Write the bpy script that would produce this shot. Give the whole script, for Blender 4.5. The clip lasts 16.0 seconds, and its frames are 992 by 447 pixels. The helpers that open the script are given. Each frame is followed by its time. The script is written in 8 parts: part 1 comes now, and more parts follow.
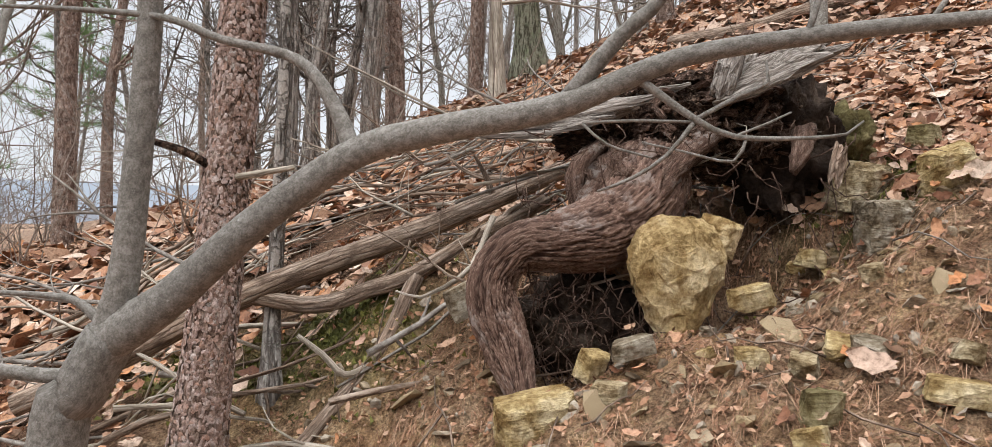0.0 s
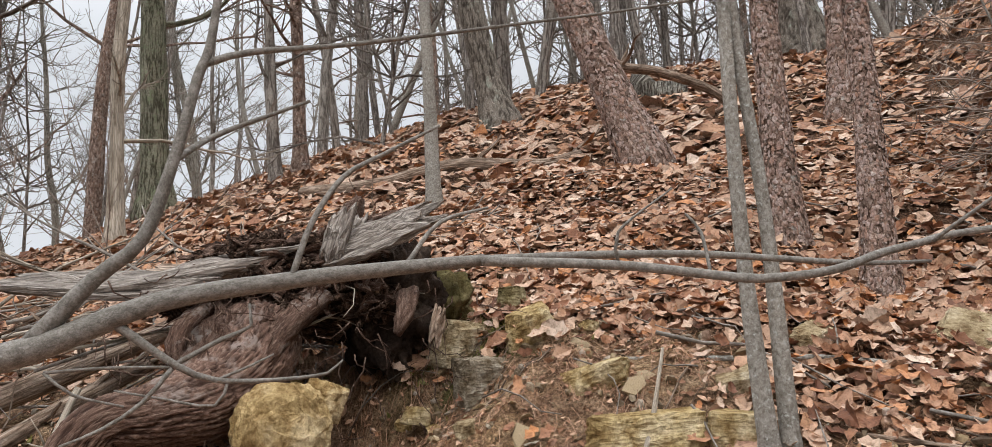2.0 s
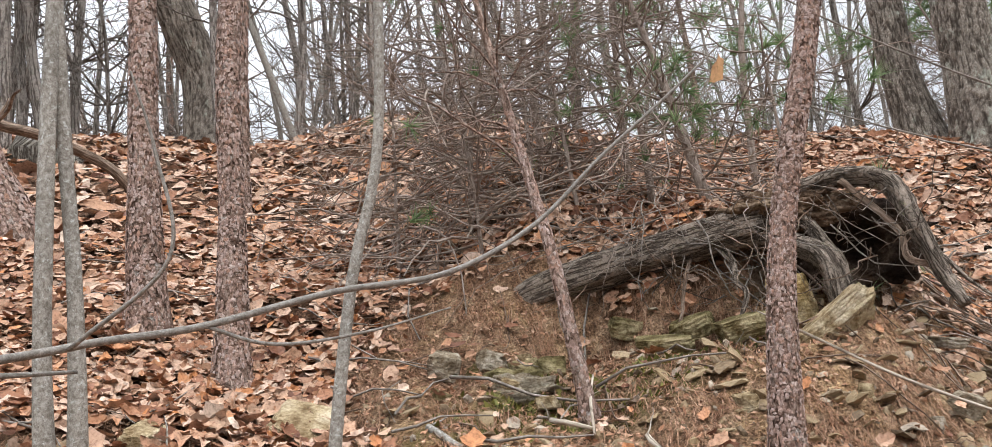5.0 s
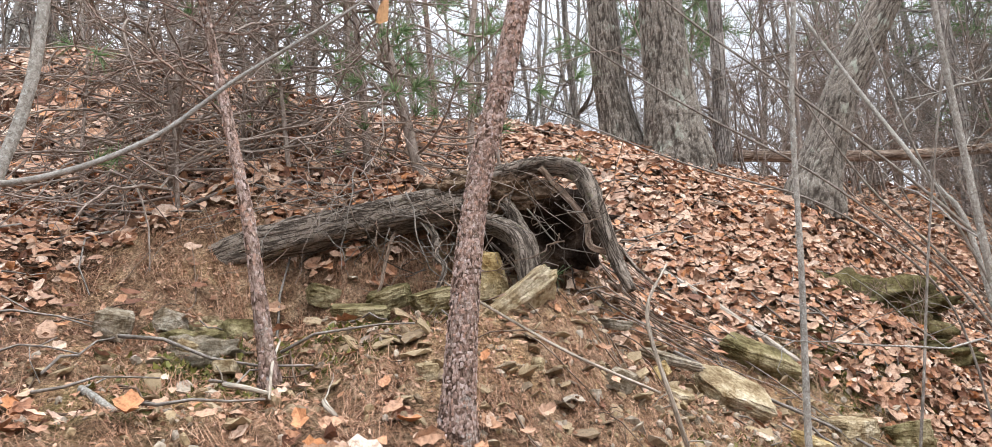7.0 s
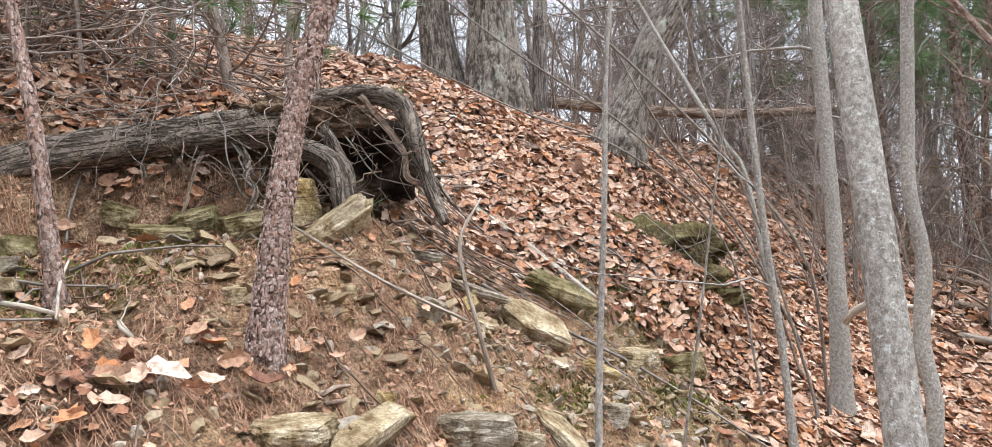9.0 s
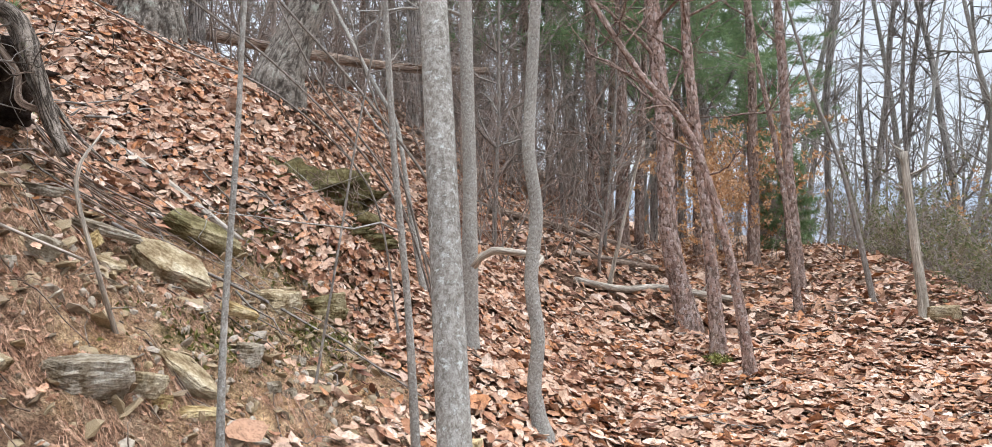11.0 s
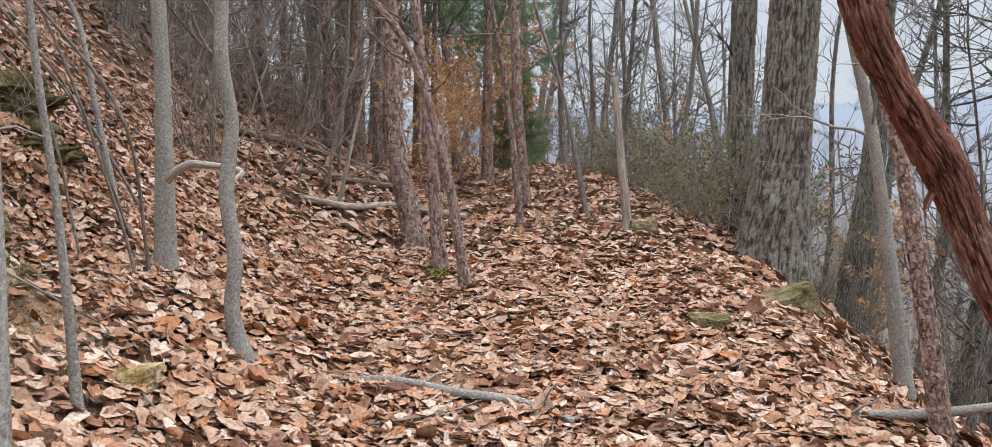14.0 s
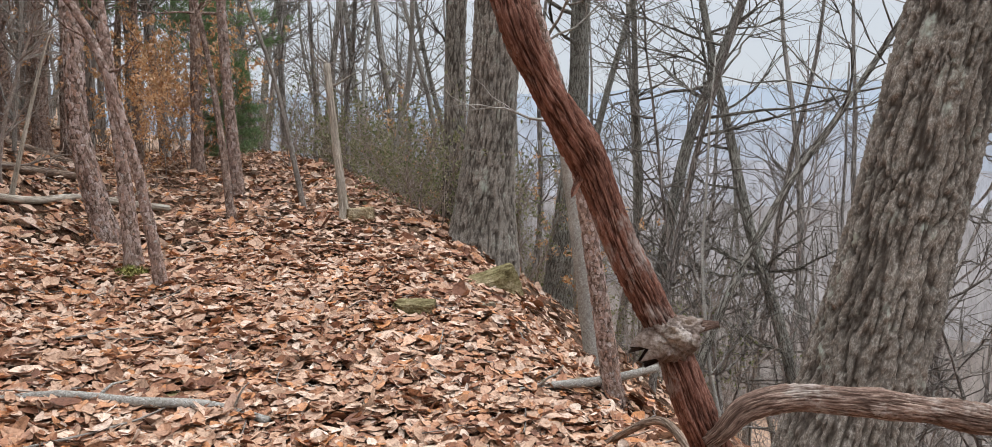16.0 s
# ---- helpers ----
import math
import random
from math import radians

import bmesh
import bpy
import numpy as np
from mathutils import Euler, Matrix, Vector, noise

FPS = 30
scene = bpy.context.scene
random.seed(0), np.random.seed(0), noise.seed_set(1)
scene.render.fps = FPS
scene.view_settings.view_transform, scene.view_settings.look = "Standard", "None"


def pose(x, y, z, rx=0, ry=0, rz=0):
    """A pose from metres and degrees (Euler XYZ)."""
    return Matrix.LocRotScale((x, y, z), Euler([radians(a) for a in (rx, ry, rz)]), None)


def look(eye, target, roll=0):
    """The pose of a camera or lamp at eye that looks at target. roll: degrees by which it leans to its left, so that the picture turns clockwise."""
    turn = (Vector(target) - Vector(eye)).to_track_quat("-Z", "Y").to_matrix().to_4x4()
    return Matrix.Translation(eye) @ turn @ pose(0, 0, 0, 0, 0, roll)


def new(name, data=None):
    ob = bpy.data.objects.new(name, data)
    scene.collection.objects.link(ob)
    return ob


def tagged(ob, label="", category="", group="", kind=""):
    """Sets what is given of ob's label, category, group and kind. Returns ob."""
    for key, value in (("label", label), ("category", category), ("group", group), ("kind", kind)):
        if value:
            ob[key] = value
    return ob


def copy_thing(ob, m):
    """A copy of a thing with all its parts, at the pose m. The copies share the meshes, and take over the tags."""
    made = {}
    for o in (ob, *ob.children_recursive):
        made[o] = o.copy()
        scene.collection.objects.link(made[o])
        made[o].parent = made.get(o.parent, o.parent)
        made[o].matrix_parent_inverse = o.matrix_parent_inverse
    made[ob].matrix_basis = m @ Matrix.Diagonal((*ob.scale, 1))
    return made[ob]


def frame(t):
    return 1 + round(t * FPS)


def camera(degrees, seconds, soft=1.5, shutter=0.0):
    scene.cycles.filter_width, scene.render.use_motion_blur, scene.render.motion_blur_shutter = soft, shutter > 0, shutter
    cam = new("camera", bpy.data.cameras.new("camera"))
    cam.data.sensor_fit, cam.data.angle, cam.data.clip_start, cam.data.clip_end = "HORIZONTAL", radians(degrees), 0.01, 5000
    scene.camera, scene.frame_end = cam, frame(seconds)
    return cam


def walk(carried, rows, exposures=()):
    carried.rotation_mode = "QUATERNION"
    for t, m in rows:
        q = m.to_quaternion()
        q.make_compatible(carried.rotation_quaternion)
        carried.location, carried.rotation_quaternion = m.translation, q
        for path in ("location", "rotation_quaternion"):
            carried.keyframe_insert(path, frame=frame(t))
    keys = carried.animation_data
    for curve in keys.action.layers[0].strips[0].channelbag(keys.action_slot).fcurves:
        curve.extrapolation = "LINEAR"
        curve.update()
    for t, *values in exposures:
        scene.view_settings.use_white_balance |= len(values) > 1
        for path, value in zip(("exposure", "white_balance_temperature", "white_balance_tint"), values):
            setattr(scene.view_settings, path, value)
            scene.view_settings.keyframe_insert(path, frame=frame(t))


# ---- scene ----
cam = camera(62.8, 16.0, soft=0.5)
METRES, EYE, TILT, LEAN, TURN = 1.7, 1.67, 0.0, 0.0, 0.0
ROWS = [
    (0.0, 0.0, 0.0, 0.0, -0.0, 0.0, -0.0),
    (0.5, 0.0319, 0.0034, 0.0101, -7.46, 1.59, 0.12),
    (1.0, 0.0546, -0.0112, 0.0217, -14.28, 4.32, 0.65),
    (1.5, 0.0754, -0.0196, 0.0334, -20.71, 6.17, 1.51),
    (2.0, 0.0745, -0.029, 0.0488, -24.46, 9.39, 2.05),
    (2.5, 0.0756, -0.0367, 0.0564, -26.1, 11.12, 2.26),
    (3.0, 0.0947, -0.0392, 0.0634, -27.72, 12.05, 2.46),
    (3.5, 0.131, -0.0559, 0.0655, -33.71, 12.5, 3.5),
    (4.0, 0.1753, -0.0775, 0.0713, -44.09, 12.75, 5.37),
    (4.5, 0.2185, -0.0834, 0.0662, -54.81, 12.87, 5.84),
    (7.0, 0.3202, -0.1505, 0.0293, -82.75, 9.53, 3.98),
    (7.5, 0.3283, -0.1517, 0.0211, -86.68, 8.09, 3.75),
    (8.0, 0.334, -0.1412, 0.0117, -89.76, 6.91, 3.55),
    (10.5, 0.231, -0.1414, 0.0041, -112.03, 0.87, 1.13),
    (11.0, 0.2134, -0.2045, -0.0041, -118.98, -0.05, 1.0),
    (11.5, 0.1954, -0.2329, -0.008, -122.05, -0.68, 0.62),
    (12.0, 0.1733, -0.2595, -0.0134, -125.23, -1.53, 0.3),
    (12.5, 0.1579, -0.284, -0.0193, -127.22, -2.37, 0.08),
    (13.0, 0.1482, -0.311, -0.0236, -129.69, -4.1, 0.08),
    (13.5, 0.1439, -0.3462, -0.0303, -132.58, -4.96, 0.13),
    (14.0, 0.1343, -0.3874, -0.0345, -135.89, -5.77, 0.15),
    (14.5, 0.1164, -0.4314, -0.0361, -140.35, -6.45, 0.06),
    (15.0, 0.0899, -0.4572, -0.0354, -145.18, -6.69, -0.07),
    (15.5, 0.0685, -0.465, -0.0337, -148.59, -6.8, -0.06),
    (16.0, 0.0356, -0.4923, -0.0275, -154.35, -6.63, -0.44),
]
# The exposure drifts a little as the picture turns from the bank to the valley.
walk(cam, [(t, pose(0, 0, EYE, TILT, LEAN, TURN) @ pose(METRES * x, METRES * y, METRES * z, 90 + pitch, roll, yaw)) for t, x, y, z, yaw, pitch, roll in ROWS],
     exposures=[(0.0, 0.08, 6500, 10), (1.0, 0.04, 6500, 10), (2.0, -0.12, 6550, 10), (3.5, -0.08, 6600, 10), (4.7, 0.24, 6450, 10), (7.0, 0.6, 6250, 10), (8.2, 0.62, 6180, 10), (10.5, 0.53, 5980, 9), (12.0, 0.34, 6000, 9),
                (13.5, 0.14, 6050, 9), (14.5, 0.0, 6150, 10), (16.0, 0.04, 6250, 9)])

# ---- light: an overcast sky, with a weak, very soft sun behind it ----
world = bpy.data.worlds.new("overcast")
scene.world = world
world.use_nodes = True
wn = world.node_tree.nodes
wl = world.node_tree.links
wn.clear()
w_out = wn.new("ShaderNodeOutputWorld")
w_bg = wn.new("ShaderNodeBackground")
w_sky = wn.new("ShaderNodeTexSky")
w_sky.sky_type = "NISHITA"
w_sky.sun_disc = False
w_sky.sun_elevation = radians(48)
w_sky.sun_rotation = radians(200)
w_dir = wn.new("ShaderNodeTexCoord")
w_sep = wn.new("ShaderNodeSeparateXYZ")
w_up = wn.new("ShaderNodeMapRange")
w_up.inputs[1].default_value, w_up.inputs[2].default_value, w_up.inputs[3].default_value, w_up.inputs[4].default_value = 0.3, 1.0, 6.3, 30.0
w_up.interpolation_type = "SMOOTHSTEP"
w_cloud = wn.new("ShaderNodeMix")
w_cloud.data_type, w_cloud.blend_type = "RGBA", "MULTIPLY"
w_cloud.inputs[0].default_value = 1.0
w_cloud.inputs[7].default_value = (0.95, 0.985, 1.04, 1)
w_mix = wn.new("ShaderNodeMix")
w_mix.data_type = "RGBA"
w_mix.inputs[0].default_value = 0.93
wl.new(w_dir.outputs["Generated"], w_sep.inputs[0])
wl.new(w_sep.outputs[2], w_up.inputs[0])
w_north = wn.new("ShaderNodeMath")
w_north.operation = "MULTIPLY_ADD"
w_north.inputs[1].default_value, w_north.inputs[2].default_value = 0.13, 1.03
w_glow = wn.new("ShaderNodeMath")
w_glow.operation = "MULTIPLY"
wl.new(w_sep.outputs[1], w_north.inputs[0])
wl.new(w_up.outputs[0], w_glow.inputs[0])
wl.new(w_north.outputs[0], w_glow.inputs[1])
wl.new(w_glow.outputs[0], w_cloud.inputs[6])
wl.new(w_cloud.outputs[2], w_mix.inputs[7])
wl.new(w_sky.outputs[0], w_mix.inputs[6])
wl.new(w_mix.outputs[2], w_bg.inputs[0])
w_bg.inputs[1].default_value = 0.12
wl.new(w_bg.outputs[0], w_out.inputs[0])
sun = new("sun", bpy.data.lights.new("sun", "SUN"))
sun.data.energy, sun.data.angle, sun.data.color = 1.3, radians(30), (1.0, 0.97, 0.93)
sun.matrix_world = look((0, 0, 30), (7, 11, 14))



# ---- materials ----
def material(name):
    m = bpy.data.materials.new(name)
    m.use_nodes = True
    nt = m.node_tree
    nt.nodes["Principled BSDF"].inputs["Specular IOR Level"].default_value = 0.12
    return m, nt.nodes, nt.links, nt.nodes["Principled BSDF"]


def ramp_node(n, stops):
    r = n.new("ShaderNodeValToRGB")
    e = r.color_ramp.elements
    while len(e) < len(stops):
        e.new(0.5)
    for i, (p, c) in enumerate(stops):
        e[i].position, e[i].color = p, (*c, 1)
    return r


def noise_node(n, l, coord, scale, detail=6, rough=0.6, stretch=(1, 1, 1)):
    mp = n.new("ShaderNodeMapping")
    mp.inputs["Scale"].default_value = stretch
    l.new(coord, mp.inputs[0])
    t = n.new("ShaderNodeTexNoise")
    t.inputs["Scale"].default_value, t.inputs["Detail"].default_value, t.inputs["Roughness"].default_value = scale, detail, rough
    l.new(mp.outputs[0], t.inputs["Vector"])
    return t


def voronoi_node(n, l, coord, scale, stretch=(1, 1, 1), feature="DISTANCE_TO_EDGE"):
    mp = n.new("ShaderNodeMapping")
    mp.inputs["Scale"].default_value = stretch
    l.new(coord, mp.inputs[0])
    t = n.new("ShaderNodeTexVoronoi")
    t.feature = feature
    t.inputs["Scale"].default_value = scale
    l.new(mp.outputs[0], t.inputs["Vector"])
    return t


def mix_node(n, l, fac, a, b, blend="MIX"):
    x = n.new("ShaderNodeMix")
    x.data_type, x.blend_type = "RGBA", blend
    for sock, v in ((x.inputs[0], fac), (x.inputs[6], a), (x.inputs[7], b)):
        if isinstance(v, (int, float)):
            sock.default_value = v
        elif isinstance(v, tuple):
            sock.default_value = (*v, 1)
        else:
            l.new(v, sock)
    return x.outputs[2]


def bump_node(n, l, bs, height, strength, distance, before=None):
    b = n.new("ShaderNodeBump")
    b.inputs["Strength"].default_value, b.inputs["Distance"].default_value = strength, distance
    l.new(height, b.inputs["Height"])
    if before:
        l.new(before, b.inputs["Normal"])
    l.new(b.outputs[0], bs.inputs["Normal"])
    return b.outputs[0]


def bark(name, dark, mid, light, scale, stretch, crack=0.6, width=0.12, depth=0.012, lichen=None, rough=0.9, lichen_amount=0.62, warp_by=0.6, flake=0.0, lichen_scale=17):
    """Bark or bare wood: cracks between plates, grain along the stem, flakes, and patches of lichen."""
    m, n, l, bs = material(name)
    at = n.new("ShaderNodeAttribute")
    at.attribute_name = "grain"
    co = at.outputs["Vector"]
    warp = noise_node(n, l, co, scale * 1.1, 4, 0.65)
    add = n.new("ShaderNodeVectorMath")
    add.operation = "MULTIPLY_ADD"
    l.new(warp.outputs["Color"], add.inputs[0])
    add.inputs[1].default_value = (warp_by / scale,) * 3
    l.new(co, add.inputs[2])
    vor = voronoi_node(n, l, add.outputs[0], scale, stretch)
    cell = voronoi_node(n, l, add.outputs[0], scale, stretch, "F1")
    fine = noise_node(n, l, co, scale * 3.0, 8, 0.72, stretch)
    coarse = noise_node(n, l, add.outputs[0], scale * 0.8, 5, 0.65, stretch)
    wide = noise_node(n, l, co, 2.1, 4)
    edge = ramp_node(n, [(0.0, (0, 0, 0)), (width, (1, 1, 1))])
    l.new(vor.outputs["Distance"], edge.inputs[0])
    both = mix_node(n, l, 0.5, fine.outputs["Fac"], coarse.outputs["Fac"])
    tone = ramp_node(n, [(0.41, dark), (0.5, mid), (0.59, light)])
    l.new(both, tone.inputs[0])
    c = tone.outputs[0]
    if flake:
        sep = n.new("ShaderNodeSeparateColor")
        l.new(cell.outputs["Color"], sep.inputs[0])
        k = ramp_node(n, [(0.0, (0.55, 0.52, 0.5)), (0.5, (1, 1, 1)), (1.0, (1.4, 1.36, 1.34))])
        l.new(sep.outputs[0], k.inputs[0])
        c = mix_node(n, l, flake, c, mix_node(n, l, 1.0, c, k.outputs[0], "MULTIPLY"))
    shade = mix_node(n, l, crack, (1.0, 1.0, 1.0), edge.outputs[0])
    low = mix_node(n, l, shade, tuple(v * 0.35 for v in dark), c)
    var = ramp_node(n, [(0.3, (0.75, 0.74, 0.73)), (0.7, (1.2, 1.18, 1.16))])
    l.new(wide.outputs["Fac"], var.inputs[0])
    c = mix_node(n, l, 1.0, low, var.outputs[0], "MULTIPLY")
    if lichen:
        spots = noise_node(n, l, co, lichen_scale, 6, 0.75)
        k = ramp_node(n, [(lichen_amount - 0.04, (0, 0, 0)), (lichen_amount + 0.05, (1, 1, 1))])
        l.new(spots.outputs["Fac"], k.inputs[0])
        c = mix_node(n, l, k.outputs[0], c, lichen)
    l.new(c, bs.inputs["Base Color"])
    bs.inputs["Roughness"].default_value = rough
    h = mix_node(n, l, 0.45, mix_node(n, l, crack, (0.6, 0.6, 0.6), edge.outputs[0]), both)
    bump_node(n, l, bs, h, 1.0, depth)
    return m


def furrowed(name, dark, mid, light, scale, lichen, depth, lichen_amount=0.6):
    """Furrowed bark: braided upright ridges between deep dark cracks, with crusts of lichen."""
    m, n, l, bs = material(name)
    at = n.new("ShaderNodeAttribute")
    at.attribute_name = "grain"
    co = at.outputs["Vector"]

    def ridge(sc, stretch, wide, detail):
        t = noise_node(n, l, co, sc, detail, 0.55, stretch)
        a = n.new("ShaderNodeMath")
        a.operation = "SUBTRACT"
        l.new(t.outputs["Fac"], a.inputs[0])
        a.inputs[1].default_value = 0.5
        b = n.new("ShaderNodeMath")
        b.operation = "ABSOLUTE"
        l.new(a.outputs[0], b.inputs[0])
        r = ramp_node(n, [(0.0, (0, 0, 0)), (wide * 0.5, (0.45, 0.45, 0.45)), (wide, (1, 1, 1))])
        l.new(b.outputs[0], r.inputs[0])
        return r.outputs[0]

    up = ridge(scale, (1, 1, 0.13), 0.06, 4)
    across = ridge(scale * 0.9, (0.8, 0.8, 0.9), 0.04, 3)
    plates = mix_node(n, l, 0.55, up, mix_node(n, l, 1.0, up, across, "MULTIPLY"))
    fine = noise_node(n, l, co, scale * 6, 8, 0.75, (1, 1, 0.5))
    wide = noise_node(n, l, co, 3.1, 5)
    tone = ramp_node(n, [(0.36, mid), (0.62, light)])
    l.new(fine.outputs["Fac"], tone.inputs[0])
    c = mix_node(n, l, plates, dark, tone.outputs[0])
    var = ramp_node(n, [(0.3, (0.8, 0.79, 0.77)), (0.7, (1.2, 1.19, 1.16))])
    l.new(wide.outputs["Fac"], var.inputs[0])
    c = mix_node(n, l, 1.0, c, var.outputs[0], "MULTIPLY")
    spots = noise_node(n, l, co, 11, 9, 0.78)
    k = ramp_node(n, [(lichen_amount - 0.02, (0, 0, 0)), (lichen_amount + 0.05, (1, 1, 1))])
    l.new(spots.outputs["Fac"], k.inputs[0])
    c = mix_node(n, l, mix_node(n, l, 1.0, k.outputs[0], plates, "MULTIPLY"), c, lichen)
    l.new(c, bs.inputs["Base Color"])
    bs.inputs["Roughness"].default_value = 0.95
    bump_node(n, l, bs, mix_node(n, l, 0.2, plates, fine.outputs["Fac"]), 1.0, depth)
    return m


bark_oak = furrowed("oak_bark", (0.085, 0.068, 0.056), (0.225, 0.203, 0.172), (0.41, 0.388, 0.34), 40, (0.36, 0.375, 0.31), 0.03, 0.585)
# Next two barks are paled: distance haze is put into their colour.
bark_far = furrowed("hazed_forest_bark", (0.12, 0.1, 0.088), (0.25, 0.218, 0.195), (0.44, 0.4, 0.365), 22, (0.33, 0.35, 0.29), 0.02, 0.6)
bark_valley_haze = furrowed("hazed_valley_bark", (0.22, 0.185, 0.168), (0.37, 0.32, 0.295), (0.5, 0.445, 0.415), 22, (0.4, 0.4, 0.37), 0.02, 0.6)
bark_pine = bark("pine_bark", (0.108, 0.067, 0.05), (0.258, 0.18, 0.143), (0.46, 0.37, 0.32), 48, (1, 1, 0.4), 0.36, 0.07, 0.024, (0.46, 0.42, 0.38), 0.95, 0.61, 1.1, 0.85)
bark_grey = bark("smooth_grey_bark", (0.15, 0.132, 0.11), (0.27, 0.248, 0.216), (0.4, 0.38, 0.345), 120, (1, 1, 0.7), 0.1, 0.07, 0.006, (0.5, 0.505, 0.47), 0.85, 0.6, warp_by=1.0, lichen_scale=70)
bark_twig = bark("branch_bark", (0.13, 0.11, 0.093), (0.225, 0.197, 0.17), (0.34, 0.31, 0.277), 70, (1, 1, 0.3), 0.15, 0.1, 0.003, (0.42, 0.42, 0.37), 0.8, 0.64)
bark_brush = bark("brush_bark", (0.17, 0.13, 0.105), (0.285, 0.23, 0.192), (0.42, 0.36, 0.315), 70, (1, 1, 0.3), 0.12, 0.1, 0.002, None, 0.85)
bark_moss = furrowed("moss_tinged_bark", (0.08, 0.075, 0.05), (0.2, 0.195, 0.14), (0.36, 0.35, 0.27), 22, (0.24, 0.28, 0.17), 0.02, 0.55)
bark_near = bark("sapling_bark", (0.13, 0.117, 0.1), (0.2, 0.184, 0.163), (0.29, 0.27, 0.245), 190, (1, 1, 0.8), 0.2, 0.08, 0.0012, (0.4, 0.39, 0.36), 0.75, 0.66, lichen_scale=120)
wood_pale = bark("bare_grey_wood", (0.23, 0.19, 0.145), (0.4, 0.345, 0.28), (0.58, 0.52, 0.44), 50, (1, 1, 0.06), 0.5, 0.12, 0.005, None, 0.85)
wood_red = bark("bare_red_brown_wood", (0.1, 0.042, 0.028), (0.235, 0.105, 0.07), (0.4, 0.235, 0.175), 66, (1, 1, 0.05), 0.7, 0.3, 0.014, (0.3, 0.255, 0.22), 0.85, 0.62, lichen_scale=5)
wood_stump = bark("weathered_stump_wood", (0.075, 0.042, 0.03), (0.165, 0.1, 0.074), (0.31, 0.22, 0.175), 95, (1, 1, 0.16), 0.45, 0.25, 0.016, (0.3, 0.25, 0.22), 0.9, 0.6, warp_by=1.6, lichen_scale=9)
# Rotten wood; its dark end is lowered to paint shade into the stump's cavities.
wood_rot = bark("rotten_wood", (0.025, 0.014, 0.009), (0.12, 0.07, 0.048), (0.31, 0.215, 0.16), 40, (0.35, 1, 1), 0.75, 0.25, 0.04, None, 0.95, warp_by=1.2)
wood_log = bark("fallen_log_wood", (0.12, 0.08, 0.056), (0.27, 0.195, 0.145), (0.45, 0.36, 0.29), 44, (1, 1, 0.1), 0.6, 0.18, 0.009, (0.33, 0.33, 0.25), 0.9, 0.68)


def leaf_material(name, stops, glow_through=0.0):
    m, n, l, bs = material(name)
    geo = n.new("ShaderNodeNewGeometry")
    r = ramp_node(n, stops)
    l.new(geo.outputs["Random Per Island"], r.inputs[0])
    co = n.new("ShaderNodeTexCoord").outputs["Object"]
    t = noise_node(n, l, co, 48, 6, 0.75)
    v = ramp_node(n, [(0.36, (0.5, 0.46, 0.43)), (0.5, (0.97, 0.96, 0.95)), (0.64, (1.18, 1.18, 1.18))])
    l.new(t.outputs["Fac"], v.inputs[0])
    c = mix_node(n, l, 1.0, r.outputs[0], v.outputs[0], "MULTIPLY")
    l.new(c, bs.inputs["Base Color"])
    bs.inputs["Roughness"].default_value = 0.6
    bs.inputs["Specular IOR Level"].default_value = 0.25
    bump_node(n, l, bs, t.outputs["Fac"], 0.5, 0.004)
    if glow_through:
        tr = n.new("ShaderNodeBsdfTranslucent")
        l.new(c, tr.inputs["Color"])
        mx = n.new("ShaderNodeMixShader")
        mx.inputs[0].default_value = glow_through
        l.new(bs.outputs[0], mx.inputs[1])
        l.new(tr.outputs[0], mx.inputs[2])
        l.new(mx.outputs[0], n["Material Output"].inputs["Surface"])
    return m


leaf_brown = leaf_material("dry_leaves", [
    (0.0, (0.13, 0.056, 0.033)), (0.1, (0.24, 0.106, 0.057)), (0.2, (0.38, 0.19, 0.104)), (0.32, (0.585, 0.428, 0.322)), (0.44, (0.36, 0.2, 0.119)),
    (0.56, (0.49, 0.333, 0.232)), (0.66, (0.27, 0.123, 0.066)), (0.76, (0.63, 0.496, 0.394)), (0.87, (0.44, 0.183, 0.067)), (1.0, (0.44, 0.281, 0.188))])
leaf_orange = leaf_material("clinging_beech_leaves", [(0.0, (0.42, 0.2, 0.085)), (0.5, (0.58, 0.34, 0.165)), (1.0, (0.66, 0.46, 0.29))], 0.35)
needle_green = leaf_material("pine_needles", [(0.0, (0.12, 0.19, 0.085)), (0.5, (0.19, 0.275, 0.125)), (1.0, (0.26, 0.34, 0.17))], 0.5)
needle_dry = leaf_material("dry_pine_needles", [(0.0, (0.17, 0.08, 0.044)), (0.5, (0.36, 0.188, 0.105)), (1.0, (0.52, 0.335, 0.225))])
moss_green = leaf_material("moss", [(0.0, (0.06, 0.06, 0.014)), (0.5, (0.14, 0.138, 0.03)), (1.0, (0.22, 0.205, 0.055))])


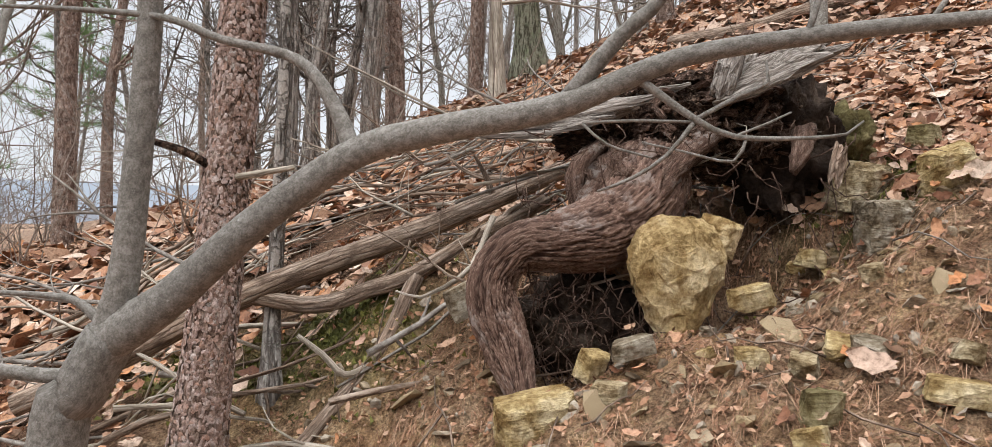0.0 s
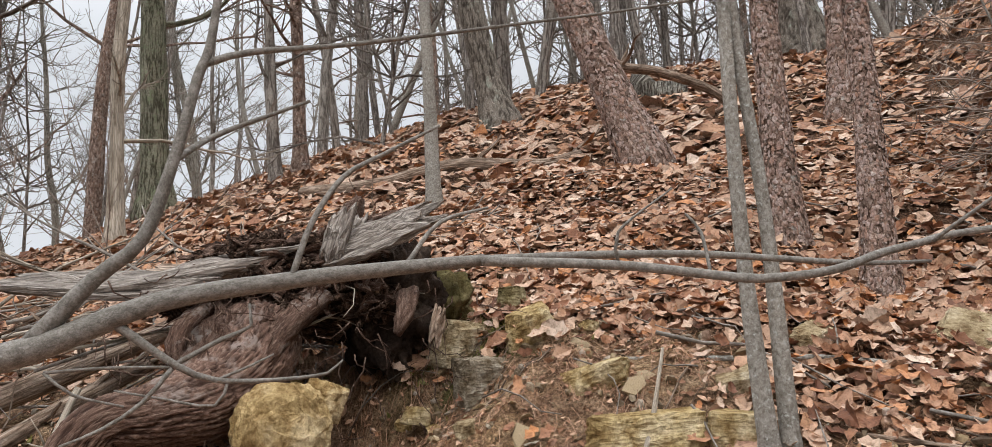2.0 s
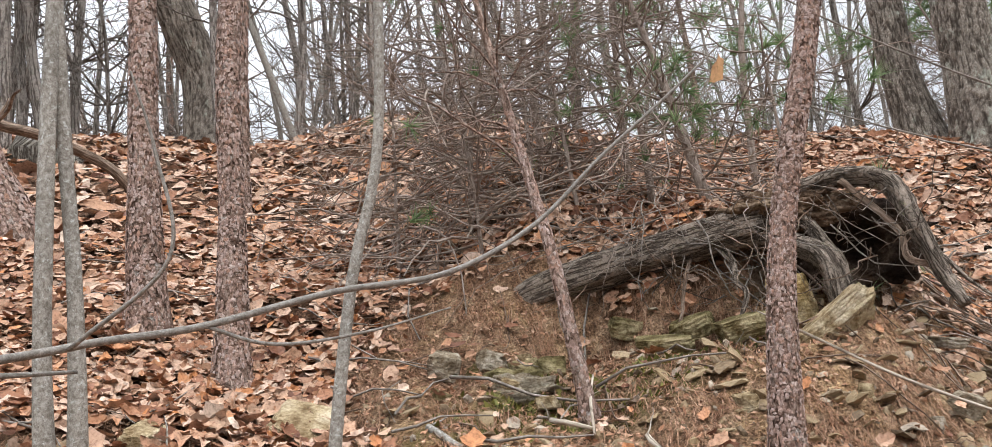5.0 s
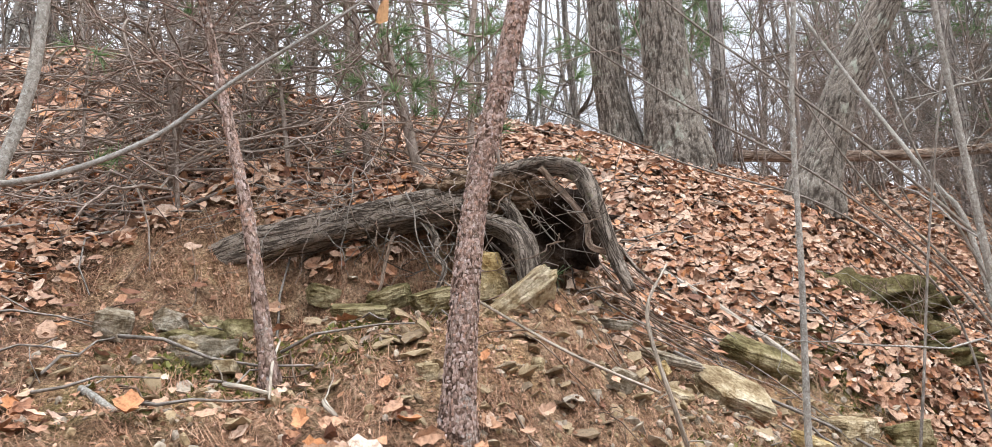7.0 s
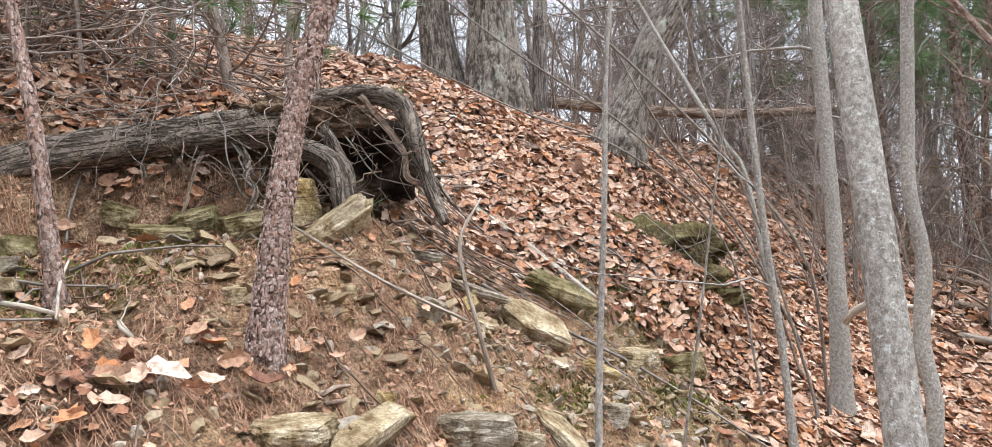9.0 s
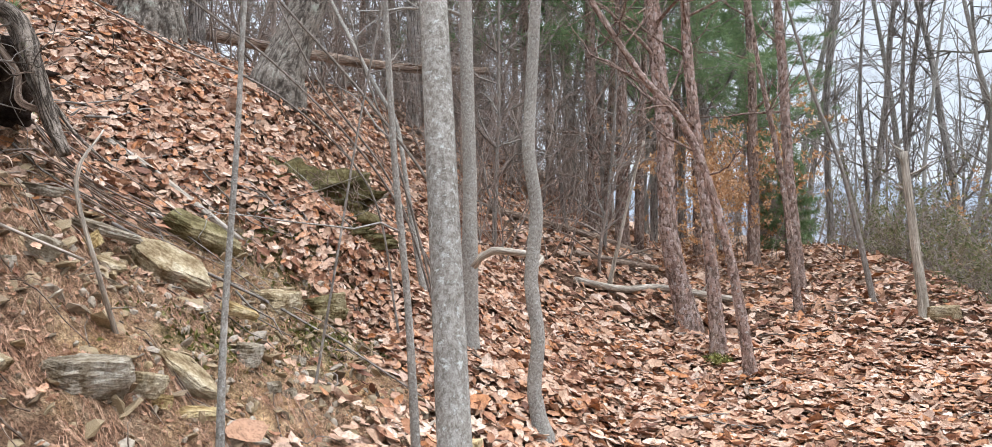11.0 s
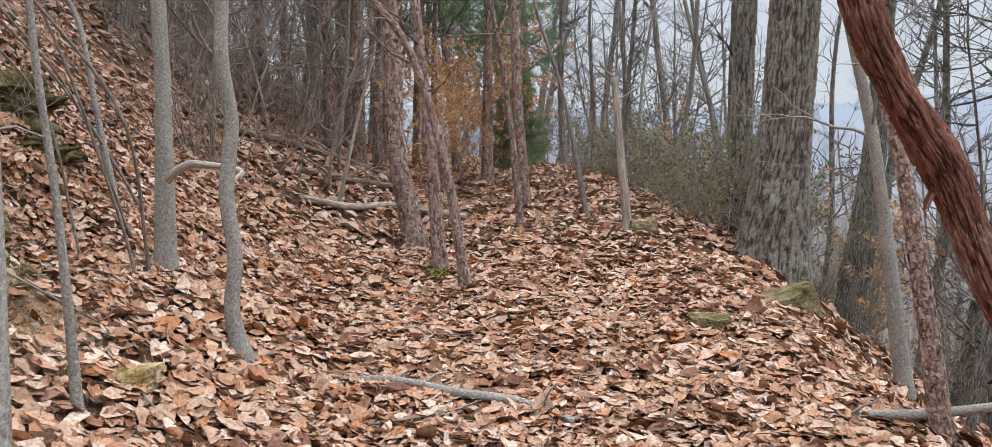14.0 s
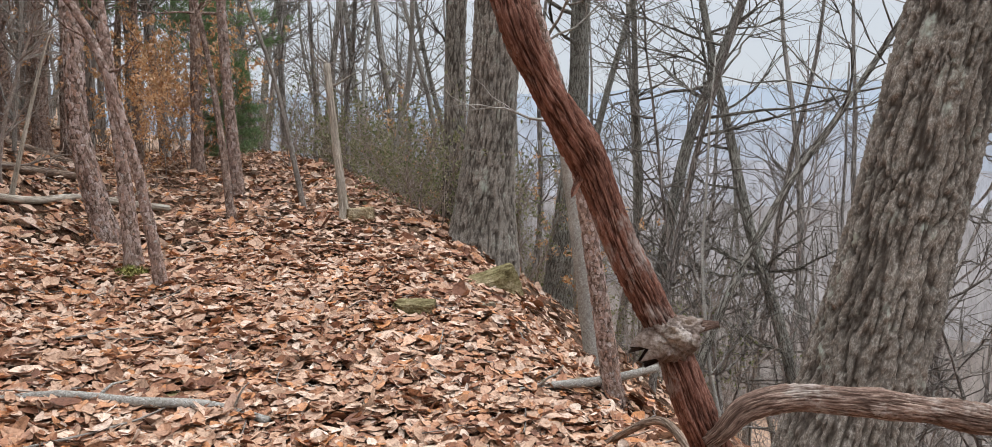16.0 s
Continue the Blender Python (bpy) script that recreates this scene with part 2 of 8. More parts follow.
def plate_material(name, stops, lichen, amount):
    """Loose plates of bark, each with its own tone, with crusts of lichen over some."""
    m, n, l, bs = material(name)
    geo = n.new("ShaderNodeNewGeometry")
    r = ramp_node(n, stops)
    l.new(geo.outputs["Random Per Island"], r.inputs[0])
    co = n.new("ShaderNodeTexCoord").outputs["Object"]
    t = noise_node(n, l, co, 90, 6, 0.75)
    v = ramp_node(n, [(0.36, (0.6, 0.58, 0.56)), (0.64, (1.3, 1.3, 1.3))])
    l.new(t.outputs["Fac"], v.inputs[0])
    c = mix_node(n, l, 1.0, r.outputs[0], v.outputs[0], "MULTIPLY")
    crust = noise_node(n, l, co, 6, 9, 0.75)
    k = ramp_node(n, [(amount, (0, 0, 0)), (amount + 0.06, (1, 1, 1))])
    l.new(crust.outputs["Fac"], k.inputs[0])
    l.new(mix_node(n, l, k.outputs[0], c, lichen), bs.inputs["Base Color"])
    bs.inputs["Roughness"].default_value = 0.9
    bump_node(n, l, bs, t.outputs["Fac"], 0.8, 0.006)
    return m


pine_plate = plate_material("pine_plates", [(0.0, (0.18, 0.115, 0.09)), (0.3, (0.3, 0.208, 0.173)), (0.55, (0.42, 0.33, 0.295)), (0.8, (0.33, 0.2, 0.148)), (1.0, (0.47, 0.39, 0.352))], (0.4, 0.38, 0.35), 0.63)


def relief_material(name, dark, mid, light, patch, amount, scale=90, stretch=(1, 1, 0.5), patch_scale=6, rough=0.93):
    """Wood or bark whose grooves are in the mesh: a darker tone in the grooves, grain on the ridges, and patches of
    lichen or weathered grey.
    """
    m, n, l, bs = material(name)
    at = n.new("ShaderNodeAttribute")
    at.attribute_name = "grain"
    co = at.outputs["Vector"]
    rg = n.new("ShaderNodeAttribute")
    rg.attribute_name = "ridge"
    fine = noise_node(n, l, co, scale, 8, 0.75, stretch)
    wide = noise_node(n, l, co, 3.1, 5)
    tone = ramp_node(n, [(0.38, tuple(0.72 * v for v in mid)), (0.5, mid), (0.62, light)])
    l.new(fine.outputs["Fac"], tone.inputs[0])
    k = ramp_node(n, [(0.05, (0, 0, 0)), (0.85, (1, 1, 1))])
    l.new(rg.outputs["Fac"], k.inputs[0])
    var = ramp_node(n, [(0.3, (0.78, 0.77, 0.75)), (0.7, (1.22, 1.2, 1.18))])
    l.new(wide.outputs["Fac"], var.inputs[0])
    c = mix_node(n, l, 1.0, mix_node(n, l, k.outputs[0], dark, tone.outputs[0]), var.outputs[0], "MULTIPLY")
    spots = noise_node(n, l, co, patch_scale, 9, 0.72, (1, 1, 0.7))
    ps = ramp_node(n, [(amount - 0.02, (0, 0, 0)), (amount + 0.06, (1, 1, 1))])
    l.new(spots.outputs["Fac"], ps.inputs[0])
    over = mix_node(n, l, 1.0, mix_node(n, l, 1.0, ps.outputs[0], k.outputs[0], "MULTIPLY"), (0.85, 0.85, 0.85), "MULTIPLY")
    l.new(mix_node(n, l, over, c, patch), bs.inputs["Base Color"])
    bs.inputs["Roughness"].default_value = rough
    bump_node(n, l, bs, fine.outputs["Fac"], 0.8, 0.006)
    return m


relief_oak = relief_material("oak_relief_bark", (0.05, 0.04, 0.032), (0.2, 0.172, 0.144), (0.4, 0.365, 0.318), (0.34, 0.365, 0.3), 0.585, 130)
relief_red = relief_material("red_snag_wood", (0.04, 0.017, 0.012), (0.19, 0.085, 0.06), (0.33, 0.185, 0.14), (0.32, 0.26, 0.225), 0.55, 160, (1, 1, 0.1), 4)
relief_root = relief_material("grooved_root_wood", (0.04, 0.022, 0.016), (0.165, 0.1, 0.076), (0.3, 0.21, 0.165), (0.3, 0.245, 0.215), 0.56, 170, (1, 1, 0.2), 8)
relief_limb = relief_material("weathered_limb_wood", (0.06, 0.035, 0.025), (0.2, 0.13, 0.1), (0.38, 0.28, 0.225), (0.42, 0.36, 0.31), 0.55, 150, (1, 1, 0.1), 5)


def rock_material(name, dark, mid, light, band=7.0, layered=0.45):
    m, n, l, bs = material(name)
    co = n.new("ShaderNodeTexCoord").outputs["Object"]
    a = noise_node(n, l, co, 4.5, 8, 0.65)
    b = noise_node(n, l, co, 55, 6, 0.7)
    layer = noise_node(n, l, co, band, 5, 0.6, (0.6, 0.6, 5))
    r = ramp_node(n, [(0.36, dark), (0.5, mid), (0.64, light)])
    l.new(a.outputs["Fac"], r.inputs[0])
    g = ramp_node(n, [(0.36, (0.6, 0.55, 0.48)), (0.62, (1.18, 1.18, 1.18))])
    stain = noise_node(n, l, co, 11, 7, 0.7)
    sr = ramp_node(n, [(0.36, (0.55, 0.47, 0.38)), (0.52, (1, 1, 1))])
    l.new(stain.outputs["Fac"], sr.inputs[0])
    l.new(b.outputs["Fac"], g.inputs[0])
    c = mix_node(n, l, 1.0, mix_node(n, l, 1.0, r.outputs[0], g.outputs[0], "MULTIPLY"), sr.outputs[0], "MULTIPLY")
    s = ramp_node(n, [(0.35, (0.6, 0.55, 0.5)), (0.55, (1.05, 1.05, 1.05))])
    l.new(layer.outputs["Fac"], s.inputs[0])
    c = mix_node(n, l, layered, c, s.outputs[0], "MULTIPLY")
    l.new(c, bs.inputs["Base Color"])
    bs.inputs["Roughness"].default_value = 0.92
    first = bump_node(n, l, bs, layer.outputs["Fac"] if layered > 0.2 else a.outputs["Fac"], 1.0, 0.03)
    bump_node(n, l, bs, b.outputs["Fac"], 1.0, 0.014, first)
    return m


knot_skin = rock_material("weathered_knot_skin", (0.1, 0.065, 0.05), (0.27, 0.21, 0.18), (0.42, 0.36, 0.32), layered=0.1)
rock_yellow = rock_material("yellow_sandstone", (0.3, 0.205, 0.085), (0.5, 0.38, 0.19), (0.62, 0.52, 0.34), layered=0.35)
rock_block = rock_material("broken_yellow_sandstone", (0.3, 0.2, 0.085), (0.52, 0.385, 0.195), (0.64, 0.52, 0.33), layered=0.12)
rock_grey = rock_material("grey_brown_shale", (0.2, 0.165, 0.12), (0.36, 0.31, 0.235), (0.52, 0.47, 0.39), 11)
rock_mossy = rock_material("mossy_stone", (0.1, 0.085, 0.035), (0.24, 0.205, 0.105), (0.4, 0.34, 0.21))
earth_dark = rock_material("mossy_earth", (0.055, 0.046, 0.02), (0.135, 0.115, 0.05), (0.25, 0.21, 0.115), layered=0.1)
earth_root = rock_material("rooty_earth", (0.07, 0.045, 0.03), (0.17, 0.115, 0.078), (0.31, 0.23, 0.16), layered=0.1)
# Black soil tone; inside hollows it also paints in their shade.
humus = rock_material("humus_and_shade", (0.012, 0.008, 0.006), (0.045, 0.031, 0.024), (0.12, 0.09, 0.07), layered=0.1)
rock_tan = rock_material("tan_slab", (0.28, 0.21, 0.125), (0.47, 0.38, 0.24), (0.62, 0.54, 0.4), 13)

# Ground: duff under the leaves, bare stony soil on the cut bank, moss in patches.
soil, n, l, bs = material("forest_soil")
co = n.new("ShaderNodeTexCoord").outputs["Object"]
bare_at = n.new("ShaderNodeAttribute")
bare_at.attribute_name = "bare"
moss_at = n.new("ShaderNodeAttribute")
moss_at.attribute_name = "moss"
big = noise_node(n, l, co, 1.7, 6, 0.65)
mid_n = noise_node(n, l, co, 13, 8, 0.7)
fine_n = noise_node(n, l, co, 85, 6, 0.75)
clods = voronoi_node(n, l, co, 38, (1, 1, 1), "F1")
earth = ramp_node(n, [(0.38, (0.185, 0.116, 0.075)), (0.5, (0.335, 0.227, 0.15)), (0.62, (0.5, 0.38, 0.268))])
l.new(mid_n.outputs["Fac"], earth.inputs[0])
ochre = ramp_node(n, [(0.38, (0.72, 0.64, 0.62)), (0.5, (0.95, 0.9, 0.85)), (0.62, (1.28, 1.2, 1.0))])
l.new(big.outputs["Fac"], ochre.inputs[0])
c1 = mix_node(n, l, 1.0, earth.outputs[0], ochre.outputs[0], "MULTIPLY")
grit = ramp_node(n, [(0.38, (0.42, 0.39, 0.36)), (0.62, (1.4, 1.36, 1.3))])
l.new(fine_n.outputs["Fac"], grit.inputs[0])
c1 = mix_node(n, l, 1.0, c1, grit.outputs[0], "MULTIPLY")
# Near duff is darkened: the shade between leaves is put into its colour.
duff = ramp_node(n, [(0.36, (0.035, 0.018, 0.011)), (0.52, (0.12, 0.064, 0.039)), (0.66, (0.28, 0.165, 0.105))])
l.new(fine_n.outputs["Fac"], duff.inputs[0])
stony_at = n.new("ShaderNodeAttribute")
stony_at.attribute_name = "stony"
pale = mix_node(n, l, 1.0, c1, (1.42, 1.44, 1.42), "MULTIPLY")
c1 = mix_node(n, l, stony_at.outputs["Fac"], c1, pale)
wood_at = n.new("ShaderNodeAttribute")
wood_at.attribute_name = "wooded"
floor_tone = ramp_node(n, [(0.36, (0.17, 0.095, 0.06)), (0.5, (0.36, 0.235, 0.16)), (0.64, (0.5, 0.37, 0.28))])
l.new(mid_n.outputs["Fac"], floor_tone.inputs[0])
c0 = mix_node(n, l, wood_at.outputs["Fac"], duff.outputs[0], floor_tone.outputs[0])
c2 = mix_node(n, l, bare_at.outputs["Fac"], c0, c1)
mossy = ramp_node(n, [(0.34, (0.04, 0.044, 0.012)), (0.66, (0.16, 0.162, 0.045))])
l.new(fine_n.outputs["Fac"], mossy.inputs[0])
c3 = mix_node(n, l, moss_at.outputs["Fac"], c2, mossy.outputs[0])
l.new(c3, bs.inputs["Base Color"])
bs.inputs["Roughness"].default_value = 0.95
first = bump_node(n, l, bs, mid_n.outputs["Fac"], 1.0, 0.06)
second = bump_node(n, l, bs, clods.outputs["Distance"], 0.8, 0.02, first)
bump_node(n, l, bs, fine_n.outputs["Fac"], 1.0, 0.015, second)


# ---- mesh helpers ----
class Build:
    """Gathers vertices, quads and triangles for one mesh; grain: where each vertex lies in its wood."""

    def __init__(self):
        self.v, self.q, self.t, self.g, self.count = [], [], [], [], 0

    def add(self, verts, quads=None, tris=None, grain=None):
        if quads is not None and len(quads):
            self.q.append(np.asarray(quads, dtype=np.int32) + self.count)
        if tris is not None and len(tris):
            self.t.append(np.asarray(tris, dtype=np.int32) + self.count)
        self.v.append(np.asarray(verts, dtype=np.float32))
        self.g.append(self.v[-1] if grain is None else np.asarray(grain, dtype=np.float32))
        self.count += len(verts)

    def mesh(self, name, smooth=True, grain=False):
        me = bpy.data.meshes.new(name)
        v = np.concatenate(self.v) if self.v else np.zeros((0, 3), np.float32)
        q = np.concatenate(self.q) if self.q else np.zeros((0, 4), np.int32)
        t = np.concatenate(self.t) if self.t else np.zeros((0, 3), np.int32)
        me.vertices.add(len(v))
        me.vertices.foreach_set("co", v.ravel())
        me.loops.add(4 * len(q) + 3 * len(t))
        me.loops.foreach_set("vertex_index", np.concatenate([q.ravel(), t.ravel()]))
        me.polygons.add(len(q) + len(t))
        start = np.concatenate([np.arange(len(q)) * 4, 4 * len(q) + np.arange(len(t)) * 3]).astype(np.int32)
        me.polygons.foreach_set("loop_start", start)
        me.polygons.foreach_set("use_smooth", np.full(len(q) + len(t), smooth))
        if grain:
            at = me.attributes.new("grain", "FLOAT_VECTOR", "POINT")
            at.data.foreach_set("vector", np.concatenate(self.g).ravel())
        me.update(calc_edges=True)
        me.validate()
        return me


def part(name, build, mat, parent=None, label="", smooth=True, kind=""):
    """One mesh object under a thing or a part; its vertices are given in the thing's own place."""
    me = build.mesh(name, smooth, mat.name.endswith(("bark", "wood")))
    me.materials.append(mat)
    ob = new(name, me)
    if parent:
        ob.parent = parent
    return tagged(ob, label, kind=kind)


def thing(name, base, label, category, group="", kind=""):
    ob = new(name)
    ob.location = base
    ob.empty_display_size = 0.1
    return tagged(ob, label, category, group, kind)


def smooth_line(pts, radii, step):
    """A Catmull-Rom line through pts with radii, resampled about every step metres."""
    p = np.asarray(pts, float)
    r = np.asarray(radii, float)
    if len(p) < 2:
        return p, r
    ext = np.vstack([2 * p[0] - p[1], p, 2 * p[-1] - p[-2]])
    out, rad = [], []
    for i in range(len(p) - 1):
        a, b, c, d = ext[i:i + 4]
        k = max(1, int(np.linalg.norm(c - b) / step))
        for u in np.arange(k) / k:
            out.append(0.5 * (2 * b + (c - a) * u + (2 * a - 5 * b + 4 * c - d) * u * u + (3 * b - a - 3 * c + d) * u ** 3))
            rad.append(r[i] + (r[i + 1] - r[i]) * u)
    out.append(p[-1])
    rad.append(r[-1])
    return np.array(out), np.array(rad)


def tube(build, pts, radii, sides=6, rough=0.0, seed=0, cap=True, ridges=0, flat=1.0):
    """A tapered tube along a line; rough: uneven skin as a share of the radius; ridges: lobes round it."""
    p = np.asarray(pts, float)
    r = np.asarray(radii, float)
    n = len(p)
    tang = np.gradient(p, axis=0) if n > 2 else np.repeat([p[-1] - p[0]], n, 0)
    tang /= np.linalg.norm(tang, axis=1, keepdims=True) + 1e-9
    up = np.array([1.0, 0, 0]) if abs(tang[0][0]) < 0.8 else np.array([0, 1.0, 0])
    us = np.zeros((n, 3))
    for i in range(n):
        up = up - tang[i] * (up @ tang[i])
        up /= np.linalg.norm(up) + 1e-9
        us[i] = up
    vs = np.cross(tang, us)
    ang = np.arange(sides) * 2 * np.pi / sides
    rr = np.repeat(r[:, None], sides, 1)
    if rough:
        g = np.random.default_rng(seed)
        ph = g.uniform(0, 6.28, (6,))
        L = np.concatenate([[0], np.cumsum(np.linalg.norm(np.diff(p, axis=0), axis=1))])[:, None]
        wob = np.sin(2 * ang + ph[0] + L * 3.1) + 0.7 * np.sin(3 * ang + ph[1] - L * 5.3) + 0.5 * np.sin(5 * ang + ph[2] + L * 11)
        rr = rr * (1 + rough * (0.45 * wob + g.normal(0, 0.35, rr.shape)))
        if ridges:
            rr = rr * (1 + rough * 1.2 * np.sin(ridges * ang + ph[3] + 0.8 * np.sin(L * 2.0 + ph[4])))
    ring = p[:, None] + rr[..., None] * (np.cos(ang)[None, :, None] * us[:, None] + flat * np.sin(ang)[None, :, None] * vs[:, None])
    verts = ring.reshape(-1, 3)
    run = np.concatenate([[0], np.cumsum(np.linalg.norm(np.diff(p, axis=0), axis=1))]) + 7.3 * seed
    mean = np.repeat(r.mean(), n) * 0.5 + r * 0.5
    grain = np.stack([mean[:, None] * np.cos(ang), mean[:, None] * np.sin(ang), np.repeat(run[:, None], sides, 1)], -1).reshape(-1, 3)
    i, j = np.meshgrid(np.arange(n - 1), np.arange(sides), indexing="ij")
    a, b = i * sides + j, i * sides + (j + 1) % sides
    quads = np.stack([a, b, b + sides, a + sides], -1).reshape(-1, 4)
    tris = None
    if cap:
        verts = np.vstack([verts, p[0], p[-1]])
        grain = np.vstack([grain, [0, 0, run[0]], [0, 0, run[-1]]])
        k = np.arange(sides)
        lo = np.stack([(k + 1) % sides, k, np.full(sides, n * sides)], -1)
        hi = np.stack([(n - 1) * sides + k, (n - 1) * sides + (k + 1) % sides, np.full(sides, n * sides + 1)], -1)
        tris = np.vstack([lo, hi])
    build.add(verts, quads, tris, grain)


def value_noise(p, seed):
    """Smooth lattice noise in space, from -1 to 1."""
    i = np.floor(p).astype(np.int64)
    f = p - i
    f = f * f * (3 - 2 * f)
    out = 0.0
    for dx in (0, 1):
        for dy in (0, 1):
            for dz in (0, 1):
                h = ((i[..., 0] + dx) * 73856093 ^ (i[..., 1] + dy) * 19349663 ^ (i[..., 2] + dz) * 83492791 ^ seed * 2654435761) & 0xFFFFFFFF
                h = ((h ^ (h >> 13)) * 1274126177) & 0xFFFFFFFF
                w = (f[..., 0] if dx else 1 - f[..., 0]) * (f[..., 1] if dy else 1 - f[..., 1]) * (f[..., 2] if dz else 1 - f[..., 2])
                out = out + w * (((h ^ (h >> 16)) & 0xFFFF) / 32767.5 - 1)
    return out


def cloudy(p, seed, octaves=3):
    return sum(0.55 ** k * value_noise(p * 2.03 ** k + 7.1 * k, seed + k) for k in range(octaves))


def relief(name, pts, radii, mat, parent, off, seed, step, sides, top, freq, depth, stretch=0.16, width=0.3, cross=0.6, lobes=0.05, label=""):
    """A stem whose bark or grain stands in ridges between grooves, finely built over its first stretch."""
    line, rad = smooth_line(pts, radii, step)
    run = np.concatenate([[0], np.cumsum(np.linalg.norm(np.diff(line, axis=0), axis=1))])
    at_ = np.concatenate([np.arange(0, min(top, run[-1]), step), np.arange(top, run[-1], 0.3) if top < run[-1] else [], [run[-1]]])
    p = np.stack([np.interp(at_, run, line[:, k]) for k in range(3)], -1)
    r = np.interp(at_, run, rad)
    n = len(p)
    tang = np.gradient(p, axis=0)
    tang /= np.linalg.norm(tang, axis=1, keepdims=True) + 1e-9
    up = np.array([1.0, 0, 0]) if abs(tang[0][0]) < 0.8 else np.array([0, 1.0, 0])
    us = np.zeros((n, 3))
    for i in range(n):
        up = up - tang[i] * (up @ tang[i])
        up /= np.linalg.norm(up) + 1e-9
        us[i] = up
    vs = np.cross(tang, us)
    ang = np.arange(sides) * 2 * np.pi / sides
    mean = 0.5 * r.mean() + 0.5 * r
    grain = np.stack([mean[:, None] * np.cos(ang), mean[:, None] * np.sin(ang), np.repeat(at_[:, None], sides, 1)], -1) + seed * 3.3
    q = grain * freq
    q = q + np.array([0.45, 0.45, 1.2]) * np.stack([cloudy(q * np.array([0.3, 0.3, 0.12]), seed + 20 + k, 2) for k in range(3)], -1)
    ups = np.clip(np.abs(cloudy(q * np.array([1, 1, stretch]), seed, 3)) / width, 0, 1)
    acr = np.clip(np.abs(cloudy(q * np.array([0.6, 0.6, 0.6]) + 11, seed + 5, 2)) / (width * 0.55), 0, 1)
    hair = np.clip(np.abs(cloudy(q * np.array([2.3, 2.3, 2.3 * stretch * 1.6]) + 5, seed + 7, 2)) / (width * 0.8), 0, 1)
    ridge = ups * (1 - cross + cross * acr) * (0.55 + 0.45 * hair)
    rr = r[:, None] * (1 + lobes * cloudy(grain * 0.35 / max(r.max(), 0.02), seed + 9, 2)) + depth * (ridge - 0.75 + 0.25 * cloudy(q * 3.1, seed + 13, 2))
    ring = p[:, None] + rr[..., None] * (np.cos(ang)[None, :, None] * us[:, None] + np.sin(ang)[None, :, None] * vs[:, None])
    i, j = np.meshgrid(np.arange(n - 1), np.arange(sides), indexing="ij")
    a, b_ = i * sides + j, i * sides + (j + 1) % sides
    k = np.arange(sides)
    tris = np.vstack([np.stack([(k + 1) % sides, k, np.full(sides, n * sides)], -1), np.stack([(n - 1) * sides + k, (n - 1) * sides + (k + 1) % sides, np.full(sides, n * sides + 1)], -1)])
    b = Build()
    b.add(np.vstack([ring.reshape(-1, 3), p[0], p[-1]]) - np.array(off), np.stack([a, b_, b_ + sides, a + sides], -1).reshape(-1, 4), tris, np.vstack([grain.reshape(-1, 3), grain[0, 0], grain[-1, 0]]))
    ob = part(name, b, mat, parent, label)
    at = ob.data.attributes.new("ridge", "FLOAT", "POINT")
    at.data.foreach_set("value", np.concatenate([ridge.ravel(), [0.5, 0.5]]).astype(np.float32))
    return ob


# ---- ground form ----
UX, UY = 0.785, -0.62      # the old track runs along (UX, UY); the bank rises along (-UY, UX)


def softplus(v, k):
    return k * np.logaddexp(0, np.asarray(v, float) / k)


def sigmoid(v):
    return 1 / (1 + np.exp(-np.clip(v, -40, 40)))


def waves(x, y, scale, seed, octaves=4, rough=0.55):
    """Smooth random relief from summed, turned sine waves."""
    g = np.random.default_rng(seed)
    total, amp, f = 0.0, 1.0, 1.0 / scale
    for _ in range(octaves):
        for _ in range(4):
            a, p = g.uniform(0, 6.28, 2)
            k = f * g.uniform(0.7, 1.4) * 6.28
            total = total + amp * 0.35 * np.sin(k * (np.cos(a) * x + np.sin(a) * y) + p + 1.3 * np.sin(0.6 * k * (np.sin(a) * x - np.cos(a) * y) + 2 * p))
        amp *= rough
        f *= 2.0
    return total


def along(x, y):
    return UX * x + UY * y, -UY * x + UX * y


def hump(s, w, s0, w0, ls, lw, h):
    return h * np.exp(-((s - s0) / ls) ** 2 - ((w - w0) / lw) ** 2)


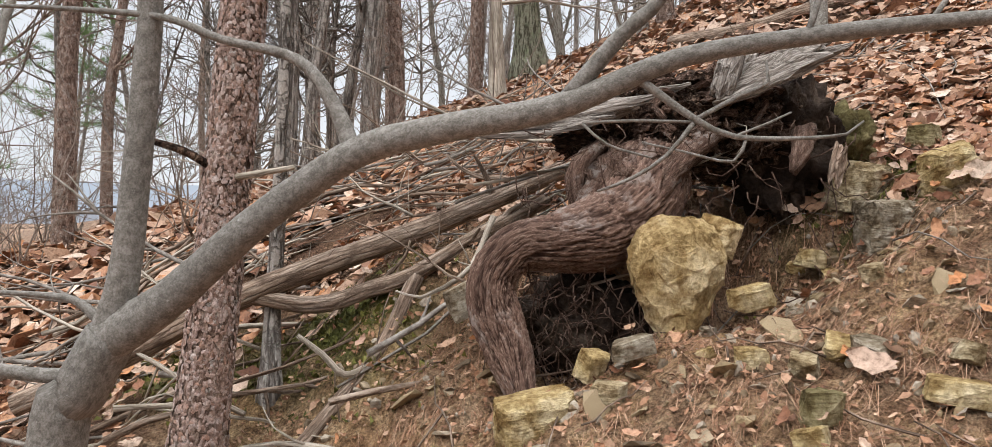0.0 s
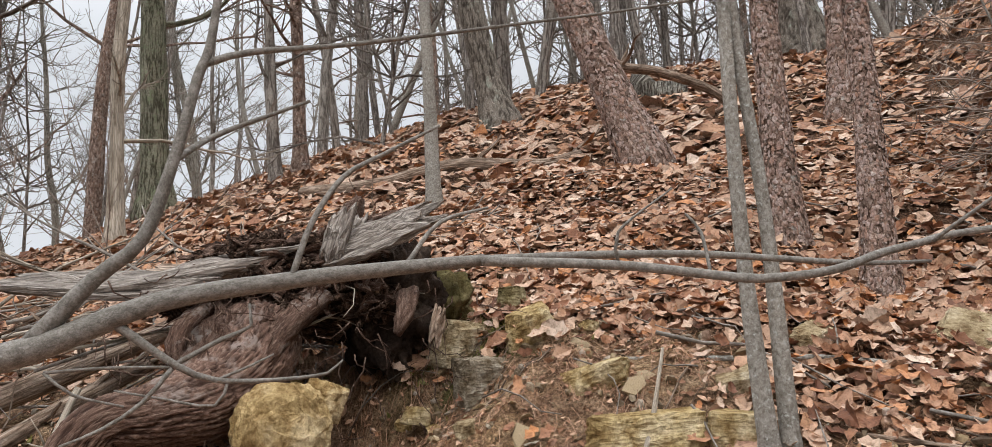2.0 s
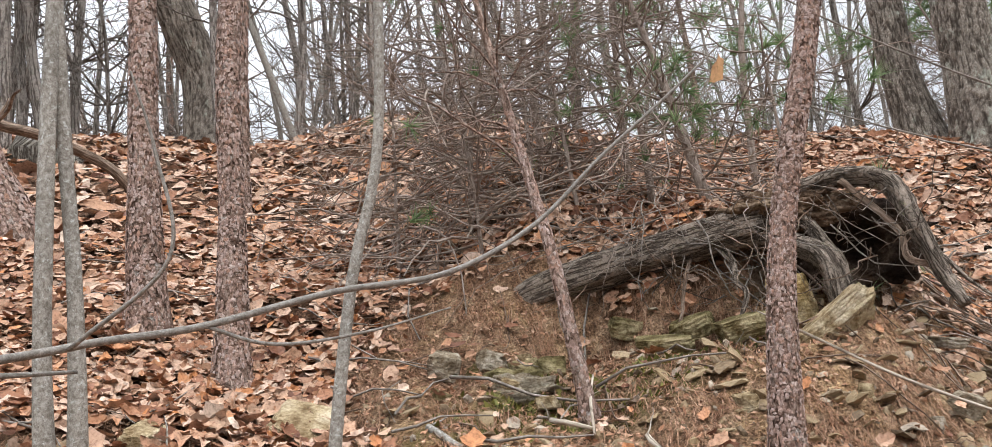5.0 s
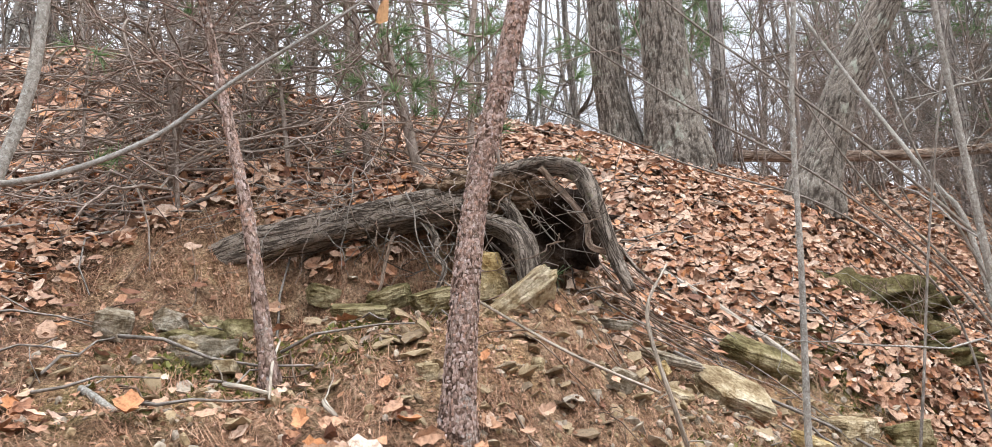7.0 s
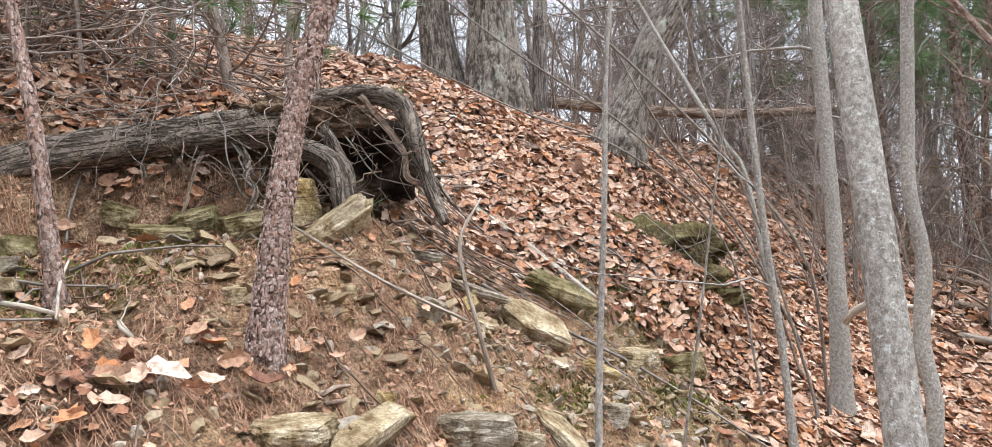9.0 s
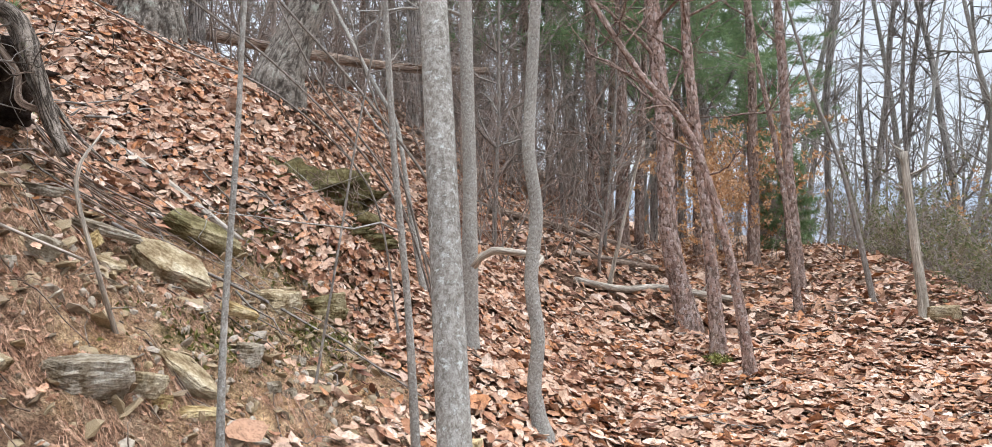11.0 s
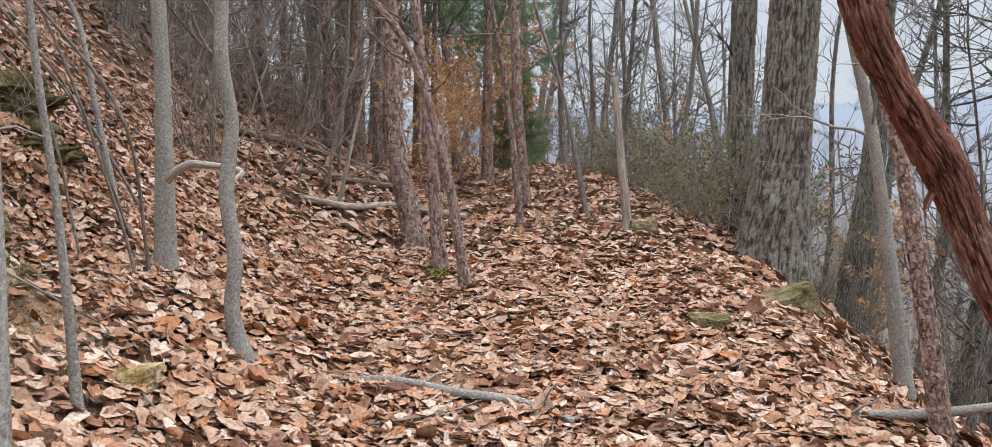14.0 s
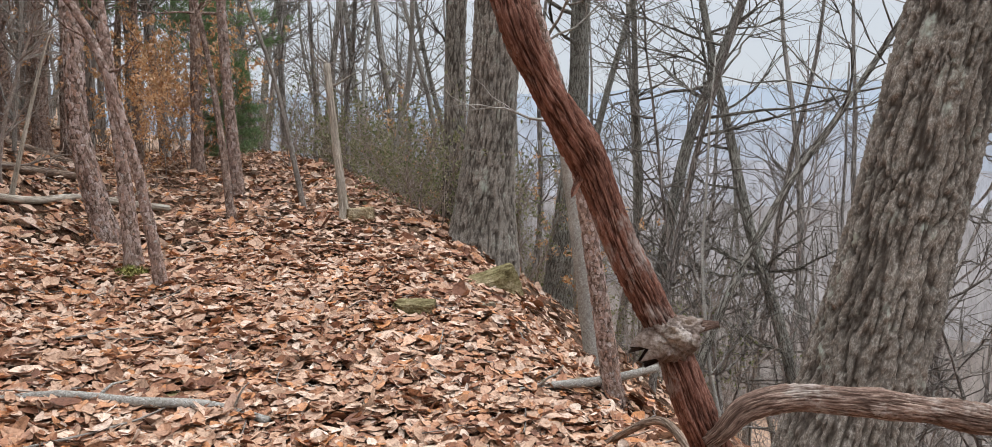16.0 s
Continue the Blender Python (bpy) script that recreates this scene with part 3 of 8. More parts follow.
def ground(x, y, fine=True):
    x, y = np.asarray(x, float), np.asarray(y, float)
    s, w = along(x, y)
    bench = 0.085 * softplus(s - 4.6, 0.6) - 0.085 * softplus(s - 17, 1.5)
    k = np.maximum(0.55 - 0.022 * softplus(-1.5 - s, 0.6) + 0.016 * softplus(-16 - s, 0.6), 0.12)
    foot = 0.05 - 0.2 * softplus(s - 8, 0.4) + 0.2 * softplus(s - 12, 0.4)
    up = k * softplus(w - foot, 0.25) - 0.09 * softplus(w - 3.2, 0.3) + 0.09 * softplus(w - 6.5, 0.3)
    steep = 0.37 * sigmoid((s - 2.9) / 0.25) + 0.08 * sigmoid((s - 5.7) / 0.3) - 0.2 * sigmoid((s - 9) / 0.6)
    up = up + steep * (softplus(w - 2.35 + 0.95 * sigmoid((s - 5.6) / 0.25), 0.15) - 0.8 * softplus(w - 4.5, 0.3))
    up = up + hump(s, w, 3.0, 2.5, 1.3, 0.7, 0.28) + hump(s, w, 1.1, 3.7, 0.7, 0.7, -0.15)
    crest = 5.6 - 2.5 * sigmoid((s - 5.1) / 1.0) - 1.2 * sigmoid(-(s + 7) / 2.0)
    top = crest + 0.05 * softplus(w - 8, 1)
    up = -0.25 * np.logaddexp(-up / 0.25, -top / 0.25)
    up = up - 0.12 * softplus(w - 16, 2)
    edge = -3.4 - 0.25 * softplus(s - 5.5, 0.5) + 0.25 * softplus(s - 11, 0.5)
    down = -0.75 * softplus(edge - w, 0.25) + 0.45 * softplus(-24 - w, 2) + 0.22 * softplus(-60 - w, 6) + 0.08 * softplus(-150 - w, 10)
    z = bench + up + down
    for s0, w0, ls, lw, h in HOLLOWS:
        z = z + hump(s, w, s0, w0, ls, lw, h)
    if fine:
        near = np.exp(-((s - 2) / 30) ** 2 - (w / 30) ** 2)
        z = z + near * (0.05 * waves(x, y, 1.7, 3) + (0.02 * waves(x, y, 0.35, 4, 3) + 0.012 * waves(x, y, 0.12, 6, 2)) * bare(s, w))
    return z


# Hollows and lumps of the bank: place along and up the slope, half sizes, height.
HOLLOWS = [(-1.62, 2.24, 0.2, 0.15, -0.16), (-1.38, 3.15, 0.3, 0.27, -0.36), (-1.68, 2.55, 0.28, 0.28, -0.3), (-2.15, 2.36, 0.2, 0.14, -0.18), (-1.2, 2.8, 0.2, 0.2, -0.12), (-2.1, 1.7, 0.55, 0.4, -0.28), (-2.3, 2.6, 0.6, 0.35, 0.2), (-1.35, 3.0, 0.3, 0.3, -0.25), (-0.9, 3.2, 0.35, 0.3, -0.2),
           (2.65, 3.7, 0.3, 0.2, -0.4), (3.1, 3.35, 0.3, 0.2, -0.42), (3.85, 2.95, 0.2, 0.18, -0.5), (3.5, 2.7, 0.3, 0.2, 0.2), (2.75, 4.35, 0.6, 0.3, 0.3), (3.5, 3.65, 0.55, 0.28, 0.35), (4.2, 3.15, 0.3, 0.25, 0.2), (6.3, 2.15, 0.45, 0.25, 0.12), (6.0, 1.75, 0.45, 0.2, -0.15), (7.4, 2.95, 0.7, 0.45, 0.3)]


def bare(s, w):
    """Where the soil lies open: the cut face of the bank, higher where needles cover it."""
    top = 3.55 + 0.9 * sigmoid((s - 1.4) / 0.12) * sigmoid((2.85 - s) / 0.12)
    m = sigmoid((w - 1.0) / 0.15) * sigmoid((top - w) / 0.12) * sigmoid((5.7 - s) / 0.25) * sigmoid((s + 3.2) / 0.3)
    m = m * (1 - 0.92 * sigmoid((s - 0.3) / 0.12) * sigmoid((1.25 + 0.62 * softplus(w - 3.7, 0.1) - s) / 0.1) * sigmoid((w - 2.75) / 0.12))
    m = m * (1 - 0.5 * sigmoid((s - 1.0) / 0.3) * sigmoid((2.4 - s) / 0.3) * sigmoid((2.5 - w) / 0.15))
    m = m * (1 - 0.85 * sigmoid((s - 4.1) / 0.15) * sigmoid((w - 2.75) / 0.12))
    return m


def axis(lo, hi, step, far, growth):
    mid_part = list(np.arange(lo, hi, step))
    a, d = [lo], step
    while a[-1] > -far:
        d *= growth
        a.append(a[-1] - d)
    b, d = [mid_part[-1]], step
    while b[-1] < far:
        d *= growth
        b.append(b[-1] + d)
    return np.array(a[:0:-1] + mid_part + b[1:])


gs, gw = axis(-5.0, 10.5, 0.055, 2500, 1.13), axis(-5.0, 6.5, 0.055, 2500, 1.13)
S, W = np.meshgrid(gs, gw, indexing="ij")
GX, GY = UX * S - UY * W, UY * S + UX * W
GZ = ground(GX, GY)
far_off = np.hypot(S, W)
GZ = np.where(far_off > 40, np.maximum(GZ, -55) + 0, GZ)
gb = Build()
ni, nj = S.shape
ii, jj = np.meshgrid(np.arange(ni - 1), np.arange(nj - 1), indexing="ij")
aa = ii * nj + jj
gb.add(np.stack([GX, GY, GZ], -1).reshape(-1, 3), np.stack([aa, aa + nj, aa + nj + 1, aa + 1], -1).reshape(-1, 4))
ground_ob = part("ground", gb, soil, label="leaf-strewn hillside with an eroded bare soil bank", kind="structure")
ground_ob["category"] = "ground"
at = ground_ob.data.attributes.new("bare", "FLOAT", "POINT")
at.data.foreach_set("value", np.clip(bare(S, W) + 0.25 * waves(GX, GY, 0.6, 9), 0, 1).astype(np.float32).ravel())
moss_map = np.clip(sum(hump(S, W, *h) for h in ((-2.6, 2.3, 0.35, 0.2, 1.3), (-3.3, 2.05, 0.4, 0.2, 1.2), (-1.05, 3.9, 0.25, 0.4, 1.1), (-0.8, 3.55, 0.25, 0.25, 0.9), (2.0, 3.3, 0.3, 0.15, 0.9), (5.0, 1.75, 0.35, 0.2, 1.0), (4.1, 1.9, 0.4, 0.2, 0.9), (5.6, 1.55, 0.5, 0.25, 0.9), (5.6, 2.3, 0.6, 0.3, 0.8), (2.4, 3.0, 0.9, 0.2, 0.6), (1.6, 3.0, 0.3, 0.2, 0.7))) * (0.75 + 0.8 * waves(GX, GY, 0.25, 12)), 0, 1)
at = ground_ob.data.attributes.new("stony", "FLOAT", "POINT")
at.data.foreach_set("value", np.clip(sigmoid((S - 3.3) / 0.25) * (0.8 + 0.7 * waves(GX, GY, 0.5, 15)), 0, 1).astype(np.float32).ravel())
at = ground_ob.data.attributes.new("wooded", "FLOAT", "POINT")
at.data.foreach_set("value", sigmoid((np.hypot(S - 2, W) - 13) / 1.5).astype(np.float32).ravel())
at = ground_ob.data.attributes.new("moss", "FLOAT", "POINT")
at.data.foreach_set("value", moss_map.astype(np.float32).ravel())


def gz(x, y):
    return float(ground(x, y))


# ---- trees ----
def wander(g, start, direction, length, steps, bend, lift=0.0):
    """A crooked line that starts along a direction."""
    d = np.asarray(direction, float)
    d /= np.linalg.norm(d)
    p, out = np.asarray(start, float), [np.asarray(start, float)]
    for _ in range(steps):
        d = d + g.normal(0, bend, 3) + np.array([0, 0, lift])
        d /= np.linalg.norm(d)
        p = p + d * length / steps
        out.append(p)
    return np.array(out)


def boughs(build, g, line, radii, count, lo, hi, length, spread=0.9, twigs=4, sides=4, lift=0.03, thick=0.35, each=None):
    """Side branches with twigs, between the heights lo and hi above the line's foot. each: called with every branch on its own."""
    h = line[:, 2] - line[0, 2]
    for _ in range(count):
        b = Build() if each else build
        tw = Build() if each else build
        hh = g.uniform(lo, hi)
        i = int(np.clip(np.searchsorted(h, hh), 1, len(line) - 1))
        a = g.uniform(0, 6.28)
        d = np.array([np.cos(a) * spread, np.sin(a) * spread, g.uniform(0.15, 0.8)])
        ln = length * g.uniform(0.45, 1.2) * (1 - 0.45 * (hh - lo) / max(hi - lo, 0.1))
        r = min(radii[i] * thick, 0.010 + 0.016 * ln)
        q = wander(g, line[i], d, ln, 7, 0.17, lift)
        tube(b, q, np.linspace(r, r * 0.22, len(q)), sides, cap=False)
        for _ in range(twigs):
            k = g.integers(2, len(q) - 1)
            t = wander(g, q[k], (q[k + 1] - q[k]) + g.normal(0, 0.6, 3) * np.linalg.norm(q[k + 1] - q[k]), ln * g.uniform(0.2, 0.5), 4, 0.22, lift)
            tube(tw, t, np.linspace(r * 0.45, r * 0.12, len(t)), 3, cap=False)
        if each:
            each(b, tw)


def tree(name, pts, r0, height, mat, label, group="", limbs=10, lo=1.5, length=1.5, sides=14, rough=0.05, seed=1, taper=0.55, flare=1.35, twigs=4, category="tree", ridges=0, crown=True, limb_mat=None, broken=False, plates=None):
    """A standing tree whose stem passes through pts, foot first, and goes on upwards to its height."""
    g = np.random.default_rng(seed)
    p = [np.array(q, float) for q in pts]
    foot = p[0].copy()
    zg = gz(foot[0], foot[1])
    if foot[2] > zg + 0.03:
        d = (p[0] - p[1]) / max(p[1][2] - p[0][2], 0.1)
        foot = p[0] + d * 0.5 * (foot[2] - zg)
        zg = gz(foot[0], foot[1])
        p.insert(0, np.array([foot[0], foot[1], zg]))
    p[0][2] = zg
    d = p[-1] - p[-2]
    d = d / np.linalg.norm(d)
    while p[-1][2] - zg < height and not broken:
        d = d * 0.93 + np.array([g.normal(0, 0.03), g.normal(0, 0.03), 0.11])
        d /= np.linalg.norm(d)
        p.append(p[-1] + d * max(0.8, height / 10))
    p.insert(0, p[0] - np.array([0, 0, 0.25]))
    p = np.array(p)
    h = np.clip((p[:, 2] - zg) / max(height, 0.5), 0, 1)
    r = r0 * (1 - taper * h ** 0.9)
    near_foot = np.clip(1 - (p[:, 2] - zg) / (r0 * 4), 0, 1)
    r = r * (1 + (flare - 1) * near_foot ** 2)
    line, rad = smooth_line(p, r, max(0.1, r0 * 0.9))
    hh = line[:, 2] - zg
    rad = np.maximum(rad * (1 + 0.0 * hh), 0.004)
    rad = rad * np.where(hh < r0 * 4, 1 + (flare - 1) * np.clip(1 - hh / (r0 * 4), 0, 1) ** 2 * 0.6, 1)
    ob = thing(name, (p[1][0], p[1][1], zg), label, category, group)
    off = np.array([p[1][0], p[1][1], zg])
    if plates and mat == bark_oak:
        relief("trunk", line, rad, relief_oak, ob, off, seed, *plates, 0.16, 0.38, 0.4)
    else:
        b = Build()
        tube(b, line - off, rad, sides, rough, seed, ridges=ridges)
        part("trunk", b, mat, ob)
    if plates and mat == bark_pine:
        b = Build()
        bark_plates(b, line - off, rad, *plates, seed + 5)
        part("bark_skin", b, pine_plate, ob, kind="stuff", smooth=False)
    if limbs and crown:
        keep = hh > 0
        boughs(None, g, (line - off)[keep], rad[keep], limbs, lo, max(height * 0.95, lo + 0.3), length, twigs=twigs,
               each=lambda q, tw: part("twig_spray", tw, limb_mat or mat, part("branch", q, limb_mat or mat, ob), kind="stuff"))
    return ob


def bark_plates(build, line, rad, count, width, height, thick, top, seed):
    """Plates of bark on a stem up to a height: each pinched at its upper end and standing off at its lower."""
    g = np.random.default_rng(seed)
    p = np.asarray(line, float)
    tang = np.gradient(p, axis=0)
    tang /= np.linalg.norm(tang, axis=1, keepdims=True)
    u = np.cross(tang, np.array([0.31, 0.95, 0.0]))
    u /= np.linalg.norm(u, axis=1, keepdims=True)
    v = np.cross(tang, u)
    f = np.interp(g.uniform(0.0, top, count), p[:, 2], np.arange(len(p)))
    at_i = lambda q: np.stack([np.interp(f, np.arange(len(p)), q[:, k]) for k in range(3)], -1)
    c, t_, u_, v_ = at_i(p), at_i(tang), at_i(u), at_i(v)
    r = np.interp(f, np.arange(len(p)), rad)
    a = g.uniform(0, 6.28, count)
    hh = height * g.lognormal(0, 0.35, count) * 0.5
    ww = width * g.lognormal(0, 0.3, count) * 0.5
    rows = []
    flaky = ((0, 1, 0.1), (0.8, 0.55, 0.5), (1, -0.5, 0.7), (0.2, -1, 1.0), (-0.9, -0.6, 0.75), (-0.85, 0.5, 0.45), (0, 0, 1.15))
    for du, dh, up in flaky:
        j = g.normal(0, 0.16, (2, count))
        ang = a + (du + j[0] * (du != 0)) * ww / r
        rr = r * 1.01 + thick * up * g.uniform(0.6, 1.2, count)
        rows.append(c + t_ * ((dh + j[1]) * hh)[:, None] + rr[:, None] * (np.cos(ang)[:, None] * u_ + np.sin(ang)[:, None] * v_))
    verts = np.stack(rows, 1).reshape(-1, 3)
    k = np.array([[i, (i + 1) % 6, 6] for i in range(6)])
    build.add(verts, tris=(k[None] + 7 * np.arange(count)[:, None, None]).reshape(-1, 3))


# ---- standing trees along the walk ----
PINE = "pine with flaking reddish-brown plated bark"
GREY = "slender tree with smooth grey lichen-flecked bark"
OAK = "old oak with deeply furrowed grey bark"
tree("pine_tree", [(-1.07, 2.91, 0.86), (-0.99, 2.91, 1.56), (-0.9, 2.91, 2.47)], 0.088, 9, bark_pine, "reddish-brown flaky-barked pine beside the fallen branches", limbs=14, lo=1.9, sides=22, rough=0.06, seed=11, plates=(5600, 0.014, 0.02, 0.005, 2.2))
near_pine = scene.objects["pine_tree"]
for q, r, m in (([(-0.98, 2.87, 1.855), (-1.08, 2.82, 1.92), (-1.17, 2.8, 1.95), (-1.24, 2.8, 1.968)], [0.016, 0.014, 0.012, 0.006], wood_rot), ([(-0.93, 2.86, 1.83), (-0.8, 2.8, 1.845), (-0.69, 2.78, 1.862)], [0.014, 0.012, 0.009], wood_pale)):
    b = Build()
    line_, rad_ = smooth_line(q, r, 0.02)
    tube(b, line_ - np.array(near_pine.location), rad_, 10, 0.08, 5)
    part("dead_stub", b, m, near_pine)
tree("thin_tree", [(-0.919, 3.3, 0.95), (-0.946, 3.45, 1.329), (-0.924, 3.45, 1.691), (-0.892, 3.45, 2.35)], 0.036, 6, bark_far, "thin dark-grey stem behind the flaky pine", limbs=10, lo=1.6, length=1.0, sides=12, seed=711)
tree("pine_tree", [(3.21, 3.07, 2.25), (3.2, 3.08, 3.16), (3.2, 3.08, 3.9)], 0.075, 9, bark_pine, PINE + " on the leafy slope", limbs=12, lo=2.2, sides=18, rough=0.06, seed=12, plates=(3200, 0.016, 0.024, 0.005, 2.2))
tree("pine_tree", [(3.2, 2.53, 1.96), (3.22, 2.52, 2.76), (3.23, 2.52, 3.64)], 0.062, 9, bark_pine, "slim reddish flaky-barked pine on the leafy slope", limbs=12, lo=2.0, sides=18, rough=0.06, seed=13, plates=(3200, 0.014, 0.022, 0.005, 2.2))
tree("pine_tree", [(5.62, 4.78, 3.5), (5.66, 4.76, 4.29), (5.68, 4.75, 5.21)], 0.093, 10, bark_pine, PINE + " high on the slope", limbs=12, lo=2.0, seed=14, plates=(900, 0.03, 0.04, 0.008, 2.2))
tree("pine_tree", [(3.87, 5.16, 3.22), (3.6, 5.31, 4.04), (3.27, 5.48, 5.07)], 0.15, 10, bark_pine, "leaning reddish flaky-barked pine high on the slope", limbs=14, lo=2.5, sides=20, rough=0.06, seed=15, plates=(3400, 0.024, 0.035, 0.007, 2.6))
tree("grey_sapling", [(2.25, 5.65, 2.87), (2.23, 5.66, 3.87), (2.2, 5.67, 4.95)], 0.05, 8, bark_grey, GREY + " behind the stump", limbs=12, lo=1.2, seed=16)
tree("twin_sapling", [(1.87, 1.86, 1.41), (1.84, 1.87, 1.97), (1.84, 1.87, 2.64)], 0.026, 4.5, bark_grey, "thin grey sapling stem of a leaning pair on the bank", "leaning pair of saplings", limbs=5, lo=1.2, length=0.7, sides=12, rough=0.03, seed=17)
tree("twin_sapling", [(1.94, 1.85, 1.42), (1.92, 1.85, 2.16), (1.89, 1.87, 2.65)], 0.024, 4.5, bark_grey, "thin grey sapling stem of a leaning pair on the bank", "leaning pair of saplings", limbs=5, lo=1.4, length=0.7, sides=12, rough=0.03, seed=18)
tree("grey_sapling", [(2.45, 1.41, 1.66), (2.5, 1.34, 2.21), (2.56, 1.26, 2.59), (2.58, 1.22, 3.16)], 0.021, 4.5, bark_grey, "crooked thin grey sapling with white flecks", limbs=4, lo=1.6, length=0.8, sides=12, rough=0.03, seed=19)
tree("hardwood_tree", [(3.97, 8.03, 4.17), (3.83, 8.1, 5.01), (3.6, 8.23, 6.46)], 0.16, 11, bark_oak, "leaning rough-barked hardwood on the crest", limbs=14, lo=2, length=2, seed=20, plates=(0.024, 80, 3.0, 30, 0.015))
tree("hardwood_tree", [(8.39, 7.71, 5.5), (8.24, 7.8, 6.61), (8.05, 7.9, 7.2)], 0.3, 12, bark_oak, "thick leaning hardwood on the crest", limbs=14, lo=2, length=2, seed=21, plates=(0.028, 110, 2.6, 24, 0.02))
tree("hardwood_tree", [(-2.23, 8.69, 2.3), (-2.2, 8.69, 3.25), (-2.2, 8.69, 4.06)], 0.1, 10, bark_far, "dark hardwood trunk on the spur", limbs=16, lo=1, length=1.6, seed=22)
tree("hardwood_tree", [(-1.2, 9.84, 2.9), (-1.2, 9.84, 3.61), (-1.24, 9.84, 4.38)], 0.096, 10, bark_pine, "brown hardwood trunk on the spur", limbs=16, lo=1.2, length=1.6, seed=23)
tree("hardwood_tree", [(0.5, 11.81, 3.72), (0.47, 11.81, 4.36), (0.44, 11.81, 4.92)], 0.2, 11, bark_moss, "stout green-tinged hardwood behind the stump", limbs=16, lo=1.5, length=2, seed=25)
tree("thin_hardwood", [(-2.03, 8.73, 2.4), (-1.93, 8.73, 3.39), (-1.83, 8.73, 4.07)], 0.068, 9, bark_far, "slim leaning hardwood on the spur", limbs=14, lo=1.2, length=1.4, seed=26)
tree("pine_tree", [(3.39, 0.26, 1.4), (3.39, 0.15, 2.25), (3.4, -0.05, 2.95)], 0.046, 6, bark_pine, "slim reddish flaky-barked pine before the root hollow", limbs=8, lo=2.2, length=1.0, sides=22, rough=0.05, seed=27, plates=(5600, 0.011, 0.016, 0.0042, 2.3))
tree("dead_sapling", [(3.67, 1.05, 1.75), (3.66, 1.12, 2.37), (3.66, 1.22, 2.9)], 0.032, 2.0, bark_pine, "thin dead brown stem leaning on the bank", limbs=16, lo=0.9, length=1.1, seed=28, plates=(900, 0.014, 0.022, 0.003, 1.4))
tree("oak_tree", [(8.33, -1.16, 3.39), (8.33, -1.14, 4.31), (8.33, -1.15, 4.97)], 0.23, 12, bark_oak, OAK + " on the crest", "pair of oaks on the crest", limbs=12, lo=3, length=2.2, sides=26, rough=0.05, seed=29, ridges=9, flare=1.3, plates=(0.014, 140, 3.0, 30, 0.018))
tree("oak_tree", [(8.55, -0.68, 3.5), (8.54, -0.59, 4.43), (8.54, -0.59, 5.11)], 0.165, 12, bark_oak, OAK + " on the crest", "pair of oaks on the crest", limbs=12, lo=3, length=2.2, sides=26, rough=0.05, seed=30, ridges=9, flare=1.35, plates=(0.014, 120, 3.0, 32, 0.016))
tree("hardwood_tree", [(7.66, -2.2, 3.0), (7.68, -2.56, 3.85), (7.7, -2.98, 4.53)], 0.153, 9, bark_oak, "strongly leaning hardwood on the crest", limbs=12, lo=2.5, length=2, seed=31, plates=(0.016, 110, 2.8, 36, 0.015))
tree("hardwood_tree", [(9.21, -1.74, 3.6), (9.22, -1.79, 4.56), (9.22, -1.83, 5.29)], 0.085, 10, bark_far, "straight grey hardwood behind the oaks", limbs=10, lo=2, seed=32)
tree("grey_sapling", [(3.45, -0.91, 1.27), (3.46, -0.97, 1.95), (3.46, -1.01, 2.52), (3.46, -1.06, 2.88)], 0.014, 3.2, bark_grey, "spindly grey sapling at the foot of the slabs", limbs=7, lo=1.3, length=0.8, sides=10, rough=0.05, seed=33)
tree("grey_sapling", [(3.79, -1.78, 1.3), (3.79, -1.73, 1.93), (3.79, -1.7, 2.57), (3.79, -1.69, 2.97)], 0.019, 4, bark_grey, "spindly bent grey sapling beside the bank", limbs=8, lo=1.0, length=1.0, sides=10, rough=0.05, seed=34)
tree("grey_tree", [(1.62, -0.97, 0.8), (1.79, -1.03, 1.45), (1.88, -1.06, 1.85), (2.03, -1.11, 2.4)], 0.037, 7, bark_grey, "smooth grey trunk with pale lichen flecks beside the track", limbs=6, lo=2.4, length=1.5, sides=28, rough=0.02, seed=35)
tree("crooked_sapling", [(4.59, -3.0, 0.34), (4.625, -2.955, 0.62), (4.605, -2.98, 0.95), (4.63, -2.95, 1.3), (4.61, -2.985, 1.72), (4.63, -2.95, 2.1), (4.62, -2.97, 2.51)], 0.048, 6, bark_grey, "crooked grey sapling standing in the leaf litter", limbs=7, lo=2.0, length=1.2, sides=16, rough=0.05, seed=36)
tree("grey_tree", [(5.56, -2.98, 0.73), (5.53, -3.0, 1.8), (5.54, -3.0, 2.64)], 0.057, 7, bark_grey, "grey lichen-flecked tree at the foot of the bank", limbs=10, lo=1.2, length=1.4, sides=16, rough=0.04, seed=37)
tree("grey_sapling", [(6.26, -2.95, 0.9), (6.33, -2.87, 1.82), (6.39, -2.8, 2.46), (6.5, -2.69, 2.73)], 0.022, 5, bark_grey, "leaning grey sapling at the foot of the bank", limbs=8, lo=1.0, seed=38)
tree("pine_tree", [(7.1, -6.45, 0.55), (7.22, -6.3, 1.56), (7.23, -6.28, 2.62), (7.27, -6.24, 3.31)], 0.1, 9, bark_pine, "flaky-barked pine leaning in the middle of the track", limbs=16, lo=1.6, sides=18, rough=0.06, seed=39, plates=(1500, 0.03, 0.05, 0.008, 3.5))
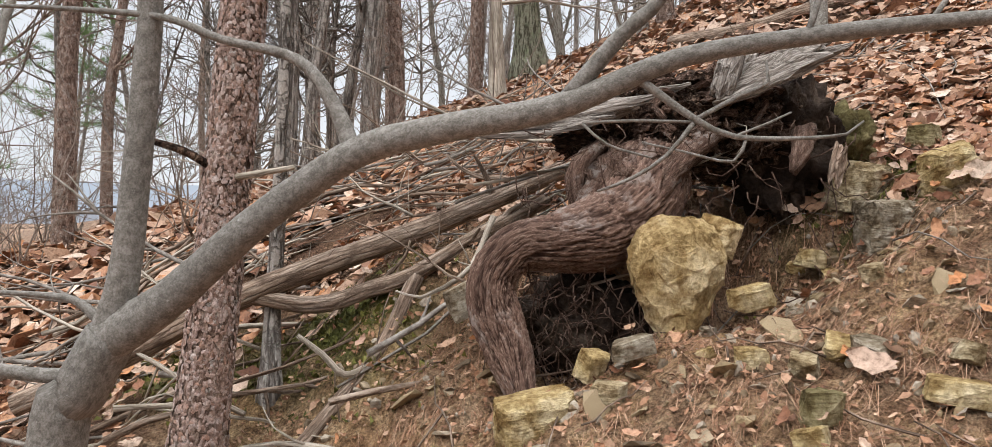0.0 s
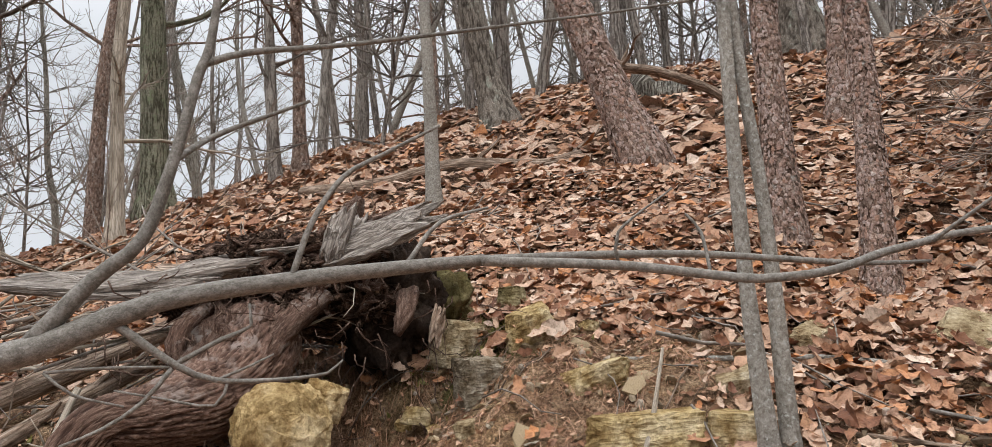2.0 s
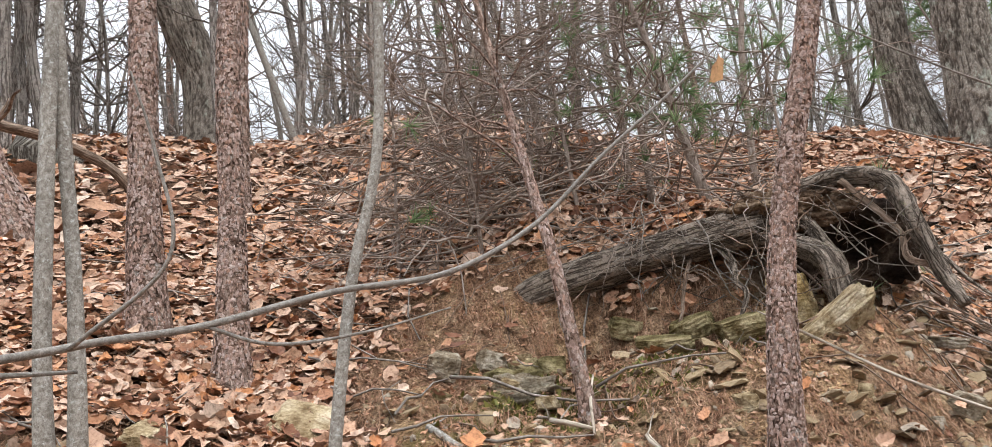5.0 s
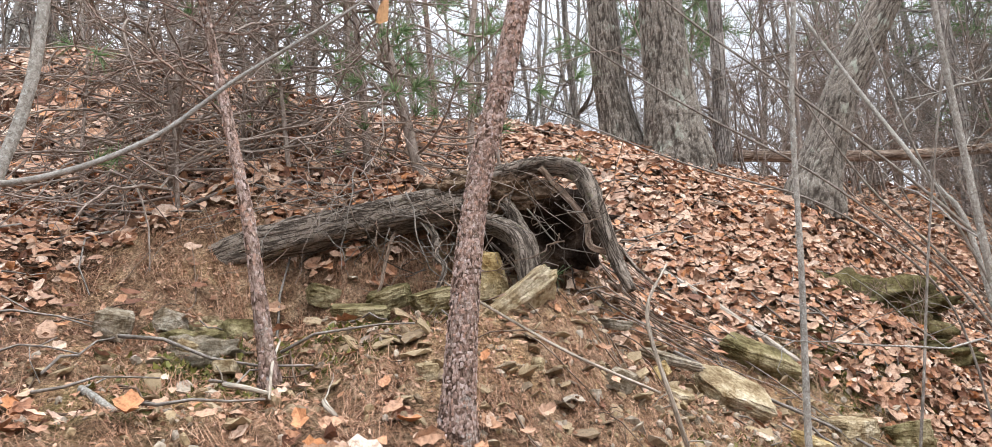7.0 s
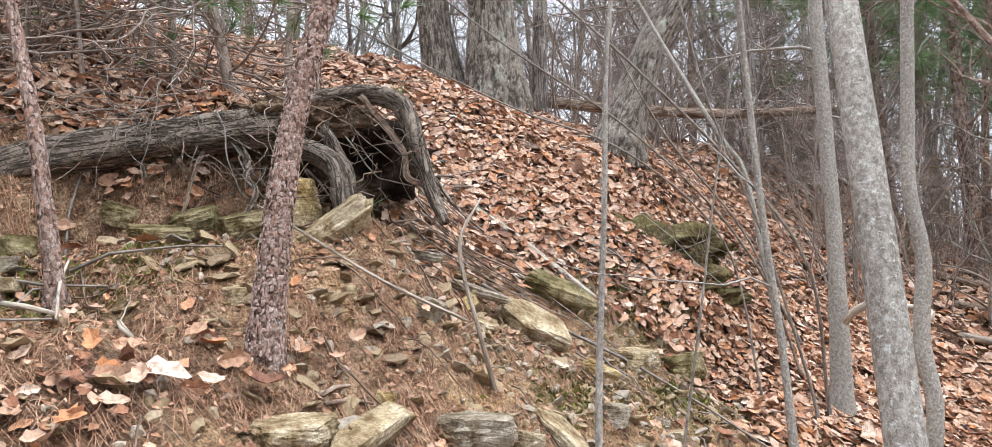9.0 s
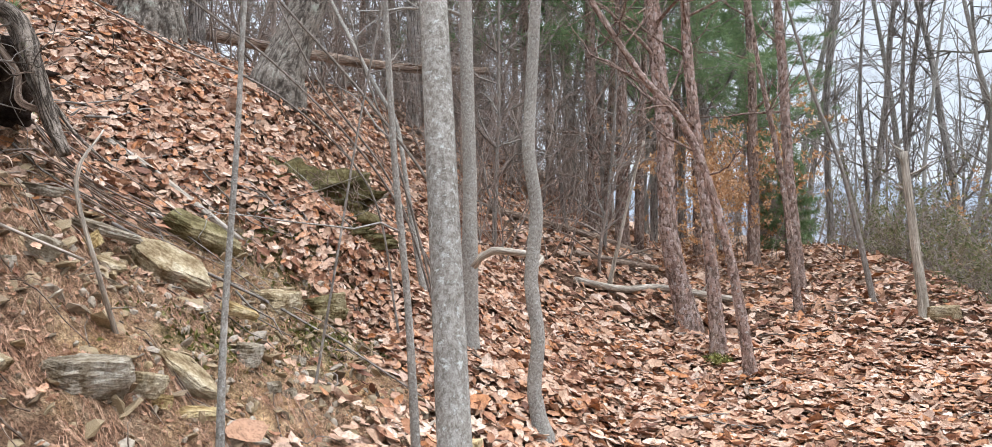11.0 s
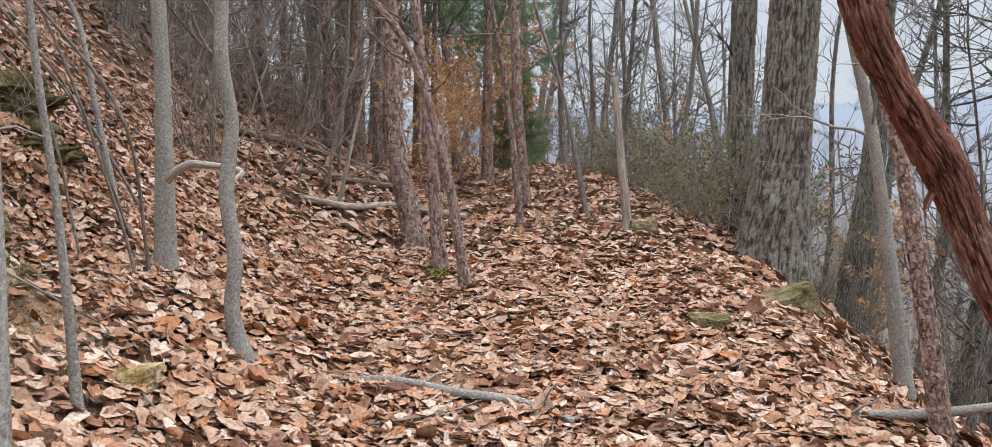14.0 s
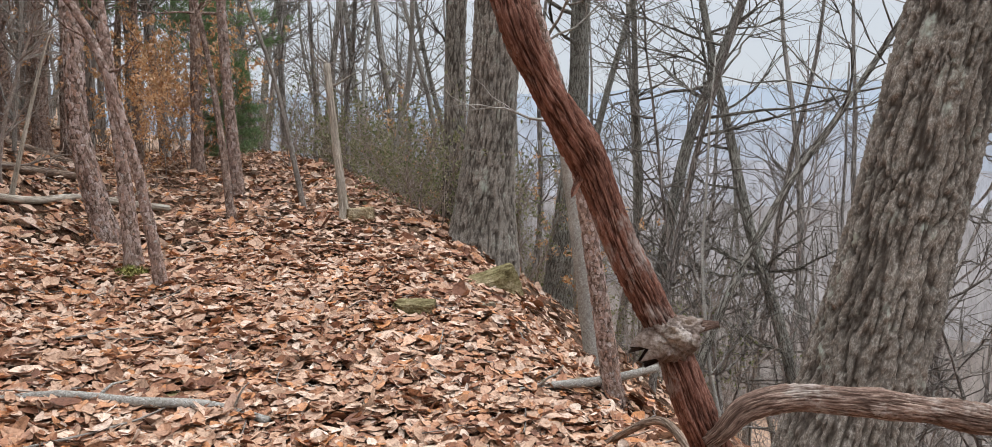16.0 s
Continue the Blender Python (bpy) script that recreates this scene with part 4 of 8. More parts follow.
tree("thin_pine", [(6.17, -5.99, 0.34), (6.23, -5.93, 1.57), (6.33, -5.82, 3.09)], 0.06, 7, bark_pine, "thin flaky-barked pine rising from a moss cushion", limbs=12, lo=1.6, sides=14, seed=40, plates=(900, 0.026, 0.045, 0.006, 3.2))
tree("thin_pine", [(5.34, -5.55, 0.26), (5.46, -5.42, 1.41), (5.66, -5.2, 2.39), (5.93, -4.9, 2.93)], 0.042, 4.5, bark_pine, "thin strongly leaning brown stem beside a moss cushion", limbs=10, lo=1.6, sides=12, seed=41, plates=(700, 0.022, 0.04, 0.004, 2.8))
tree("thin_pine", [(7.17, -8.27, 0.52), (7.28, -8.15, 2.1), (7.45, -7.97, 3.51)], 0.04, 6, bark_pine, "thin brown stem on the leafy track", limbs=10, lo=1.8, seed=42)
tree("pine_tree", [(8.21, -9.5, 0.6), (8.28, -9.42, 2.18), (8.33, -9.37, 3.8)], 0.074, 9, bark_pine, "straight reddish flaky-barked pine on the leafy track", limbs=14, lo=2.2, seed=43, plates=(900, 0.03, 0.05, 0.007, 3.8))
tree("pine_tree", [(10.05, -10.57, 0.9), (10.03, -10.58, 3.13), (10.04, -10.58, 4.18)], 0.087, 9, bark_pine, "straight reddish flaky-barked pine at the end of the track", limbs=14, lo=2.2, seed=44)
tree("grey_sapling", [(6.9, -9.29, 0.6), (7.11, -9.06, 2.13), (7.34, -8.81, 3.19)], 0.03, 5, bark_twig, "thin leaning sapling at the edge of the track", limbs=8, lo=1.2, seed=45)
tree("dead_post", [(6.12, -9.11, 0.55), (6.22, -9.0, 1.94), (6.25, -8.97, 2.4)], 0.055, 2.0, wood_pale, "pale broken-off dead trunk at the edge of the track", limbs=4, lo=1.0, length=0.5, seed=46, broken=True, taper=0.25)
tree("dead_sapling", [(8.22, -6.25, 0.95), (8.02, -6.47, 2.15), (7.94, -6.57, 2.6)], 0.028, 1.8, wood_pale, "pale barkless leaning dead sapling", limbs=3, lo=0.8, length=0.4, seed=47, broken=True)
tree("oak_tree", [(4.51, -9.69, -0.05), (4.41, -9.8, 1.91), (4.37, -9.85, 3.32)], 0.32, 13, bark_oak, OAK + " just below the track edge", limbs=14, lo=3.5, length=3, sides=34, rough=0.05, seed=48, ridges=13, flare=1.3, plates=(0.022, 150, 5.4, 24, 0.028))
tree("oak_tree", [(5.65, -11.15, -0.1), (5.66, -11.13, 1.96), (5.64, -11.16, 3.65)], 0.165, 12, bark_oak, "straight oak with furrowed bark below the track", limbs=12, lo=3, length=2.4, seed=49, plates=(0.024, 90, 5.4, 30, 0.018))
tree("grey_sapling", [(2.33, -7.6, -0.43), (2.53, -7.38, 1.33), (2.62, -7.29, 1.91), (2.77, -7.12, 2.76)], 0.055, 7, bark_grey, "pale grey slender tree below the track edge", limbs=8, lo=1.8, length=1.4, seed=50)
tree("thin_pine", [(1.53, -5.65, -0.12), (1.75, -5.47, 1.46), (1.96, -5.3, 2.33)], 0.047, 6, bark_pine, "thin dark rough-barked pine at the track edge", limbs=8, lo=1.6, length=1.0, sides=16, rough=0.07, seed=51, plates=(1400, 0.02, 0.03, 0.005, 2.6))
tree("oak_tree", [(0.18, -5.05, 0.06), (-0.03, -5.16, 1.2), (-0.22, -5.25, 2.23)], 0.27, 12, bark_oak, "massive leaning oak with lichened furrowed bark on the drop", limbs=8, lo=3.5, length=3, sides=40, rough=0.04, seed=52, ridges=13, flare=1.25, plates=(0.012, 190, 3.6, 25, 0.024))
for i, q in enumerate([[(5.02, -13.56, -1.36), (4.77, -13.72, 1.61), (4.73, -13.74, 3.64)], [(3.18, -13.14, -1.06), (2.86, -13.34, 1.24), (2.36, -13.64, 2.9)],
                       [(1.57, -9.46, -0.32), (1.02, -9.79, 0.98), (0.57, -10.07, 1.74)], [(7.09, -13.82, -0.13), (7.14, -13.77, 2.05), (7.14, -13.77, 4.18)]]):
    tree("valley_tree", q, (0.2, 0.11, 0.05, 0.16)[i], (13, 9, 6, 12)[i], bark_oak, ("tall grey oak on the valley slope", "leaning bare hardwood on the valley slope", "thin leaning bare tree on the valley slope", "tall grey oak below the track")[i], limbs=22, lo=3, length=2.6, seed=60 + i, twigs=6)
for i, q in enumerate([[(10.9, -8.01, 1.3), (10.92, -7.99, 2.53), (10.94, -7.97, 3.99)], [(10.67, -8.34, 1.2), (10.66, -8.35, 2.53), (10.65, -8.36, 3.99)]]):
    tree("pine_tree", q, 0.1, 10, bark_pine, "dark flaky-barked pine in the thicket", limbs=20, lo=0.8, length=1.4, seed=70 + i)

for i, (q, r, m, lab) in enumerate([
    ([(0.016, 9.806, 3.15), (0.0, 9.81, 4.211), (-0.022, 9.815, 5.136)], 0.085, wood_pale, "pale smooth standing dead trunk on the spur"), ([(-1.9, 9.78, 2.5), (-1.623, 9.708, 4.026), (-1.47, 9.669, 4.972)], 0.06, bark_far, "thin leaning hardwood on the spur"),
    ([(1.773, 9.873, 3.9), (1.731, 9.884, 4.645), (1.703, 9.891, 5.295)], 0.07, bark_far, "straight grey hardwood on the crest"), ([(2.155, 10.291, 4.15), (2.135, 10.296, 4.788), (2.124, 10.299, 5.471)], 0.09, bark_pine, "straight brown pine on the crest")]):
    tree("spur_tree", q, r, 10, m, lab, "trees of the spur", limbs=18, lo=1.0, length=1.7, seed=730 + i, twigs=6)

# ---- woods further off: a few kinds of tree, each built once and set out many times ----
def wood_tree(name, seed, r0, height, mat, label, limbs, lean):
    g = np.random.default_rng(seed)
    ob = thing(name, (0, 0, -200), label, "tree", "trees of the wood")
    p = [np.array([0, 0, -0.6])]
    d = np.array([lean * g.normal(), lean * g.normal(), 1.0])
    while p[-1][2] < height:
        d = d + np.array([g.normal(0, 0.05), g.normal(0, 0.05), 0.02])
        d /= np.linalg.norm(d)
        p.append(p[-1] + d * height / 9)
    p = np.array(p)
    r = np.linspace(r0, r0 * 0.25, len(p))
    line, rad = smooth_line(p, r, 0.5)
    b = Build()
    tube(b, line, rad, 8, 0.05, seed)
    part("trunk", b, mat, ob)
    b = Build()
    boughs(b, g, line, rad, limbs, height * 0.22, height * 0.97, height * 0.23, twigs=6, sides=3, lift=0.06)
    part("crown", b, mat, ob, kind="stuff")
    return ob


kinds = [wood_tree("wood_tree", 100 + i, r, h, m, lab, k, le) for i, (r, h, m, lab, k, le) in enumerate([
    (0.10, 11, bark_far, "bare slender grey-brown hardwood of the winter wood", 26, 0.03),
    (0.07, 9, bark_far, "bare thin grey-brown hardwood of the winter wood", 24, 0.07),
    (0.15, 14, bark_oak, "tall bare furrowed hardwood of the winter wood", 30, 0.03),
    (0.05, 7, bark_grey, "bare thin grey sapling of the winter wood", 20, 0.1),
    (0.11, 12, bark_pine, "tall reddish-barked bare-stemmed pine of the wood", 22, 0.02),
    (0.13, 12, bark_oak, "bare crooked hardwood of the winter wood", 34, 0.13)])]


def understorey(seed, height, count, mat, label):
    """A slender sapling, twiggy from near the ground upwards."""
    g = np.random.default_rng(seed)
    ob = thing("slender_sapling", (0, 0, -200), label, "sapling", "saplings of the wood")
    line = wander(g, (0, 0, -0.3), (g.normal(0, 0.08), g.normal(0, 0.08), 1), height, 14, 0.05, 0.01)
    rad = np.linspace(0.009 + 0.0042 * height, 0.005, len(line))
    b = Build()
    tube(b, line, rad, 6, 0.05, seed)
    part("trunk", b, mat, ob)
    b = Build()
    boughs(b, g, line, rad, count, 0.25, height * 0.98, height * 0.27, twigs=8, sides=3, lift=0.05, thick=0.75)
    part("crown", b, mat, ob, kind="stuff")
    return ob


kinds += [understorey(120, 4.6, 34, bark_twig, "bare twiggy grey-brown sapling of the winter wood"), understorey(121, 3.4, 30, bark_brush, "low bare twiggy brown sapling of the winter wood"), understorey(122, 6.0, 40, bark_far, "tall bare twiggy grey sapling of the winter wood")]
g = np.random.default_rng(41)


def scatter_wood(count, s_lo, s_hi, w_lo, w_hi, gap, picks, size=(0.8, 1.25)):
    placed, tries = [], 0
    while len(placed) < count and tries < count * 30:
        tries += 1
        s0, w0 = g.uniform(s_lo, s_hi), g.uniform(w_lo, w_hi)
        if any((s0 - a) ** 2 + (w0 - b) ** 2 < gap * gap for a, b in placed):
            continue
        placed.append((s0, w0))
        x, y = UX * s0 - UY * w0, UY * s0 + UX * w0
        src = kinds[picks[g.integers(len(picks))]]
        k = g.uniform(*size)
        ob = copy_thing(src, pose(x, y, gz(x, y), g.normal(0, 2), g.normal(0, 2), g.uniform(0, 360)))
        ob.scale = (k, k, k)


scatter_wood(54, -32, 9, 9.5, 30, 0.9, [0, 0, 1, 1, 2, 4, 5])
scatter_wood(22, -26, -7, 0.5, 10, 0.9, [0, 1, 1, 3, 4, 5])
scatter_wood(30, 9, 30, 3.5, 22, 0.9, [0, 1, 3, 3, 2, 0])
scatter_wood(22, 15, 34, -5, 4, 0.9, [0, 1, 1, 3, 3, 2])
scatter_wood(30, 12, 45, -26, -6, 1.2, [0, 1, 1, 2, 3, 5])
scatter_wood(40, 17, 48, -16, 2, 1.0, [0, 1, 3, 3, 5])
scatter_wood(40, -4, 11, 9.6, 18, 0.8, [1, 3, 0, 1])
scatter_wood(10, 13.5, 20, -8.5, -4.5, 0.9, [1, 3, 3, 0])
scatter_wood(14, -20, 6, 10, 20, 0.8, [1, 3, 3, 1])
scatter_wood(20, -5, 12, -15, -6.5, 1.2, [1, 3, 3, 0], (0.5, 0.9))
scatter_wood(38, -12, 30, -60, -9, 1.5, [0, 1, 1, 5, 5, 3])
scatter_wood(34, -20, 9, 9.0, 19, 0.6, [6, 7, 8, 6])
scatter_wood(14, -22, -7, 2, 12, 0.6, [6, 7, 8])
scatter_wood(36, 9.5, 23, 2.8, 15, 0.6, [6, 7, 8, 8])
scatter_wood(40, -2, 14, -24, -7.5, 0.8, [6, 8, 8])
scatter_wood(26, 13, 30, -18, -5, 0.8, [6, 7, 8])
scatter_wood(48, 3, 20, -30, -9, 0.8, [6, 8, 1, 7])
scatter_wood(22, 11, 30, 3, 16, 0.8, [0, 1, 3, 1])
scatter_wood(44, 9.5, 19, 0.3, 5.5, 0.5, [7, 6, 7])
scatter_wood(10, -24, 8, 11, 26, 0.8, [0, 1, 1, 3])
for k in kinds:
    for o in (*k.children_recursive, k):
        bpy.data.objects.remove(o)


# ---- bare woods falling away into the valley: crowns too many to count ----
def valley_woods(count):
    g = np.random.default_rng(88)
    forms = []
    for k in range(6):
        one = Build()
        tall = 9.5 + k
        line = wander(g, (0, 0, -0.5), (g.normal(0, 0.06), g.normal(0, 0.06), 1), tall, 10, 0.06, 0.01)
        rad = np.linspace(0.05 + 0.012 * k, 0.012, len(line))
        tube(one, line, rad, 4)
        boughs(one, g, line, rad, 18, 0.35 * tall, tall * 0.98, tall * 0.24, twigs=5, sides=3, lift=0.12, thick=0.55)
        forms.append((np.concatenate(one.v), np.concatenate(one.q) if one.q else None, np.concatenate(one.t) if one.t else None))
    woods = Build()
    for k in range(count):
        far = g.uniform(17, 58)
        turn = np.radians(g.uniform(-32, 48))
        s0, w0 = far * np.sin(turn), -far * np.cos(turn)
        x, y = UX * s0 - UY * w0, UY * s0 + UX * w0
        v, q, t = forms[k % 6]
        a, size = g.uniform(0, 6.28), g.uniform(0.75, 1.15)
        R = np.array([[np.cos(a), -np.sin(a), 0], [np.sin(a), np.cos(a), 0], [0, 0, 1]]) * size
        woods.add(v @ R.T + np.array([x, y, gz(x, y)]), q, t)
    ob = part("valley_woods", woods, bark_valley_haze, kind="stuff", label="bare grey-brown winter woods falling away into the valley")
    ob["category"] = "woods"


valley_woods(130)

# ---- far valley and hills: a plain glowing backdrop, haze put into its colour ----
def hill_band(name, dist, low, high, seed, color, strength):
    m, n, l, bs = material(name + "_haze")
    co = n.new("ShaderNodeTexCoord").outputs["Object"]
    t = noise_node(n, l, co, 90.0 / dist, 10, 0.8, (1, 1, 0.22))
    # Tones draw closer together with distance, as haze would blend them.
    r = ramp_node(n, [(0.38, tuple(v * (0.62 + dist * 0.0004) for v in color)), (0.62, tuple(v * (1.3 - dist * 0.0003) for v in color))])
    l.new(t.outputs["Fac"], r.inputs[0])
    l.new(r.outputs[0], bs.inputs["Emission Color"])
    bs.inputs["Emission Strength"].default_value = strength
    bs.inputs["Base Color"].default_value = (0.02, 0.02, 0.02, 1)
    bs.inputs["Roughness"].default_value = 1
    b = Build()
    a = np.radians(np.arange(0, 361, 1.5))
    gg = np.random.default_rng(seed)
    top = low + (high - low) * (0.5 + 0.3 * np.sin(3 * a + gg.uniform(0, 6)) + 0.2 * np.sin(7 * a + gg.uniform(0, 6)) + 0.06 * np.sin(31 * a) + 0.05 * np.sin(53 * a + 1))
    x, y = dist * np.sin(a), dist * np.cos(a)
    k = len(a)
    verts = np.concatenate([np.stack([x, y, np.full(k, -120.0)], -1), np.stack([x, y, top], -1)])
    i = np.arange(k - 1)
    b.add(verts, np.stack([i, i + 1, i + 1 + k, i + k], -1))
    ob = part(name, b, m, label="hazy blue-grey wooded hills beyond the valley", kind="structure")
    ob["category"] = "backdrop"
    return ob


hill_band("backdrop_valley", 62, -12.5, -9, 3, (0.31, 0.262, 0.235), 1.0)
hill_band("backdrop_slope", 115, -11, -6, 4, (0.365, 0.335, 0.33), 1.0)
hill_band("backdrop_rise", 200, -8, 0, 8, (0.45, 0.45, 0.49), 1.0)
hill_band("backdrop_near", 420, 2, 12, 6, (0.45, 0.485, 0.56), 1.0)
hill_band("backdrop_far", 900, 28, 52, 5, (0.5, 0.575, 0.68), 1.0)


# ---- stones ----
def icosphere(subdiv):
    bm = bmesh.new()
    bmesh.ops.create_icosphere(bm, subdivisions=subdiv, radius=1.0)
    v = np.array([q.co[:] for q in bm.verts])
    f = np.array([[q.index for q in p.verts] for p in bm.faces])
    bm.free()
    return v, f


ICO = {k: icosphere(k) for k in (1, 2, 3, 4, 5)}


def stone_mesh(size, seed, subdiv=3, cuts=9, blocky=0.72, rough=0.03, taper=0.0, steps=0.009):
    """A broken stone: a ball cut flat by planes, with a slightly uneven skin."""
    g = np.random.default_rng(seed)
    v, f = ICO[subdiv]
    v = v.copy()
    planes = [np.array(q, float) for q in ((1, 0, 0), (-1, 0, 0), (0, 1, 0), (0, -1, 0), (0, 0, 1), (0, 0, -1))]
    planes = [p + g.normal(0, 0.16, 3) for p in planes] + [g.normal(0, 1, 3) for _ in range(cuts)]
    for i, p in enumerate(planes):
        p = p / np.linalg.norm(p)
        lim = blocky * g.uniform(0.9, 1.1) if i < 6 else g.uniform(0.7, 0.9)
        over = np.maximum(v @ p - lim, 0)
        v -= over[:, None] * p
    v /= blocky
    v += rough * np.stack([waves(v[:, 1] + 1.3 * v[:, 2], v[:, 0] - v[:, 2], 1.6, seed + k, 2) for k in range(3)], -1)
    if subdiv > 2:
        n_ = v / (np.linalg.norm(v, axis=1, keepdims=True) + 1e-9)
        v += n_ * (0.035 * waves(v[:, 0] + v[:, 2], v[:, 1] - 0.6 * v[:, 2], 0.3, seed + 9, 3) + steps * np.sign(np.sin(v[:, 2] * 11 + 2 * v[:, 0] + seed)))[:, None]
    if taper:
        k = 1 - taper * np.clip(0.35 - v[:, 2], 0, 1.4) - 0.5 * taper * np.clip(v[:, 2] - 0.5, 0, 1)
        v[:, :2] *= k[:, None]
    return v * np.array(size) * 0.5, f


def broken_mesh(size, seed, cuts=3, layers=0, taper=0.0, rough=0.02, profile=None):
    """An angular broken stone: the hull of a skewed block with knocked-off corners, its sides stepped along its layers."""
    g = np.random.default_rng(seed)
    pts = []
    for sx in (-1, 1):
        for sy in (-1, 1):
            for sz in (-1, 1):
                k = g.uniform(0.45, 1.0, 3)
                pts.append((sx * k[0], sy * k[1], sz * (0.8 + 0.2 * k[2])))
                if g.random() < 0.6:
                    pts.append((sx * k[0] * g.uniform(0.4, 0.8), sy * g.uniform(0.9, 1.05), sz * g.uniform(0.4, 0.95)))
                if g.random() < 0.5:
                    pts.append((sx * g.uniform(0.92, 1.08), sy * k[1] * g.uniform(0.1, 0.7), sz * g.uniform(0.2, 0.9)))
    if profile:
        pts = []
        for z_, w_ in profile:
            for a_ in np.arange(7) * 0.8976 + g.uniform(0, 6.28):
                a_ += g.normal(0, 0.2)
                pts.append((w_ * np.cos(a_) * g.uniform(0.85, 1.08), w_ * np.sin(a_) * g.uniform(0.85, 1.08), z_ + g.normal(0, 0.06)))
    return hull_mesh(size, pts, g, seed, cuts, layers, rough, taper)


def hull_mesh(size, pts, g, seed, cuts, layers, rough, taper=0.0):
    """The hull of pts with worn edges, its sides stepped along its layers and its skin uneven."""
    bm = bmesh.new()
    for q in pts:
        bm.verts.new(q)
    out = bmesh.ops.convex_hull(bm, input=bm.verts)
    bmesh.ops.delete(bm, geom=[q for q in out["geom_interior"] if isinstance(q, bmesh.types.BMVert)], context="VERTS")
    bmesh.ops.bevel(bm, geom=bm.edges[:], offset=0.035, segments=1, affect="EDGES")
    bmesh.ops.triangulate(bm, faces=bm.faces[:])
    for _ in range(cuts):
        long_ = [e for e in bm.edges if e.calc_length() > 0.22]
        if not long_:
            break
        bmesh.ops.subdivide_edges(bm, edges=long_, cuts=1)
        bmesh.ops.triangulate(bm, faces=bm.faces[:])
    v = np.array([q.co[:] for q in bm.verts])
    bm.verts.index_update()
    f = np.array([[q.index for q in p.verts] for p in bm.faces])
    bm.free()
    if layers:
        k = np.floor((v[:, 2] * 0.5 + 0.5) * layers + 0.35 * waves(v[:, 0], v[:, 1], 0.9, seed + 3, 2)).astype(int) % 24
        v[:, :2] *= 1 + g.normal(0, 0.03, 24)[k][:, None]
    v += rough * np.stack([waves(v[:, 1] + 1.3 * v[:, 2], v[:, 0] - v[:, 2], 0.7, seed + q, 3) for q in range(3)], -1)
    v += 0.6 * rough * np.stack([waves(v[:, 0] + v[:, 2], v[:, 1] - 0.7 * v[:, 2], 0.16, seed + 5 + q, 2) for q in range(3)], -1)
    if taper:
        k = 1 - taper * np.clip(0.25 - v[:, 2], 0, 1.4) - 0.4 * taper * np.clip(v[:, 2] - 0.5, 0, 1)
        v[:, :2] *= k[:, None]
    return v * np.array(size) * 0.5, f


def stone(name, at, size, rot, mat, label, seed, cuts=3, layers=0, group="", rough=0.05, category="stone", taper=0.0, profile=None):
    """A stone lying at its place; at is its middle."""
    v, f = broken_mesh(np.array(size) * 1.06, seed, cuts, layers, taper, rough, profile)
    b = Build()
    b.add(v, tris=f)
    ob = part(name, b, mat, smooth=True)
    ob.data.set_sharp_from_angle(angle=radians(16))
    ob.matrix_world = pose(*at, *rot)
    return tagged(ob, label, category, group)


def at_sw(s, w, lift=0.0):
    x, y = UX * s - UY * w, UY * s + UX * w
    return x, y, gz(x, y) + lift


def slab(at, size, rot, mat, label, seed, layers=5):
    """A broken slab of layered rock: an angular plate whose leaves are stepped at the edges, lying at its place."""
    g = np.random.default_rng(seed)
    pts, plan = [], []
    for a_ in np.arange(6) * 1.047 + g.uniform(0, 1):
        a_ += g.normal(0, 0.22)
        c_, s_ = np.cos(a_), np.sin(a_)
        r_ = g.uniform(0.85, 1.1) / max(abs(c_), abs(s_)) ** 0.75
        plan.append((np.clip(r_ * c_, -1, 1), np.clip(r_ * s_, -1, 1)))
    lean = g.uniform(-0.25, 0.25, 2)
    for x_, y_ in plan:
        pts.append((x_ * g.uniform(0.85, 1.0), y_ * g.uniform(0.8, 1.0), 0.75 + lean[0] * x_ + lean[1] * y_))
        pts.append((x_, y_, g.uniform(-0.2, 0.3)))
        pts.append((x_ * g.uniform(0.6, 0.95), y_ * g.uniform(0.6, 0.95), -1))
    v, f = hull_mesh(np.array(size) * 1.05, pts, g, seed, 4, layers, 0.028)
    b = Build()
    b.add(v, tris=f)
    ob = part("stone_slab", b, mat, smooth=True)
    ob.data.set_sharp_from_angle(angle=radians(20))
    ob.matrix_world = pose(*at, *rot)
    return tagged(ob, label, "stone", "slabs of the bank")


WEDGE = ((-1.0, 0.16), (-0.5, 0.56), (0.0, 0.9), (0.45, 1.0), (0.8, 0.78), (1.0, 0.5))
stone("standing_boulder", (0.63, 2.85, 1.45), (0.35, 0.27, 0.43), (-8, 6, 10), rock_block, "upright yellow sandstone boulder beside the rotten stump", 33, 5, 0, rough=0.04, profile=WEDGE)
stone("stone", (0.8, 2.9, 1.62), (0.14, 0.13, 0.13), (10, 20, 30), rock_block, "angular yellow stone leaning on the upright boulder", 36, 3, 0, rough=0.03)

